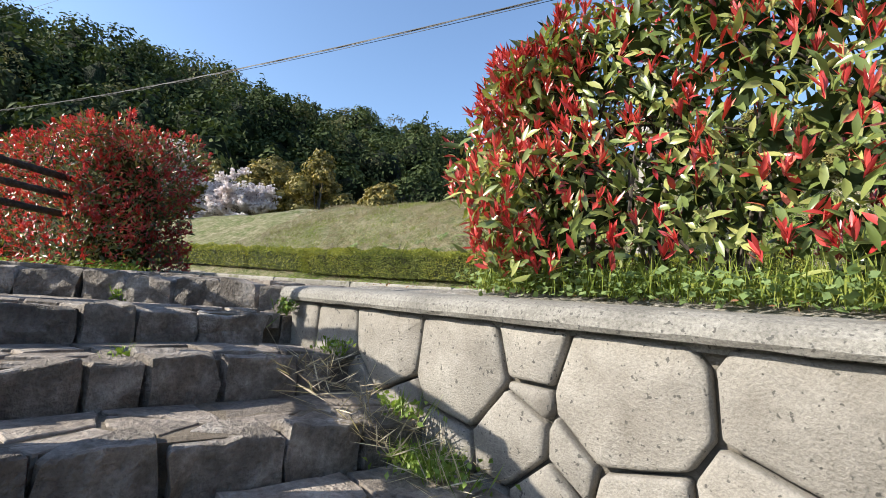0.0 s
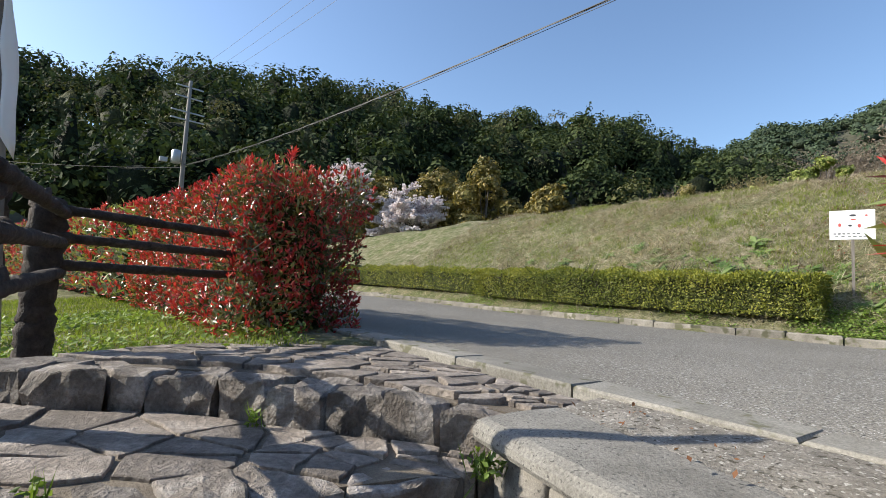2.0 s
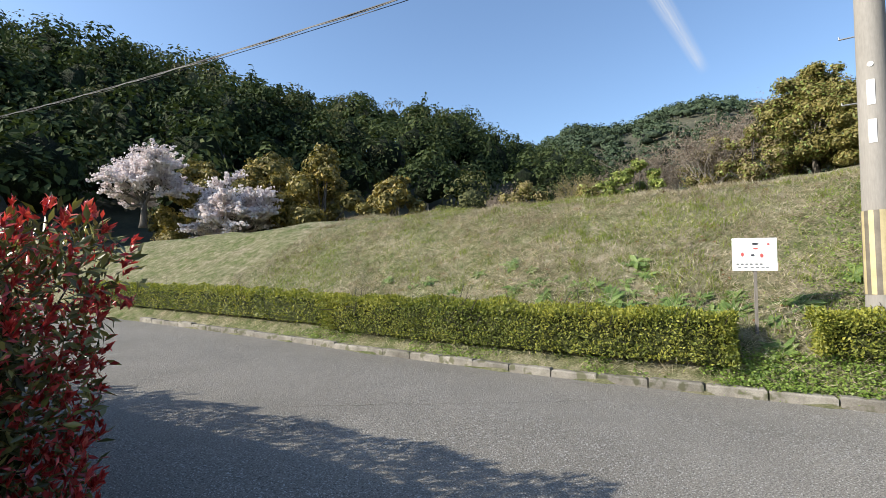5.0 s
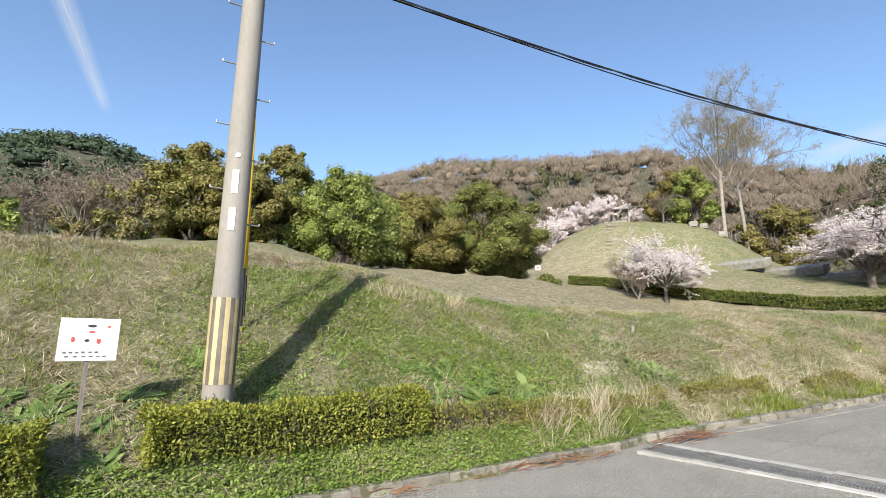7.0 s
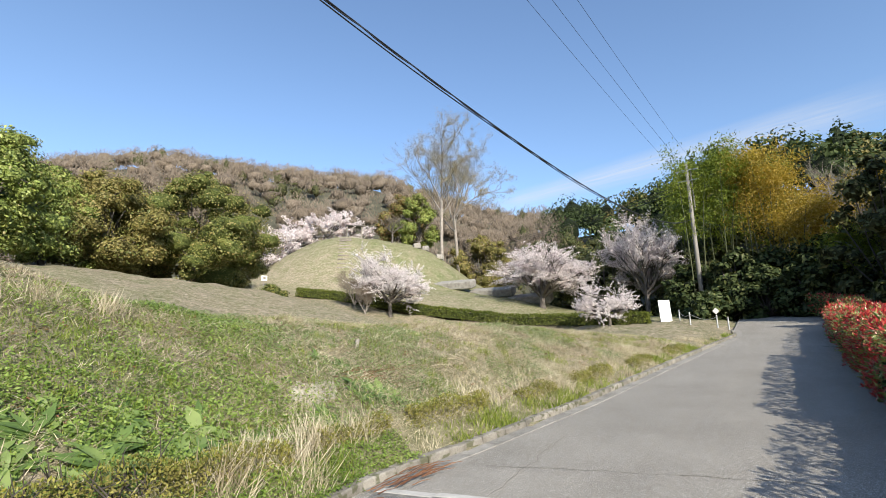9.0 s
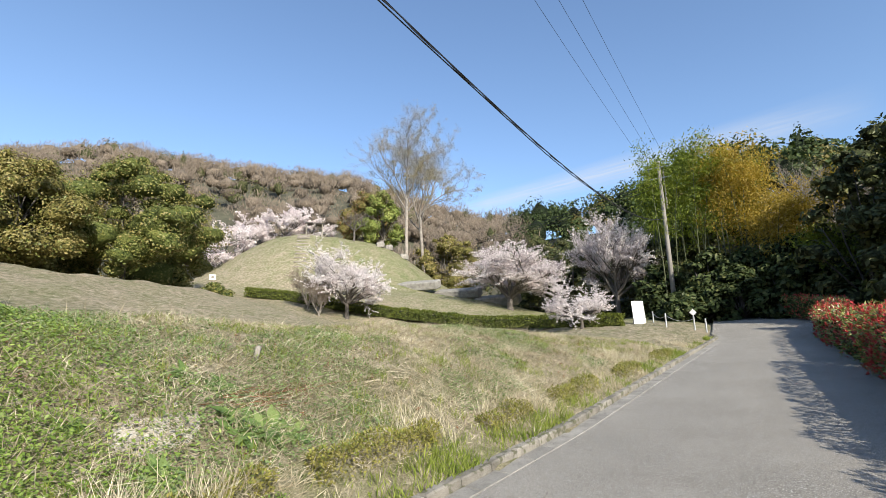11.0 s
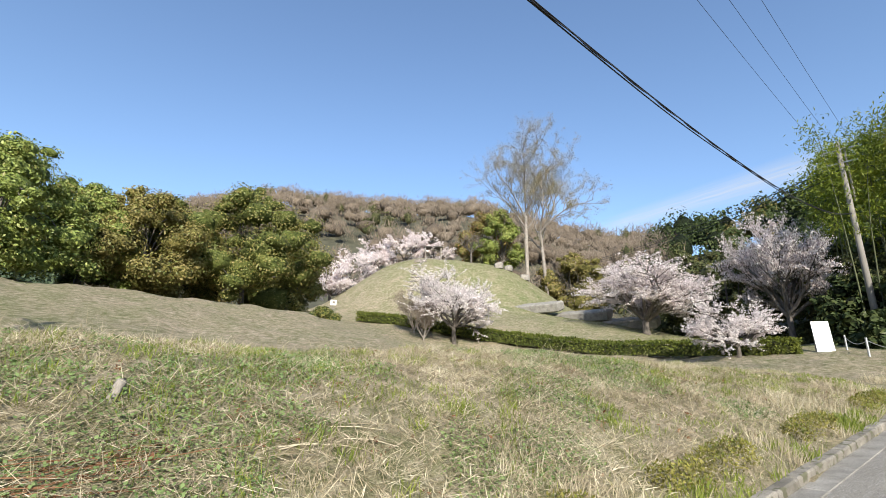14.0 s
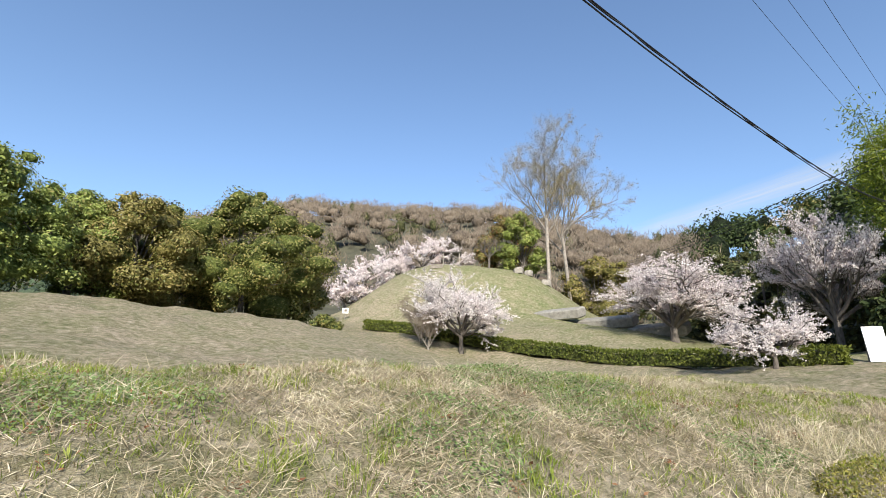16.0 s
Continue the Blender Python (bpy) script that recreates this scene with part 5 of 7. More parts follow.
crown_tree("evergreen_tree", "dull yellow-brown tree beside the grassy hill", (59.0, 41.0, gz(59.0, 41.0)), 92, 8.5, 11.0, [L_OLIVE, L_BARE], 8000, 0.28, low=0.1, lobes=22, group="evergreen trees")

# tall budding trees on the hill
for i, (x, y, h, s) in enumerate([(52.6, 43.6, 9.5, 1.0), (54.6, 42.2, 8.5, 0.95)]):
    tree("tall_tree", "tall slender tree with pale trunk and first golden buds", (x, y, gz(x, y) - 0.3), 100 + i, h, 0.21, 5.6 * s, 4, 6, 0.45, (3, 1), [L_BUD], 7, 0.12, 0.5, M_PALEBARK, rise=0.18, up_share=0.62, lean=(0.5 - i, 0.3), keep=0.66, group="tall trees", aspect=0.6)
bare = dict(bark=M_PALEBARK, rise=0.2, up_share=0.6, keep=0.7, group="bare trees", aspect=0.3)
tree("bare_tree", "small bare tree on the grassy hill", (45.5, 46.5, gz(45.5, 46.5)), 103, 1.3, 0.12, 1.3, 3, 5, 0.45, (3, 1), [L_BARE], 2, 0.12, 0.2, **{**bare, "bark": M_BARK})
for i, (x, y, k) in enumerate([(25.6, 31.5, 0.75), (26.4, 33.5, 0.9), (-14.5, 33.0, 1.1), (-11.0, 35.0, 1.3), (-17.5, 31.0, 0.9), (-21.5, 28.5, 1.0), (-9.5, 39.5, 1.7), (20.0, 47.0, 2.2), (24.0, 49.0, 2.4), (16.0, 49.0, 2.3), (-12.0, 44.0, 1.8), (-15.5, 42.0, 1.6), (-9.0, 43.0, 1.9), (-18.5, 39.0, 1.4), (-6.2, 44.5, 1.7)]):
    tree("bare_tree", "bare shrubby tree with a haze of brown twigs", (x, y, gz(x, y) - 0.2), 110 + i, 0.5 * k, 0.07 * k, 1.5 * k, 3, 7, 0.4, (3, 1), [L_BARE if i != 4 else L_BUD], 5, 0.13 * k, 0.32 * k, **bare)
for i, (x, y, h, w, m) in enumerate([(-13.5, 30.0, 3.3, 3.6, [L_EVERBR, L_EVER]), (-8.2, 33.0, 3.8, 3.4, [L_BUD, L_EVERBR]), (-24.0, 25.5, 2.6, 3.0, [L_EVER, L_OLIVE]), (-19.5, 27.5, 3.4, 4.2, [L_BUD, L_OLIVE]), (-16, 29, 2.2, 3.2, [L_OLIVE, L_EVERBR]), (-10.6, 36.5, 4.2, 4.4, [L_BUD, L_EVERBR]), (-6.6, 37.5, 4.8, 3.6, [L_EVERBR, L_BUD]), (21.5, 37.5, 1.2, 2.4, [L_EVER, L_DARK])]):
    crown_tree("shrub", "rounded shrub in fresh spring leaf behind the bank", (x, y, gz(x, y) - 0.1), 130 + i, h, w, m, 2600, 0.16, low=0.05, lobes=12, group="shrubs", trunk_r=0.06, category="shrub")

# bamboo and dark trees beyond the bend
M_CULM = surface("bamboo_culm", [(0.3, (0.045, 0.055, 0.02)), (0.7, (0.10, 0.11, 0.045))], 3, 0.5, 0.1, 30)

def bamboo(at, seed, count, h, mat, spread, label):
    rng = np.random.default_rng(seed)
    ob = thing("bamboo_clump", label, "bamboo", "bamboo clumps")
    soup, tips = Soup(), []
    for _ in range(count):
        b = Vector((rng.normal(0, spread), rng.normal(0, spread), 0))
        a = rng.random() * 6.283
        lean = Vector((math.cos(a), math.sin(a), 0)) * h * (0.06 + 0.12 * rng.random())
        hh = h * (0.75 + 0.3 * rng.random())
        pts = [b + lean * (f ** 2.2) + Vector((0, 0, hh * (f - 0.10 * f ** 4))) for f in (0, 0.25, 0.5, 0.7, 0.85, 1.0)]
        culm = Soup().tube([p - Vector((0, 0, 0.3)) if i == 0 else p for i, p in enumerate(pts)], [0.05, 0.048, 0.04, 0.03, 0.018, 0.006], 5, cap=False)
        part("culm", culm.mesh("culm", M_CULM, smooth=True), ob)
        for _ in range(64):
            f = 0.36 + 0.62 * rng.random() ** 0.8
            i = f * 5
            j = min(int(i), 4)
            p = pts[j].lerp(pts[j + 1], i - j)
            tips.append(tuple(p + Vector((rng.normal(0, 0.55), rng.normal(0, 0.55), rng.normal(-0.1, 0.25)))))
    rg = np.random.default_rng(seed + 1)
    c = np.array(tips)
    k = np.repeat(np.arange(len(c)), 18)
    p = c[k] + rg.normal(size=(len(k), 3)) * np.array([0.35, 0.35, 0.22])
    ax = unit(rg.normal(size=p.shape) * 0.7 + np.array([0, 0, -0.35]))
    v, f = leaf_arrays(p, ax, unit(rg.normal(size=p.shape) + np.array([0, 0, 0.8])), 0.28 * (0.6 + 0.7 * rg.random(len(p))), 0.07)
    part("leaves", mesh_of("leaves", v, f, mat), ob)
    ob.location = at
    return ob


for i, (x, y, n, h, m) in enumerate([(43.5, 8.6, 8, 15.2, L_BAMBOO), (43.5, 5.2, 9, 14.6, L_BAMBOOY), (42.5, 3.0, 7, 11.0, L_BAMBOOY), (45.5, 7.0, 8, 15.6, L_BAMBOO), (40.0, 1.0, 4, 7.0, L_BAMBOO), (46.0, 11.8, 6, 15, L_BAMBOO)]):
    bamboo((x, y, gz(x, y)), 140 + i, n, h, m, 0.9, "tall yellowing bamboo clump arching over the bend" if m is L_BAMBOOY else "tall green bamboo clump arching over the bend")
# most trees south of the lane are added out of view to shade it
for i, (x, y, h, w) in enumerate([(37.6, -0.4, 10.5, 7.0), (36.0, -4.0, 14.5, 9), (39.6, 8.6, 3.2, 4.0), (39.8, 6.2, 4.2, 4.4), (39.6, 3.6, 4.6, 4.6), (39.0, 1.4, 4.4, 4.2), (38.5, 9.8, 2.4, 3.2), (33.6, -2.8, 10.0, 7.0), (34.0, -6.5, 13.0, 8.0), (26.5, -1.2, 8.0, 7.0), (21.0, -2.6, 7.5, 6.5), (9.0, -2.4, 6.5, 7.2), (13.0, -2.2, 7.2, 7.5), (17.0, -2.6, 7.4, 7.5), (31.0, -3.6, 11, 7), (24.0, -8.0, 13, 9), (28.5, -11.0, 15, 9), (34.5, -12.5, 16, 9), (20.0, -11.0, 12, 9), (42.5, -3.0, 14, 8), (38.5, -9.0, 14, 9), (31.5, -9.5, 13.0, 8), (47.5, 9.5, 8.5, 7), (50.5, 14.0, 9, 8), (44.8, 1.2, 6, 6), (43.8, 11.5, 4.5, 5), (41.6, 5.5, 5.5, 5.5), (41.2, 8.0, 5.5, 5.0), (41.2, 2.8, 6.0, 5.5), (50.0, 20.5, 8.5, 8), (49.0, 5.0, 11, 8), (56.0, 26.0, 9.5, 9), (58.0, 31.5, 9.0, 8)]):
    # paler second leaf paints lit clumps; low trees' dark leaf paints bamboo shade
    crown_tree("dark_evergreen", "dark dense evergreen tree shading the bend of the lane", (x, y, gz(x, y) - 0.2), 160 + i, h, w, [L_BEND, L_MIX] if h > 7.6 else [L_DARK, L_BEND], 3100, 0.33, low=0.08, lobes=18, group="dark evergreens")

# ---- woods on the slopes ----


def woods(name, label, az0, az1, r0, r1, count, seed, mat, height, width, leaves, size, kind_mix=0.5, trunk_share=0.0, bare_twigs=False, ridge=0, lobes=7):
    """A wood on a slope as one mass of many crowns, each of several clumps; tall and pointed ones stand among round ones."""
    rng = np.random.default_rng(seed)
    tab = RIDGES[ridge]
    deg = az0 + (az1 - az0) * rng.random(count)
    foot, crest = np.interp(deg, tab[0], tab[1]), np.interp(deg, tab[0], tab[2])
    r = foot + (crest - foot) * (r0 + (r1 - r0) * np.sqrt(rng.random(count)))
    az = np.radians(deg)
    x, y = np.sin(az) * r, np.cos(az) * r + 4.0
    z = land(x, y)
    crown, body = [], []
    trunks = Soup()
    for i in range(count):
        h = height * (0.65 + 0.6 * rng.random())
        w = width * (0.7 + 0.6 * rng.random())
        base = np.array([x[i], y[i], z[i] - 0.3])
        if rng.random() < kind_mix:
            # a cedar: boughs narrowing to the top
            n = lobes + 4
            f = (np.arange(n) + 0.5) / n
            a = 2.4 * np.arange(n) + rng.normal(0, 0.4, n)
            rad = 0.27 * w * (1.25 - f)
            off = 0.14 * w * (1.0 - f)
            cs = base + np.stack([np.cos(a) * off, np.sin(a) * off, h * (0.26 + 0.70 * f)], 1)
            tall, heart, hr = 1.1, h * 0.52, (0.15 * w, 0.34 * h)
        else:
            n = lobes
            f = (np.arange(n) + rng.random(n) * 0.8) / n
            a = 2.4 * np.arange(n) + rng.normal(0, 0.5, n)
            rad = w * (0.24 + 0.12 * rng.random(n)) * (1.05 - 0.3 * f)
            off = 0.27 * w * np.sqrt(np.maximum(1.02 - f ** 1.6, 0))
            cs = base + np.stack([np.cos(a) * off, np.sin(a) * off, h * (0.34 + 0.50 * f)], 1)
            tall, heart, hr = 0.9, h * 0.50, (0.25 * w, 0.24 * h)
        per = np.maximum((leaves * rad ** 2 / (rad ** 2).sum()).astype(int), 3)
        k = np.repeat(np.arange(n), per)
        d = random_dirs(rng, len(k))
        d[:, 2] = np.abs(d[:, 2]) - 0.4 * rng.random(len(k))
        p = cs[k] + d * (rad[k] * (0.70 + 0.36 * rng.random(len(k))))[:, None] * np.array([1, 1, tall])
        nr = unit(d + rng.normal(size=d.shape) * (0.5 if bare_twigs else 0.30) + np.array([0, 0, 0.25]))
        ax = unit(np.cross(nr, random_dirs(rng, len(k))) + np.array([0, 0, 1.2 if bare_twigs else 0.0]))
        q = size * (0.55 + 0.8 * rng.random(len(k)))
        crown.append(leaf_arrays(p - ax * q[:, None] * 0.5, ax, nr, q, q * (0.11 if bare_twigs else 0.6), 0.12))
        # one painted body a tree stands in for the shade within its crown
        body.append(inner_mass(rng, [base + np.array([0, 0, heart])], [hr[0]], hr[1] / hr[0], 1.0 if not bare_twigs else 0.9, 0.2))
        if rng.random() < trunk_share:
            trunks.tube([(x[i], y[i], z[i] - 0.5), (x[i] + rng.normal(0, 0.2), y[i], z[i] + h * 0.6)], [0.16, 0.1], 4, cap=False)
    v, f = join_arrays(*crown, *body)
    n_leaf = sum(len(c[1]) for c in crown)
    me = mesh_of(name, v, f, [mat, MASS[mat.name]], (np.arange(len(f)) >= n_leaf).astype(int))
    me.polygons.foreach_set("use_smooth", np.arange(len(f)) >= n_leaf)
    ob = part(name, me)
    tagged(ob, label, "woods", kind="stuff")
    if trunks.n:
        t = part(name + "_trunks", trunks.mesh("trunks", M_PALEBARK))
        tagged(t, "bare trunks along the edge of the wood", "woods", kind="stuff")
    return ob


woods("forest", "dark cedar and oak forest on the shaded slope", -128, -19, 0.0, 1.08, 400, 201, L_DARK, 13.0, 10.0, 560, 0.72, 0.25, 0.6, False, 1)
woods("forest", "olive-green trees in the dark forest", -122, -26, 0.0, 1.03, 85, 202, L_MIX, 12.5, 8.5, 520, 0.5, 0.0, 0.0, False, 1)
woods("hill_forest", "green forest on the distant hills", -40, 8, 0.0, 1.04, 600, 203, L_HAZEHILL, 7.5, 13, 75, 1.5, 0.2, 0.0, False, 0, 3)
woods("hill_forest", "bare brown woods on the ridge", 4, 68, 0.0, 1.05, 560, 204, L_BARE, 9.0, 11, 220, 1.4, 0.0, 0.0, True, 0, 4)
woods("hill_forest", "scattered green trees on the brown ridge", 6, 70, 0.0, 1.0, 70, 205, L_MIX, 9, 8, 200, 0.6, 0.3, 0.0, False, 0, 5)
woods("forest", "dark forest beyond the bend of the lane", 66, 126, 0.0, 1.08, 170, 206, L_DARK, 12, 9.0, 320, 0.78, 0.22, 0.2)
woods("forest", "yellow-brown trees beyond the bend", 70, 120, 0.0, 0.8, 45, 207, L_OLIVE, 9.5, 7, 420, 0.5, 0.0)

# tall red shoot standing above the clipped hedge
rg = np.random.default_rng(27)
sprig = thing("photinia_shoot", "tall red photinia shoot rising above the clipped hedge", "shoot", at=(-6.7, 1.75, 3.1))
part("stem", Soup().tube([(0, 0, -0.6), (0.02, 0.01, 0.05), (0.03, 0.0, 0.30)], [0.008, 0.006, 0.003], 5).mesh("stem", M_TWIG), sprig)
part("red_leaves", mesh_of("red_leaves", *shoots(rg, np.array([(0.02, 0.0, 0.15), (0.03, 0.0, 0.22), (0.025, 0.0, 0.28)]), np.tile([0.0, 0.0, 1.0], (3, 1)), 11, 0.11, True), L_PHOT_RED), sprig, "red young leaves")

# bare trees on the skyline beyond the bamboo
for i, (x, y, k) in enumerate([(50.5, 2.2, 4.6), (54.0, 0.2, 4.8), (47.5, -1.5, 4.4)]):
    tree("bare_tree", "tall bare tree above the bamboo at the bend", (x, y, gz(x, y) - 0.2), 125 + i, 1.1 * k, 0.045 * k, 0.75 * k, 4, 5, 0.4, (3, 1), [L_BARE], 2, 0.10, 0.3, **bare)

# ---- poles and cables ----


def ring_plate(soup, c, r, a0, a1, z0, z1, n=5, lift=0.006):
    """A plate bent round a pole."""
    v = []
    for i in range(n + 1):
        a = a0 + (a1 - a0) * i / n
        for z in (z0, z1):
            for rr in (r + 0.001, r + lift):
                v.append((c[0] + math.cos(a) * rr, c[1] + math.sin(a) * rr, z))
    f = []
    for i in range(n):
        k = i * 4
        f += [(k + 1, k + 5, k + 7, k + 3), (k, k + 2, k + 6, k + 4), (k, k + 4, k + 5, k + 1), (k + 2, k + 3, k + 7, k + 6)]
    f += [(0, 1, 3, 2), (n * 4, n * 4 + 2, n * 4 + 3, n * 4 + 1)]
    soup.add(v, f)


PX, PY = -3.2, 9.47
PZ = 2.55
pole = thing("utility_pole", "round concrete utility pole with striped guard sleeve", "pole", at=(PX, PY, PZ))
H = 11.2
prad = lambda z: 0.170 - 0.0062 * z
zs = [-0.6, 0, 0.5, 1.0, 2, 4, 6, 8, 10, H]
part("shaft", Soup().tube([(0, 0, z) for z in zs], [prad(max(z, 0)) for z in zs], 28).mesh("shaft", M_POLE, smooth=True), pole)
ns = 20
for i in range(ns):
    s = Soup()
    ring_plate(s, (0, 0), prad(0.6), 2 * math.pi * i / ns, 2 * math.pi * (i + 1) / ns, 0.19, 1.18, 2, 0.008)
    part("yellow_stripe" if i % 2 else "dark_stripe", s.mesh("stripe", M_YELLOW if i % 2 else M_DARKBAND), pole)
view_a = math.radians(-96)
for z0, z1, w in ((1.98, 2.26, 0.28), (2.44, 2.74, 0.28)):
    s = Soup()
    ring_plate(s, (0, 0), prad(z0), view_a - w, view_a + w * 0.7, z0, z1, 5, 0.007)
    pl = part("number_plate", s.mesh("number_plate", M_WHITE), pole, "small white number plate")
s = Soup()
s.tube([(math.cos(view_a) * (prad(2.9) - 0.01), math.sin(view_a) * (prad(2.9) - 0.01), 2.93), (math.cos(view_a) * (prad(2.9) + 0.008), math.sin(view_a) * (prad(2.9) + 0.008), 2.93)], 0.03, 12)
part("round_tag", s.mesh("round_tag", M_WHITE), pole)
bolt_mesh = Soup().tube([(0.10, 0, 0), (0.30, 0, 0)], 0.010, 6).tube([(0.30, 0, 0), (0.30, 0, 0.03)], 0.010, 6).mesh("step_bolt", M_GRATE)
for i in range(11):
    ob = part("step_bolt", bolt_mesh, pole)
    ob.matrix_basis = Matrix.Translation((0, 0, 2.1 + 0.42 * i)) @ Matrix.Rotation(math.radians(5 + 180 * (i % 2)), 4, "Z")
part("crossarm", Soup().box((0, 0.0, 10.6), (0.09, 1.6, 0.09), 0, 0.01).mesh("crossarm", M_METAL), pole)
part("cable_bracket", Soup().tube([(-0.16, 0, 5.82), (0.16, 0, 5.82)], 0.02, 6).tube([(0, 0, 5.74), (0, 0, 5.90)], 0.155, 16).mesh("cable_bracket", M_METAL), pole)
for dy in (-0.6, 0.0, 0.6):
    part("insulator", Soup().tube([(0, dy, 10.64), (0, dy, 10.70), (0, dy, 10.76), (0, dy, 10.82)], [0.03, 0.05, 0.035, 0.05], 10).mesh("insulator", M_WHITE, smooth=True), pole)
guard = thing("guy_wire", "steel stay wire with a yellow plastic guard behind the pole", "cable")
g0, g1 = Vector((-2.97, 11.15, gz(-2.97, 11.15))), Vector((PX + 0.02, PY + 0.2, PZ + 7.6))
part("wire", Soup().tube([g0, g1], 0.006, 5).mesh("wire", M_METAL), guard)
part("guard_sleeve", Soup().tube([g0.lerp(g1, 0.135), g0.lerp(g1, 0.46)], 0.045, 10).mesh("guard_sleeve", M_YPLASTIC, smooth=True), guard, "yellow plastic guard tube")
part("turnbuckle", Soup().tube([g0.lerp(g1, 0.0), g0.lerp(g1, 0.135)], 0.022, 6).tube([g0.lerp(g1, 0.03) + Vector((0.03, 0, 0)), g0.lerp(g1, 0.12) + Vector((0.03, 0, 0))], 0.02, 6).mesh("turnbuckle", M_BLACK), guard, "black turnbuckle and chain")
part("anchor_eye", Soup().tube([g0 - Vector((0, 0, 0.15)), g0 + Vector((0, 0, 0.06))], 0.03, 8).mesh("anchor_eye", M_YPLASTIC), guard, "yellow anchor eye")

WX, WY, WZ = 42.0, 10.6, gz(42.0, 10.6)
wpole = thing("utility_pole", "weathered wooden utility pole beside the bend", "pole", at=(WX, WY, WZ))
WH = 18.7 - WZ
part("shaft", Soup().tube([(0, 0, -0.5), (0, 0, WH * 0.5), (0, 0, WH)], [0.19, 0.16, 0.13], 14).mesh("shaft", M_POLE, smooth=True), wpole)
part("second_shaft", Soup().tube([(0.1, -0.28, WH - 4), (0.1, -0.28, WH - 0.3)], [0.06, 0.05], 8).mesh("second_shaft", M_POLE), wpole)
for k, dz in enumerate((0.5, 1.4)):
    part("crossarm", Soup().box((0, 0, WH - dz), (0.09, 1.7, 0.09), 0, 0.01).mesh("crossarm", M_METAL), wpole)
UX, UY, UZ = -42.0, 1.3, gz(-42.0, 1.3)
upole = thing("utility_pole", "concrete utility pole with transformer before the forest", "pole", at=(UX, UY, UZ))
UH = 16.6 - UZ
part("shaft", Soup().tube([(0, 0, -0.5), (0, 0, UH)], [0.2, 0.13], 14).mesh("shaft", M_POLE, smooth=True), upole)
for dz in (0.5, 1.3, 2.4, 3.0):
    part("crossarm", Soup().box((0, 0, UH - dz), (0.1, 1.9 if dz < 2 else 2.3, 0.1), math.radians(15), 0.01).mesh("crossarm", M_METAL), upole)
part("transformer", Soup().tube([(0.2, -0.5, UH - 6.4), (0.2, -0.5, UH - 6.3), (0.2, -0.5, UH - 5.5), (0.2, -0.5, UH - 5.4)], [0.26, 0.33, 0.33, 0.26], 14).mesh("transformer", M_METAL, smooth=True), upole)
part("switch_box", Soup().box((0.1, -1.3, UH - 6.2), (0.3, 0.5, 0.35), 0.2, 0.03).mesh("switch_box", M_METAL), upole)


def cable(label, pts, r, twist=0.0, mat=None):
    ob = thing("overhead_cable", label, "cable", "overhead cables")
    soup = Soup()
    soup.tube(pts, r, 5)
    part("cable", soup.mesh("cable", mat or M_BLACK), ob)
    if twist:
        soup = Soup()
        fine = []
        for a, b in zip(pts, pts[1:]):
            for k in range(4):
                fine.append(Vector(a).lerp(Vector(b), k / 4))
        q = [p + Vector((0, math.sin(i * 0.9) * twist, -abs(math.cos(i * 0.9)) * twist - r)) for i, p in enumerate(fine)]
        soup.tube(q, r * 0.7, 4)
        part("lashed_wire", soup.mesh("lashed_wire", M_BLACK), ob)
    return ob


def span(a, b, sag, n=28):
    a, b = Vector(a), Vector(b)
    return [a.lerp(b, i / n) - Vector((0, 0, 4 * sag * (i / n) * (1 - i / n))) for i in range(n + 1)]


x0 = PX + 0.1
run = [Vector((x, PY + (WY - PY) * (x - x0) / (WX - x0), 8.24 + 0.0037 * (x - 3.0) ** 2)) for x in np.linspace(x0, WX, 60)]
cable("thick black lashed telephone cable sagging between the poles", [p + Vector((0, 0, 0.13)) for p in run], 0.014, 0.012)
cable("second black cable below the telephone cable", [p + Vector((0, 0.03, 0.09 + 0.02 * math.sin(i * 0.5))) for i, p in enumerate(run)], 0.012)
west = span((PX - 0.1, PY, 8.37), (UX, UY, UZ + 10.2 - UZ), 0.55)
cable("thick black lashed telephone cable sagging between the poles", west, 0.015, 0.016)
cable("second black cable below the telephone cable", [p + Vector((0, 0.04, -0.06)) for p in west], 0.008)
for k, dy in enumerate((-0.6, 0.0, 0.6)):
    cable("thin overhead power wire", span((PX, PY + dy, PZ + 10.84), (WX, WY + dy * 1.3, 18.3), 0.35), 0.007)
    cable("thin overhead power wire", span((PX, PY + dy, PZ + 10.84), (UX, UY + dy * 1.3, 16.3), 0.4), 0.007)
for k in range(3):
    cable("black overhead cable running over the meadow", span((WX, WY, 17.2 - 0.3 * k), (75, 52, 23.5 - 0.25 * k), 0.9), 0.025)
cable("black overhead cable running over the forest edge", span((UX, UY, 10.0), (-60, -22, 11.5), 0.5), 0.02)

# ---- signs ----
sign = thing("notice_board", "small white picnic-rules notice board on a wooden stake", "sign", at=(-4.42, 9.04, gz(-4.42, 9.04)))
SZ = 3.23 - gz(-4.42, 9.04)
tl = Matrix.Rotation(math.radians(22), 3, "Z")
part("stake", Soup().box((0, 0.02, (SZ) / 2 - 0.15), (0.035, 0.025, SZ + 0.2), math.radians(22), 0.003).mesh("stake", M_OLDWOOD), sign)
board = part("board", Soup().box((0, 0, SZ), (0.50, 0.012, 0.42), math.radians(22), 0.003).mesh("board", M_WHITE), sign)


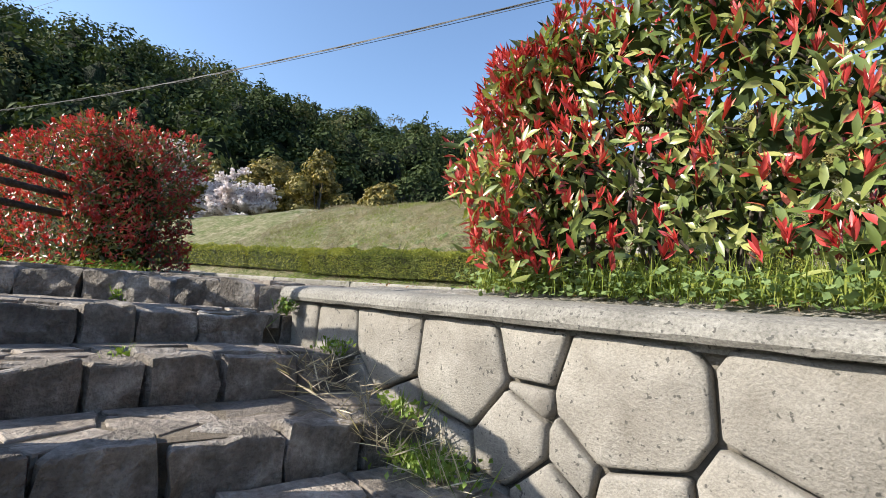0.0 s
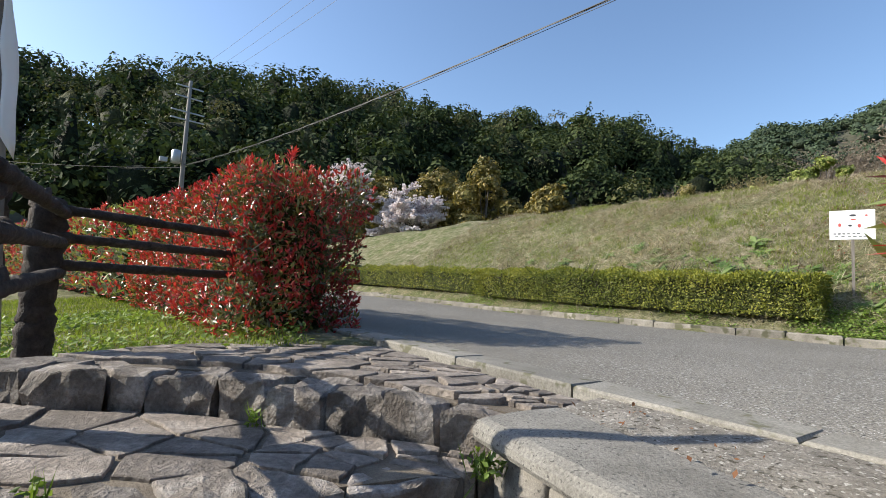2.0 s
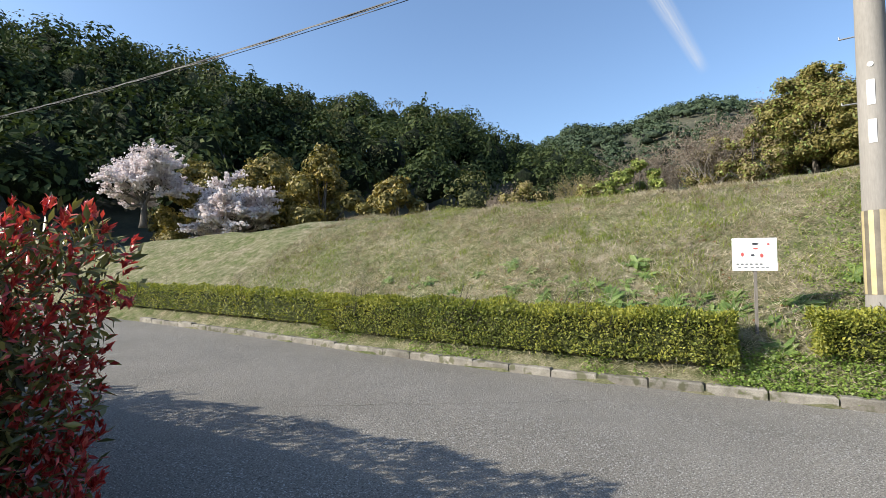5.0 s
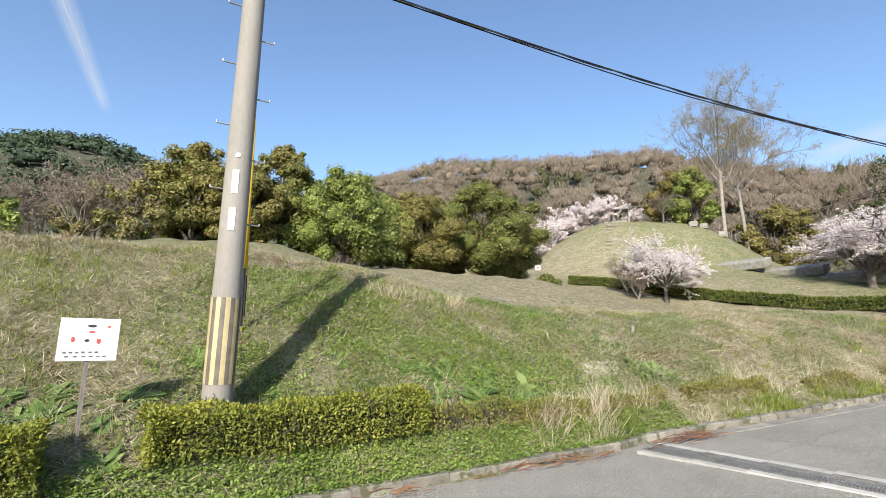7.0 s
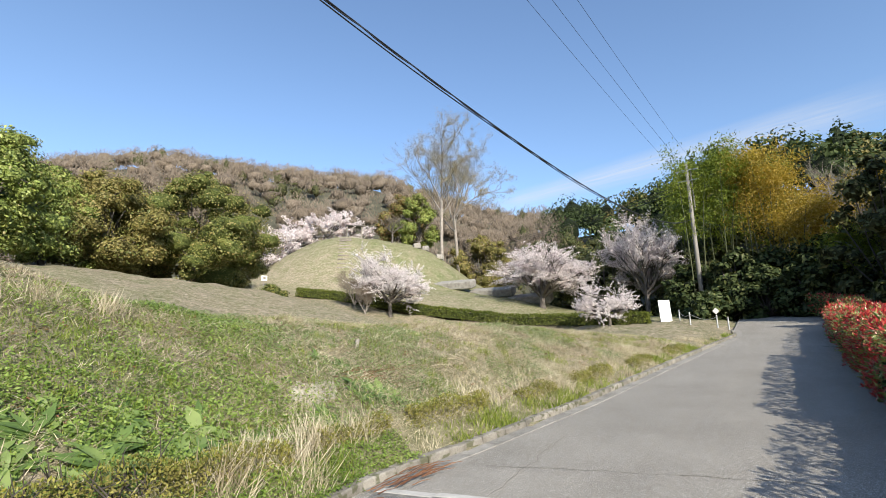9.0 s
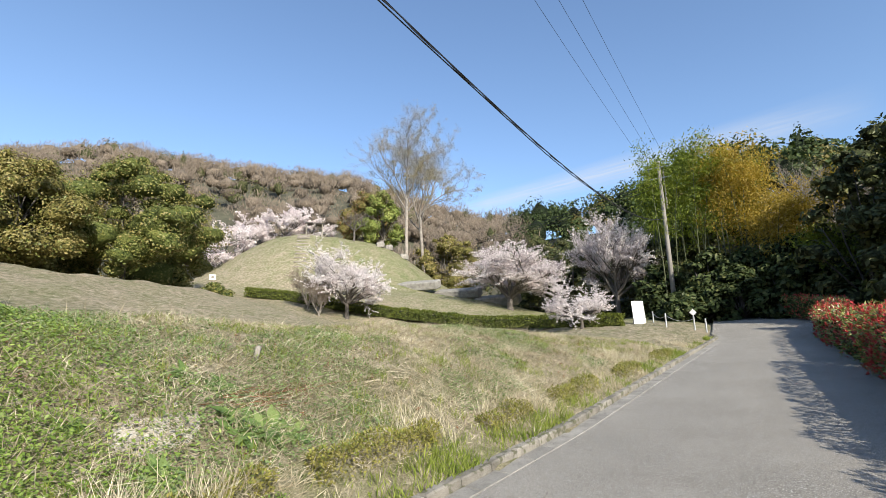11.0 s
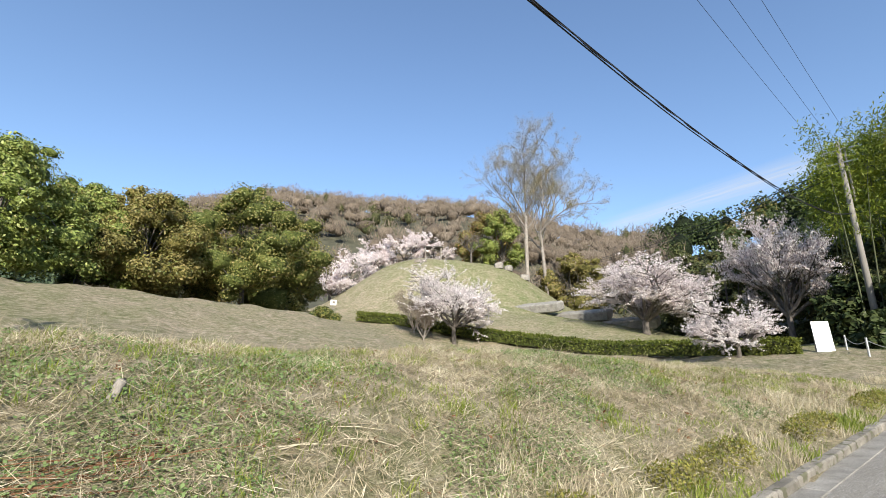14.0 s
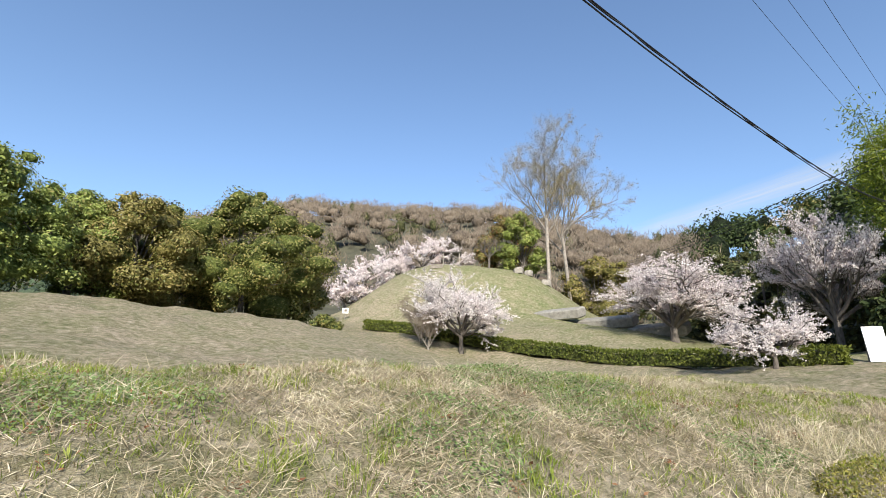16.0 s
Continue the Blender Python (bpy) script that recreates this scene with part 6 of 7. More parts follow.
def on_board(u, v, w, h, mat, name="picture_mark", rounded=False):
    s = Soup()
    if rounded:
        s.add([(u + math.cos(a) * w / 2, -0.0085, v + math.sin(a) * h / 2) for a in (6.283 * k / 10 for k in range(10))], [tuple(range(10))])
    else:
        s.add([(u - w / 2, -0.0085, v - h / 2), (u + w / 2, -0.0085, v - h / 2), (u + w / 2, -0.0085, v + h / 2), (u - w / 2, -0.0085, v + h / 2)], [(0, 1, 2, 3)])
    ob = part(name, s.mesh(name, mat), board)
    ob.matrix_basis = Matrix.Translation((0, 0, SZ)) @ Matrix.Rotation(math.radians(22), 4, "Z")


for u, v, w, h, m, r in [(0.01, 0.135, 0.08, 0.03, M_DARKINK, True), (0.015, 0.075, 0.06, 0.022, M_REDINK, True), (0.155, 0.13, 0.035, 0.022, M_REDINK, True), (-0.135, 0.0, 0.035, 0.055, M_REDINK, True), (-0.02, -0.01, 0.045, 0.03, M_DARKINK, True), (0.08, -0.015, 0.04, 0.055, M_REDINK, True)]:
    on_board(u, v, w, h, m, "picture_mark", r)
for k, u in enumerate((-0.19, -0.14, -0.09, -0.04, 0.02, 0.07)):
    on_board(u, -0.125, 0.03, 0.018, M_GRATE, "faded_letter")
for k, u in enumerate((-0.17, -0.10, -0.03, 0.03, 0.09, 0.14)):
    on_board(u, -0.165, 0.035, 0.014, M_GRATE, "faded_letter")

wb = thing("sign_board", "leaning white notice board beside the lane", "sign", at=(34.3, 11.9, gz(34.3, 11.9)))
tilt = Matrix.Rotation(math.radians(-58), 3, "Z") @ Matrix.Rotation(math.radians(-8), 3, "X")
part("panel", Soup().box((0, 0, 0.75), (0.75, 0.04, 1.5), 0, 0.01, tilt).mesh("panel", M_WHITE), wb)
part("leg", Soup().box((0.25, 0.4, 0.4), (0.05, 0.05, 1.0), 0.5, 0.004).mesh("leg", M_OLDWOOD), wb)
for k in range(5):
    s = Soup().box(tuple(tilt @ Vector((0, -0.024, 0.75 + 0.5 - 0.22 * k)) + Vector((0, 0, 0))), (0.45 - 0.08 * (k % 2), 0.004, 0.05), 0, 0, tilt)
    part("letter_bar", s.mesh("letter_bar", M_GRATE), wb)
barrier = thing("rope_barrier", "grey posts with a slack rope closing a side path", "barrier")
posts = [(31.0, 9.9), (31.1, 8.5), (31.2, 7.95), (35.2, 11.2)]
for x, y in posts:
    part("post", Soup().tube([(x, y, gz(x, y) - 0.2), (x, y, gz(x, y) + 0.75)], [0.05, 0.045], 10).mesh("post", M_METAL), barrier)
for a, b in ((posts[3], posts[0]), (posts[0], posts[1])):
    part("rope", Soup().tube(span((a[0], a[1], gz(*a) + 0.65), (b[0], b[1], gz(*b) + 0.62), 0.22, 10), 0.014, 5).mesh("rope", M_METAL), barrier)
dia = thing("diamond_sign", "small grey diamond-shaped sign on a post", "sign", at=(31.1, 8.5, gz(31.1, 8.5) + 0.72))
part("plate", Soup().box((-0.02, 0, 0.25), (0.28, 0.02, 0.28), 0, 0.004, Matrix.Rotation(math.radians(-62), 3, "Z") @ Matrix.Rotation(math.radians(45), 3, "Y")).mesh("plate", M_GRATE), dia)
fs = thing("small_sign", "small white sign at the edge of the meadow", "sign", at=(30.2, 51.5, gz(30.2, 51.5)))
part("plate", Soup().box((0, 0, 0.9), (0.6, 0.04, 0.55), math.radians(-30), 0.01).mesh("plate", M_WHITE), fs)
part("post", Soup().tube([(0, 0.05, -0.2), (0, 0.05, 0.9)], 0.03, 6).mesh("post", M_OLDWOOD), fs)
part("mark", Soup().box((0.015, -0.026, 0.92), (0.3, 0.01, 0.28), math.radians(-30)).mesh("mark", M_OLDWOOD), fs)

# ---- hill furniture ----
for i, (x, y, w) in enumerate([(43.2, 35.6, 5.2), (45.2, 31.5, 4.8), (46.2, 27.5, 4.6)]):
    slab = thing("stone_slab", "low grey concrete apron at the foot of the hill", "slab", "concrete aprons")
    z = gz(x, y)
    part("slab", Soup().box((x, y, z + 0.25), (1.8, w, 0.9), math.radians(12), 0.12, Matrix.Rotation(math.radians(12), 3, "Z") @ Matrix.Rotation(math.radians(-16), 3, "Y")).mesh("slab", M_CONCRETE), slab)
hs = thing("hill_steps", "pale log-edged steps climbing the grassy hill", "steps")
for k in range(11):
    f = k / 10
    x, y = 36.3 + 5.2 * f, 45.6 + 5.4 * f
    part("step", Soup().box((x, y, gz(x, y) - 0.02), (0.14, 1.5, 0.14), math.radians(42), 0.03).mesh("step", M_PALEBARK), hs)
ar = thing("shelter", "small dark-roofed rest shelter on the hilltop", "shelter", at=(47.6, 55.8, gz(47.6, 55.8)))
part("roof", Soup().box((0, 0, 1.95), (2.6, 2.0, 0.16), math.radians(-40), 0.05).mesh("roof", M_ROOF), ar)
for sx in (-1, 1):
    for sy in (-1, 1):
        q = Matrix.Rotation(math.radians(-40), 3, "Z") @ Vector((1.05 * sx, 0.75 * sy, 0))
        part("post", Soup().box((q.x, q.y, 0.9), (0.14, 0.14, 2.1), math.radians(-40), 0.01).mesh("post", M_OLDWOOD), ar)
part("bench", Soup().box((0, 0, 0.2), (1.6, 0.5, 0.5), math.radians(-40), 0.03).mesh("bench", M_OLDWOOD), ar)
for i, (x, y) in enumerate([(48.6, 44.8), (49.6, 44.2), (51.2, 42.9)]):
    r = np.random.default_rng(300 + i)
    out = [(math.cos(a) * (0.55 + 0.15 * r.random()), math.sin(a) * (0.4 + 0.12 * r.random())) for a in (6.283 * k / 8 for k in range(8))]
    ob = part("boulder", stone_mesh("boulder", out, -0.2, 0.5, 0.14, r, M_WALLSTONE, 0.1))
    ob.location = (x, y, gz(x, y))
    tagged(ob, "pale boulder on the brow of the hill", "boulder", "boulders")

# ---- log fence along the steps ----
fence = thing("log_fence", "dark brown imitation-log fence beside the stone steps", "fence")


def log_tube(a, b, r, seed, sides=10):
    rg = np.random.default_rng(seed)
    a, b = Vector(a), Vector(b)
    n = max(9, int((b - a).length / 0.035))
    pts = [a.lerp(b, i / n) + Vector(rg.normal(0, r * 0.05, 3)) for i in range(n + 1)]
    s = Soup().tube([a.lerp(b, 0.004 * -1)] + pts + [a.lerp(b, 1.004)], [r * 0.75] + [r * (0.94 + 0.12 * rg.random()) for _ in pts] + [r * 0.75], sides)
    # bark ridges winding round the log
    for i, v in enumerate(s.v):
        ring, k = divmod(i, sides)
        t = min(max((ring - 1) / n, 0), 1)
        axis = a.lerp(b, t)
        w = 1 + 0.13 * math.sin(3 * 6.283 * k / sides + ring * 0.55 + seed) * math.sin(ring * 0.9 + k * 0.4)
        s.v[i] = tuple(axis + (Vector(v) - axis) * w)
    return s


FP = [((-3.32, 0.0), 1.22, 2.30, 0.095), ((-4.35, -0.10), 1.2, 2.42, 0.085), ((-5.42, -0.05), 1.35, 2.52, 0.10), ((-2.2, 0.03), 0.8, 2.0, 0.08), ((-0.85, -1.1), 0.3, 1.6, 0.09)]
for i, ((x, y), z0, z1, r) in enumerate(FP):
    part("post", log_tube((x, y, z0), (x, y, z1), r, 400 + i, 14).mesh("post", M_LOG, smooth=True), fence)
for k, dz in enumerate((0.0, -0.20, -0.40)):
    part("rail", log_tube((-3.30, 0.16, 2.36 + dz), (-5.5, 0.04, 2.43 + dz), 0.036, 410 + k, 12).mesh("rail", M_LOG, smooth=True), fence)
    part("rail", log_tube((-3.62, 0.12, 2.355 + dz * 0.85), (-2.15, 0.165, 1.95 + dz * 0.85), 0.043, 420 + k, 12).mesh("rail", M_LOG, smooth=True), fence)
    part("rail", log_tube((-2.2, 0.14, 1.95 + dz * 0.85), (-0.9, -1.0, 1.45 + dz * 0.85), 0.046, 430 + k, 12).mesh("rail", M_LOG, smooth=True), fence)
    part("rail", log_tube((-5.36, -0.02, 2.45 + dz * 0.93), (-6.25, 1.22, 2.45 + dz * 0.93), 0.034, 440 + k).mesh("rail", M_LOG, smooth=True), fence)
stake = thing("wooden_stake", "weathered wooden stake wrapped with white plastic sheet", "stake", at=(-4.12, 0.05, 1.3))
stake.rotation_euler = (0.075, -0.02, 0.0)
part("stake", Soup().box((0, 0, 1.0), (0.055, 0.075, 2.15), 0.2, 0.006).mesh("stake", M_OLDWOOD), stake)
rg = np.random.default_rng(9)
sv, sf = [], []
for i in range(12):
    f = i / 11
    for j in range(4):
        sv.append((0.03 + 0.004 * math.sin(i * 1.7), 0.02 + j * 0.022 * (0.4 + f * (1.2 - 0.9 * f * f)) + 0.005 * math.sin(i + j), 2.06 - 0.72 * f - 0.04 * j * f))
for i in range(11):
    for j in range(3):
        a = i * 4 + j
        sf.append((a, a + 1, a + 5, a + 4))
wrap = part("plastic_sheet", mesh_of("plastic_sheet", sv, sf, M_PLASTIC, smooth=True), stake, "torn white plastic sheet")
sol = wrap.modifiers.new("thickness", "SOLIDIFY")
sol.thickness = 0.003

# ---- grass and weeds ----


def scatter(rng, n, x0, x1, v0, v1, power=1.0):
    x = x0 + (x1 - x0) * rng.random(n)
    v = v0 + (v1 - v0) * rng.random(n) ** power
    y = kerb_y(x) + v
    return x, y, v


def patch_noise(x, y, s=1.0, k=0.0):
    return 0.5 + 0.5 * (0.6 * wave(x, y, 0.9 * s, k) + 0.4 * wave(x, y, 2.7 * s, k + 1.7))


def blades(name, label, x, y, mat, length, width, lie, seed, z=None, combed=False):
    rng = np.random.default_rng(seed)
    z = land(x, y) if z is None else z
    n = len(x)
    d = rng.normal(size=(n, 3))
    d[:, 2] = np.abs(d[:, 2]) * (1 - lie) + (1 - lie) * 1.1 + 0.12
    d[:, :2] *= 0.35 + lie
    if combed:
        # matted straw lies in swathes
        a = 3.6 * wave(x, y, 3.1, 0.5) + 3.0 * wave(x, y, 8.3, 1.9) + 0.6
        d[:, 0] = np.cos(a) + rng.normal(0, 1.5, n)
        d[:, 1] = np.sin(a) + rng.normal(0, 1.5, n)
        d[:, 2] += np.abs(rng.normal(0, 0.35, n))
        z = z + 0.05 * rng.random(n) * sstep(0.45, 0.75, patch_noise(x, y))
    L = length * (0.5 + 0.9 * rng.random(n))
    nr = random_dirs(rng, n) + np.array([0, 0, 1.2])
    v, f = leaf_arrays(np.stack([x, y, z - 0.005], 1), unit(d), nr, L, width * (0.6 + 0.8 * rng.random(n)), 0.3)
    ob = part(name, mesh_of(name, v, f, mat))
    return tagged(ob, label, "grass", kind="stuff")


rng = np.random.default_rng(77)
x, y, v = scatter(rng, 200000, -16, 20, 0.25, 6.6)
keep = rng.random(len(x)) < (0.30 + 0.7 * sstep(0.35, 0.6, patch_noise(x, y))) * np.clip(1.25 - np.abs(x - 3) / 30, 0.3, 1)
blades("dry_grass", "mown dry straw lying over the bank", x[keep], y[keep], L_STRAW, 0.14, 0.0065, 0.82, 501, None, True)
x, y, v = scatter(rng, 30000, 2.5, 17, 0.7, 5.2)
keep = rng.random(len(x)) < 0.2 + 0.8 * sstep(0.45, 0.65, patch_noise(x, y, 1.3, 5.2))
blades("long_straw", "long pale straw lying loose over the bank", x[keep], y[keep], L_STRAW, 0.30, 0.0045, 0.85, 509, land(x[keep], y[keep]) + 0.03)
x, y, v = scatter(rng, 170000, -17, 18, 0.7, 6.8)
keep = rng.random(len(x)) < (0.25 + 0.75 * sstep(0.42, 0.6, patch_noise(x, y, 1.7, 3.1))) * np.interp(x, [-13, 2, 6, 18], [1, 0.9, 0.5, 0.35])
blades("thatch", "dead brown thatch matted between the grass", x[keep], y[keep], L_THATCH, 0.15, 0.008, 0.72, 508, None, True)
x, y, v = scatter(rng, 130000, -17, 20, 0.15, 7.0)
keep = rng.random(len(x)) < np.clip(1.1 - 1.3 * sstep(0.3, 0.55, patch_noise(x, y)), 0.10, 1) * np.where(x < 4, 1.0, 0.75) * np.where((x < -4.5) & (v < 0.9), 0.15, 1.0)
blades("fresh_grass", "short fresh spring grass on the bank", x[keep], y[keep], L_GRASS, 0.09, 0.010, 0.3, 502)
x, y, v = scatter(rng, 34000, 1.0, 27, 0.16, 1.5, 1.5)
keep = rng.random(len(x)) < 0.9 * sstep(0.55, 0.85, patch_noise(x, y, 2.2, 0.3))
x, y = x[keep], y[keep]
blades("tall_dry_grass", "standing dry grass tufts behind the kerb", x, y, L_STRAW, 0.22, 0.006, 0.25, 503)
x, y, v = scatter(rng, 22000, 2.0, 27, 0.10, 0.5)
keep = rng.random(len(x)) < 0.7 * sstep(0.42, 0.75, patch_noise(x, y, 2.0, 1.1))
x, y = x[keep], y[keep]
blades("kerb_grass", "fresh green grass growing over the kerb", x, y, L_GRASS, 0.16, 0.012, 0.3, 504)
x = -14 + 9.2 * rng.random(36000)
y = -3.2 + 5.2 * rng.random(36000)
keep = (y < np.interp(x, [-14, -9, -6.2, -5.4], [0.0, 0.9, 1.6, 1.75])) & (~((x > -5.3) & (y > -0.4)))
blades("lawn_grass", "bright short lawn beside the steps", x[keep], y[keep], L_GRASS, 0.06, 0.010, 0.3, 505)


def leaf_patch(name, label, x, y, mat, size, seed, z=None, high=0.10, aspect=0.75):
    rng = np.random.default_rng(seed)
    z = land(x, y) if z is None else z
    n = len(x)
    p = np.stack([x, y, z + high * rng.random(n)], 1)
    nr = unit(rng.normal(size=(n, 3)) * 0.45 + np.array([0, -0.25, 1.0]))
    ax = unit(np.cross(nr, random_dirs(rng, n)))
    s = size * (0.5 + 0.9 * rng.random(n))
    v, f = leaf_arrays(p, ax, nr, s, s * aspect, 0.1)
    ob = part(name, mesh_of(name, v, f, mat))
    return tagged(ob, label, "weeds", kind="stuff")


x, y, v = scatter(rng, 46000, -13, 4.2, -0.03, 0.62, 0.9)
keep = rng.random(len(x)) < np.interp(x, [-13, -4.9, -4.5, 1.5, 4.2], [0.45, 0.45, 1.0, 1.0, 0.7]) * np.where(x < -4.6, sstep(0.42, 0.6, patch_noise(x, y, 2.6, 4.0)), 1.0) * sstep(0.0, 0.12, v + 0.20 * (patch_noise(x, y, 3.0, 0.2) - 0.35))
x, y = x[keep], y[keep]
leaf_patch("ground_ivy", "low leafy weeds spilling over the kerb", x, y, L_WEED, 0.034, 511, None, 0.12)
x, y, v = scatter(rng, 90000, -4.5, 4.6, 0.8, 5.0)
keep = rng.random(len(x)) < (0.25 + 0.75 * sstep(0.25, 0.5, patch_noise(x, y, 0.8, 0.6))) * sstep(4.6, 2.6, x) * sstep(-4.6, -2.4, x)
leaf_patch("weed_carpet", "carpet of green leafy weeds on the bank", x[keep], y[keep], L_WEED, 0.046, 512, None, 0.12, 0.5)
x, y, v = scatter(rng, 90000, 1.5, 14.0, 0.9, 5.6)
keep = rng.random(len(x)) < sstep(0.46, 0.62, np.maximum(patch_noise(x, y, 1.0, 2.6), 0.9 * np.exp(-((x - 4.2) / 1.6) ** 2 - ((v - 3.4) / 1.0) ** 2)))
leaf_patch("clover", "greyish-green clover patches among the straw", x[keep], y[keep], L_CLOVER, 0.032, 513, None, 0.12)
x, y, v = scatter(rng, 900, -12, 20, 0.6, 6.5)
leaf_patch("dead_leaves", "scattered rust-brown dead leaves", x, y, L_RUST, 0.06, 514, None, 0.05, 0.5)


L_DOCK = leafy("dock_leaf", [(0.1, (0.055, 0.10, 0.025)), (0.5, (0.125, 0.19, 0.05)), (0.95, (0.24, 0.30, 0.10))], 0.45, 0.25, 3.0, 0.4)


def dock(seed, n, size, mat):
    """A rosette of long broad leaves."""
    rng = np.random.default_rng(seed)
    a = 6.283 * rng.random(n)
    up = 0.25 + 0.6 * rng.random(n)
    ax = unit(np.stack([np.cos(a), np.sin(a), up], 1))
    nr = unit(np.stack([-np.cos(a) * up, -np.sin(a) * up, np.ones(n)], 1) + rng.normal(size=(n, 3)) * 0.15)
    v, f = long_leaf_arrays(rng.normal(size=(n, 3)) * np.array([0.03, 0.03, 0.0]), ax, nr, size * (0.6 + 0.6 * rng.random(n)), size * 0.29 * (0.8 + 0.5 * rng.random(n)), 0.35)
    return mesh_of("rosette", v, f, mat)


docks = [dock(520 + i, 16 + 4 * i, 0.15 + 0.022 * i, L_DOCK) for i in range(4)]
xs, ys, _ = scatter(np.random.default_rng(88), 46, -11.5, 4.8, 0.95, 2.6)
spots = list(zip(xs, ys)) + [(4.42, 10.72), (4.67, 10.52), (4.95, 10.5), (4.5, 10.45), (4.8, 10.38), (4.3, 10.5), (0.4, 10.3), (0.6, 10.2), (1.6, 10.5), (1.5, 10.3), (0.2, 10.6), (1.0, 10.7), (1.2, 10.0), (0.5, 9.9), (-0.2, 10.0), (-0.45, 10.6), (0.0, 10.3), (0.8, 10.45), (1.3, 10.2), (0.3, 9.75), (0.9, 9.9), (-7.45, 9.6), (-7.1, 9.5), (-6.83, 9.6), (-6.5, 9.45), (-6.2, 9.6), (-6.0, 9.4), (-5.8, 9.7), (-5.5, 9.5), (-5.2, 9.6), (-5.0, 9.4), (-4.8, 9.7), (-4.75, 9.4), (-7.0, 9.25), (-6.6, 9.2), (-6.1, 9.25), (-5.6, 9.25), (-5.2, 9.3), (-4.9, 9.15), (-7.8, 9.4), (-8.2, 9.3), (-7.5, 9.1), (-8.4, 9.0), (-4.25, 8.65), (-4.15, 8.85), (-4.4, 8.5), (-4.05, 8.6)]
rng = np.random.default_rng(89)
for i, (x, y) in enumerate(spots):
    ob = part("dock_plant", docks[i % 4])
    k = (0.75 + 0.6 * rng.random()) * (1.5 if -0.6 < x < 5.2 and i >= 46 else 1.0)
    ob.matrix_basis = Matrix.Translation((x, y, gz(x, y) - 0.01)) @ Matrix.Rotation(radians(34), 4, "X") @ Matrix.Rotation(6.283 * rng.random(), 4, "Z") @ Matrix.Scale(k, 4)
    tagged(ob, "broad-leaved green dock plant on the bank", "weed", "dock plants")

# broad weeds in the lawn beside the steps
rg = np.random.default_rng(97)
x, y = -9.5 + 4.6 * rg.random(14000), -1.6 + 3.4 * rg.random(14000)
keep = (y < np.interp(x, [-9.5, -6.2, -5.0], [0.9, 1.75, 2.0])) & (~((x > -5.35) & (y > -0.4))) & (rg.random(14000) < 0.15 + 0.85 * sstep(0.4, 0.65, patch_noise(x, y, 2.4, 0.9)))
leaf_patch("lawn_weeds", "fresh broad-leaved weeds in the lawn", x[keep], y[keep], L_WEED, 0.05, 515, None, 0.10, 0.6)

# tufts of fresh grass and dead brown weeds over the bank
rng = np.random.default_rng(96)
cx, cy, _ = scatter(rng, 420, -11, 19, 0.9, 6.3)
k = np.repeat(np.arange(420), 46)
spread = (0.05 + 0.13 * rng.random(420) ** 2)[k]
x, y = cx[k] + rng.normal(0, 1, len(k)) * spread * 1.3, cy[k] + rng.normal(0, 1, len(k)) * spread
blades("grass_tufts", "bright tufts of fresh grass among the straw", x, y, L_GRASS, 0.12, 0.009, 0.25, 506)
cx, cy, _ = scatter(rng, 260, -11, 19, 0.9, 6.3)
k = np.repeat(np.arange(260), 16)
x, y = cx[k] + rng.normal(0, 0.05, len(k)), cy[k] + rng.normal(0, 0.04, len(k))
leaf_patch("dead_weeds", "small dark brown withered weeds in the straw", x, y, L_RUST, 0.045, 507, None, 0.09, 0.4)

# bed under the tall photinia
rng = np.random.default_rng(90)
n = 5200
x = -1.75 + 3.1 * rng.random(n)
y = 1.60 - 0.1 * x + 0.30 + 0.75 * rng.random(n) ** 1.1
keep = rng.random(n) < sstep(-2.0, -1.2, x)
leaf_patch("bed_weeds", "small green weeds under the photinia", x[keep], y[keep], L_CLOVER, 0.035, 531, np.full(keep.sum(), 1.56), 0.12)
n = 2600
x = -1.7 + 3.0 * rng.random(n)
y = 1.60 - 0.1 * x + 0.36 + 0.6 * rng.random(n)
blades("bed_grass", "grass tufts under the photinia", x, y, L_GRASS, 0.17, 0.008, 0.15, 532, np.full(n, 1.555))
n = 110
x = -2.9 + 4.2 * rng.random(n)
y = 1.60 - 0.1 * x + 0.22 + 0.5 * rng.random(n)
leaf_patch("dead_leaves", "fallen brown leaves on the planting bed", x, y, L_RUST, 0.026, 533, np.full(n, 1.55), 0.03, 0.5)

# weeds in the corner of steps and wall
for i, (x0, y0, z0, k, s) in enumerate([(-1.60, 1.6, 0.98, 70, 0.16), (-1.35, 1.57, 0.80, 330, 0.22), (-2.25, 1.72, 1.16, 60, 0.12), (-2.88, 1.78, 1.34, 70, 0.09), (-1.05, 1.55, 0.6, 300, 0.22), (-2.55, 0.75, 1.10, 22, 0.06), (-3.3, 0.35, 1.30, 26, 0.06), (-3.9, 1.1, 1.33, 22, 0.05), (-4.7, 0.5, 1.33, 26, 0.06)]):
    r = np.random.default_rng(540 + i)
    x, y = x0 + r.normal(0, s * 0.5, k), y0 + r.normal(0, s * 0.3, k)
    a = leaf_arrays(np.stack([x, y, np.full(k, z0) + 0.07 * r.random(k)], 1), random_dirs(r, k), unit(r.normal(size=(k, 3)) + np.array([0, 0, 1.0])), 0.034, 0.022)
    m = k // 3
    b = leaf_arrays(np.stack([x[:m], y[:m], np.full(m, z0 - 0.02)], 1), unit(r.normal(size=(m, 3)) * 0.4 + np.array([0, 0, 1.0])), random_dirs(r, m), 0.14, 0.007)
    ob = part("weed_tuft", mesh_of("weed_tuft", *join_arrays(a, b), L_WEED))
    tagged(ob, "tuft of green weeds in the step joints", "weed", kind="stuff")
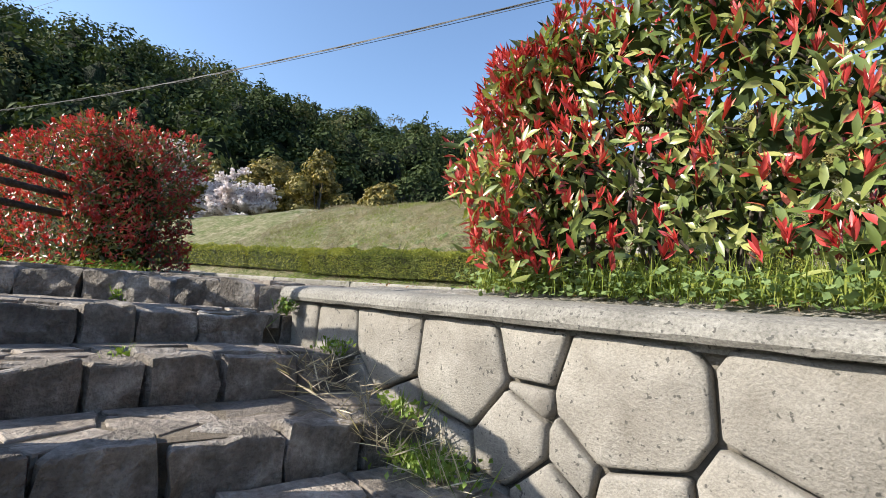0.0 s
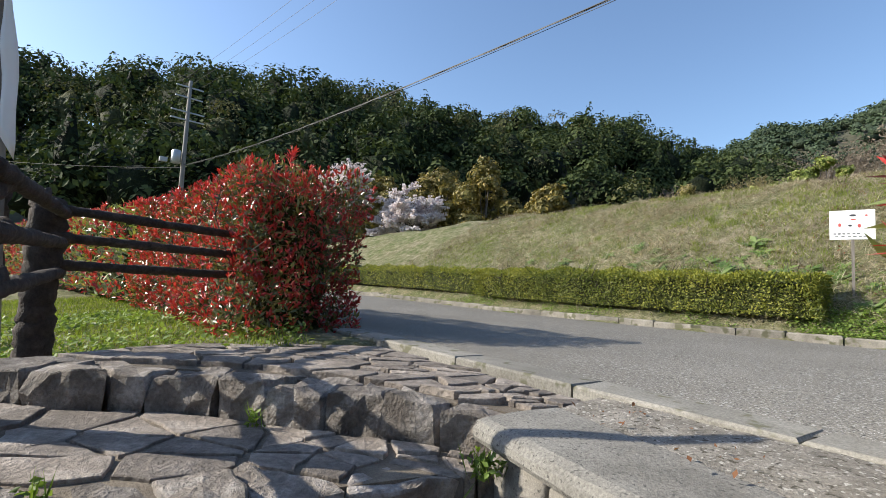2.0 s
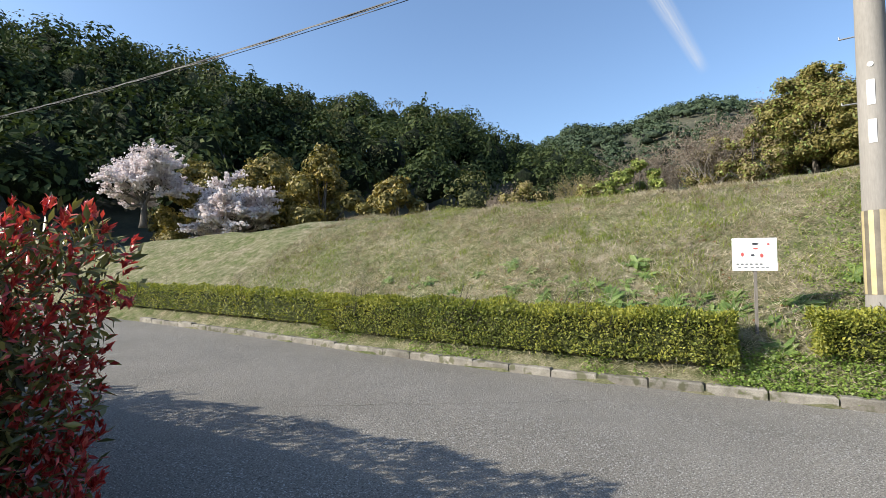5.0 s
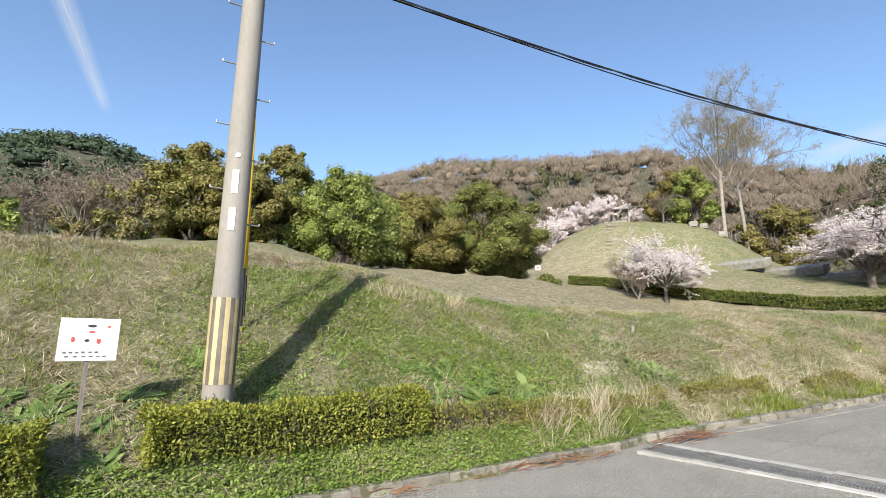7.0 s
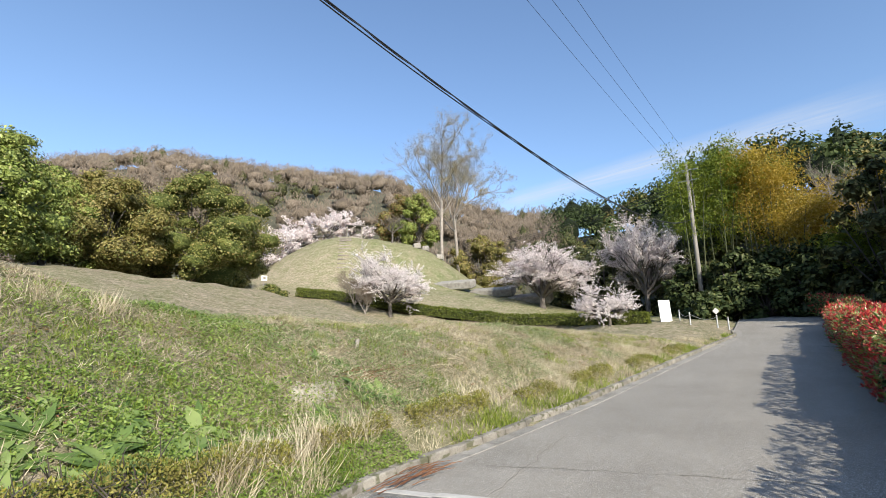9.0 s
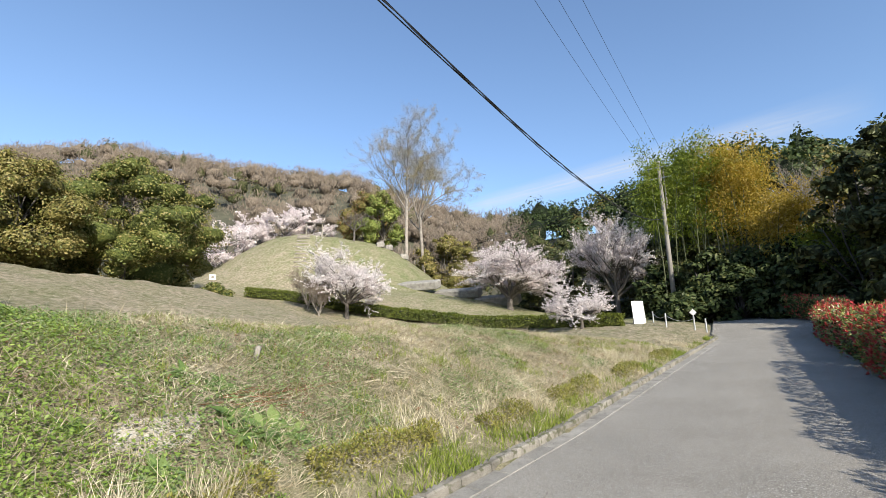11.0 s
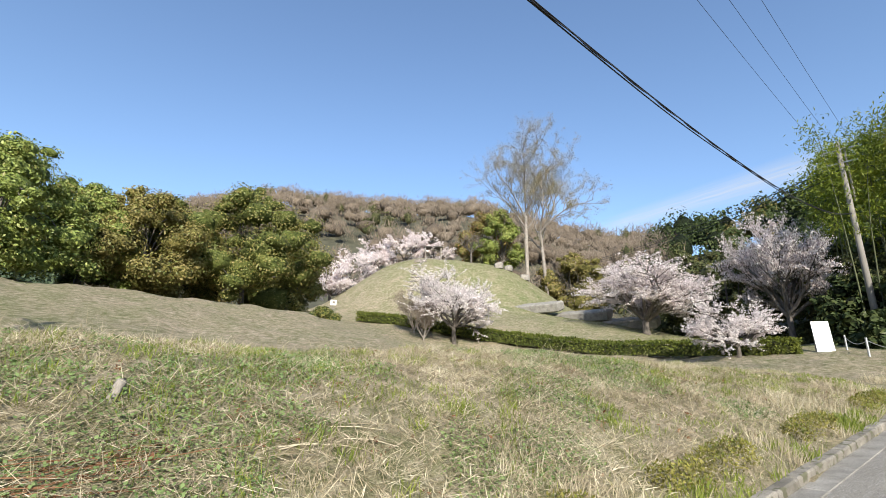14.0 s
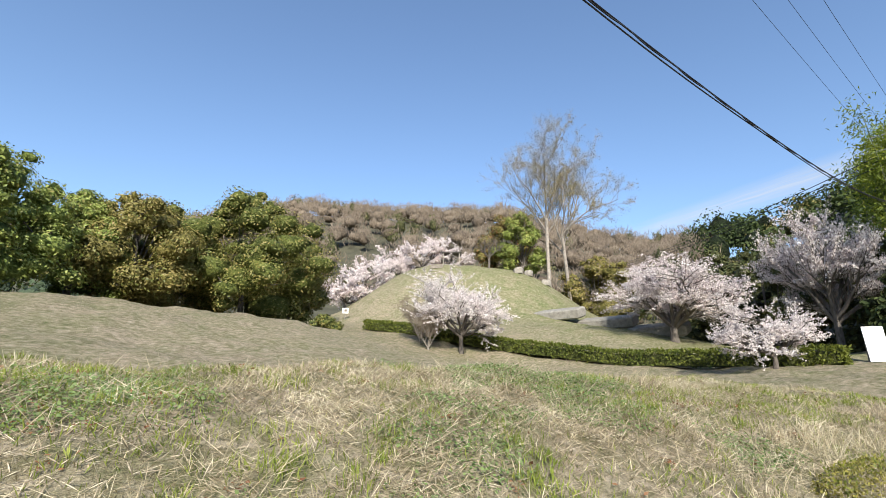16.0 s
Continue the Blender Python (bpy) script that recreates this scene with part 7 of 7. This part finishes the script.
x = -2.3 + 1.2 * np.random.default_rng(91).random(240)
y = 1.72 - 0.35 * np.random.default_rng(92).random(240)
zz = 1.35 - 0.29 * (x + 3.0) - 0.02
blades("dry_stalks", "dry stalks fallen along the foot of the wall", x, y, L_STRAW, 0.22, 0.006, 0.8, 550, zz)

# bare gravelly patch and dry tufts on the bank
rg = np.random.default_rng(95)
pv = [(3.6, 10.86, gz(3.6, 10.86) + 0.02)]
for ring in (0.5, 1.0):
    for k in range(18):
        a = 6.283 * k / 18
        r = ring * (0.8 + 0.35 * rg.random())
        px_, py_ = 3.6 + math.cos(a) * r * 0.55, 10.86 + math.sin(a) * r * 0.3
        pv.append((px_, py_, gz(px_, py_) + (0.015 if ring < 1 else -0.01)))
pf = [(0, 1 + k, 1 + (k + 1) % 18) for k in range(18)] + [(1 + k, 19 + k, 19 + (k + 1) % 18, 1 + (k + 1) % 18) for k in range(18)]
patch = part("bare_patch", mesh_of("bare_patch", pv, pf, M_GRAVEL, smooth=True))
tagged(patch, "bare pale gravelly soil patch on the bank", "soil", kind="structure")
pebble = stone_mesh("pebble", [(math.cos(a) * 0.018, math.sin(a) * 0.014) for a in (6.283 * k / 7 for k in range(7))], -0.01, 0.02, 0.01, rg, M_WALLSTONE, 0.1)
for k in range(26):
    qx, qy = 3.6 + rg.normal(0, 0.3), 10.86 + rg.normal(0, 0.15)
    ob = part("pebble", pebble, patch)
    ob.matrix_basis = Matrix.Translation((qx, qy, gz(qx, qy) + 0.015)) @ Matrix.Rotation(6.283 * rg.random(), 4, "Z") @ Matrix.Scale(0.5 + rg.random(), 4)
for i, (x0, y0, n) in enumerate([(2.9, 9.95, 260), (1.4, 9.5, 240), (1.9, 9.75, 200), (3.6, 9.9, 180), (2.4, 9.6, 200), (-0.2, 12.6, 160), (0.6, 12.9, 160), (1.5, 13.0, 160)]):
    r = np.random.default_rng(570 + i)
    x, y = x0 + r.normal(0, 0.16, n), y0 + r.normal(0, 0.10, n)
    blades("dry_tuft", "tuft of pale dry grass on the bank", x, y, L_STRAW, 0.38, 0.007, 0.35, 580 + i)

# clipped twigs and stalks
rg = np.random.default_rng(93)
for i, (x0, y0, ang, n, L) in enumerate([(4.75, 10.98, -0.06, 26, 1.0), (6.6, 10.7, -0.5, 8, 0.5), (3.5, 8.85, -0.1, 40, 0.45), (1.2, 8.78, 0.05, 22, 0.4), (0.2, 8.7, 0.1, 14, 0.4), (-1.6, 8.45, 0.1, 10, 0.3)]):
    s = Soup()
    for _ in range(n):
        a = ang + rg.normal(0, 0.18)
        x, y = x0 + rg.normal(0, 0.35), y0 + rg.normal(0, 0.10)
        l = L * (0.4 + 0.7 * rg.random())
        x2, y2 = x + math.cos(a) * l, y + math.sin(a) * l
        za = max(gz(x, y), float(road_z(x)) + 0.03 if y < kerb_y(x) else -9)
        zb = max(gz(x2, y2), float(road_z(x2)) + 0.03 if y2 < kerb_y(x2) else -9)
        s.tube([(x, y, za + 0.03), ((x + x2) / 2, (y + y2) / 2, (za + zb) / 2 + 0.04 + 0.02 * rg.random()), (x2, y2, zb + 0.03)], [0.006, 0.005, 0.003], 4)
    ob = part("cut_stalks", s.mesh("cut_stalks", L_RUST if i != 1 else L_STRAW))
    tagged(ob, "heap of cut reddish-brown stalks on the ground", "stalks", kind="stuff")
stump = thing("stump", "short pale weathered post stub in the grass", "stump", at=(5.37, 11.79, gz(5.37, 11.79)))
part("stub", log_tube((0, 0, -0.1), (0.10, 0.03, 0.16), 0.04, 560).mesh("stub", M_OLDWOOD, smooth=True), stump)

# ---- high thin cloud ----


def cloud_material():
    m = bpy.data.materials.new("ice_cloud")
    m.use_nodes = True
    nt = m.node_tree
    co = nt.nodes.new("ShaderNodeTexCoord").outputs["UV"]
    sep = nt.nodes.new("ShaderNodeSeparateXYZ")
    nt.links.new(co, sep.inputs[0])
    edge = ramp_node(nt, [(0.0, (0, 0, 0)), (0.5, (1, 1, 1)), (1.0, (0, 0, 0))], sep.outputs[1])
    tail = ramp_node(nt, [(0.0, (0, 0, 0)), (0.25, (1, 1, 1)), (0.9, (1, 1, 1)), (1.0, (0, 0, 0))], sep.outputs[0])
    n = ramp_node(nt, [(0.3, (0.25, 0.25, 0.25)), (0.75, (1, 1, 1))], noise_node(nt, 5, 7, 0.65, co, (1.2, 3.0, 1)))
    d = mix_node(nt, mix_node(nt, edge, tail, 1.0, "MULTIPLY"), n, 1.0, "MULTIPLY")
    k = nt.nodes.new("ShaderNodeMath")
    k.operation = "MULTIPLY"
    nt.links.new(d, k.inputs[0])
    k.inputs[1].default_value = 0.75
    tr = nt.nodes.new("ShaderNodeBsdfTransparent")
    # emission stands in for the sunlight on the cloud
    em = nt.nodes.new("ShaderNodeEmission")
    em.inputs[0].default_value = (0.93, 0.96, 1.0, 1)
    em.inputs[1].default_value = 0.50
    mx = nt.nodes.new("ShaderNodeMixShader")
    nt.links.new(k.outputs[0], mx.inputs[0])
    nt.links.new(tr.outputs[0], mx.inputs[1])
    nt.links.new(em.outputs[0], mx.inputs[2])
    nt.links.new(mx.outputs[0], nt.nodes["Material Output"].inputs[0])
    return m


M_CLOUD = cloud_material()


def cloud(label, a, b, width, dist=2200.0):
    """A streak of cloud between two bearings (degrees from +y, elevation), far beyond the hills."""
    def far(az, el):
        az, el = radians(az), radians(el)
        return Vector((math.sin(az) * math.cos(el), math.cos(az) * math.cos(el), math.sin(el))) * dist
    p, q = far(*a), far(*b)
    side = (q - p).cross(p).normalized() * width
    verts, faces, uv = [], [], []
    n = 12
    for i in range(n + 1):
        c = p.lerp(q, i / n).normalized() * dist
        w = side * (0.45 + 0.55 * (1 - i / n))
        verts += [tuple(c - w), tuple(c + w)]
    for i in range(n):
        faces.append((i * 2, i * 2 + 2, i * 2 + 3, i * 2 + 1))
    me = mesh_of("cloud", verts, faces, M_CLOUD)
    lay = me.uv_layers.new(name="UVMap")
    for poly in me.polygons:
        for li in poly.loop_indices:
            v = me.loops[li].vertex_index
            lay.data[li].uv = ((v // 2) / n, v % 2)
    ob = part("cloud", me)
    ob.visible_shadow = False
    return tagged(ob, label, "cloud", kind="structure")


cloud("thin white contrail in the blue sky", (-21.9, 35.6), (-12.9, 20.9), 55.0)
cloud("band of thin white cloud low over the hills", (102.6, 21.1), (59.7, 16.8), 95.0)
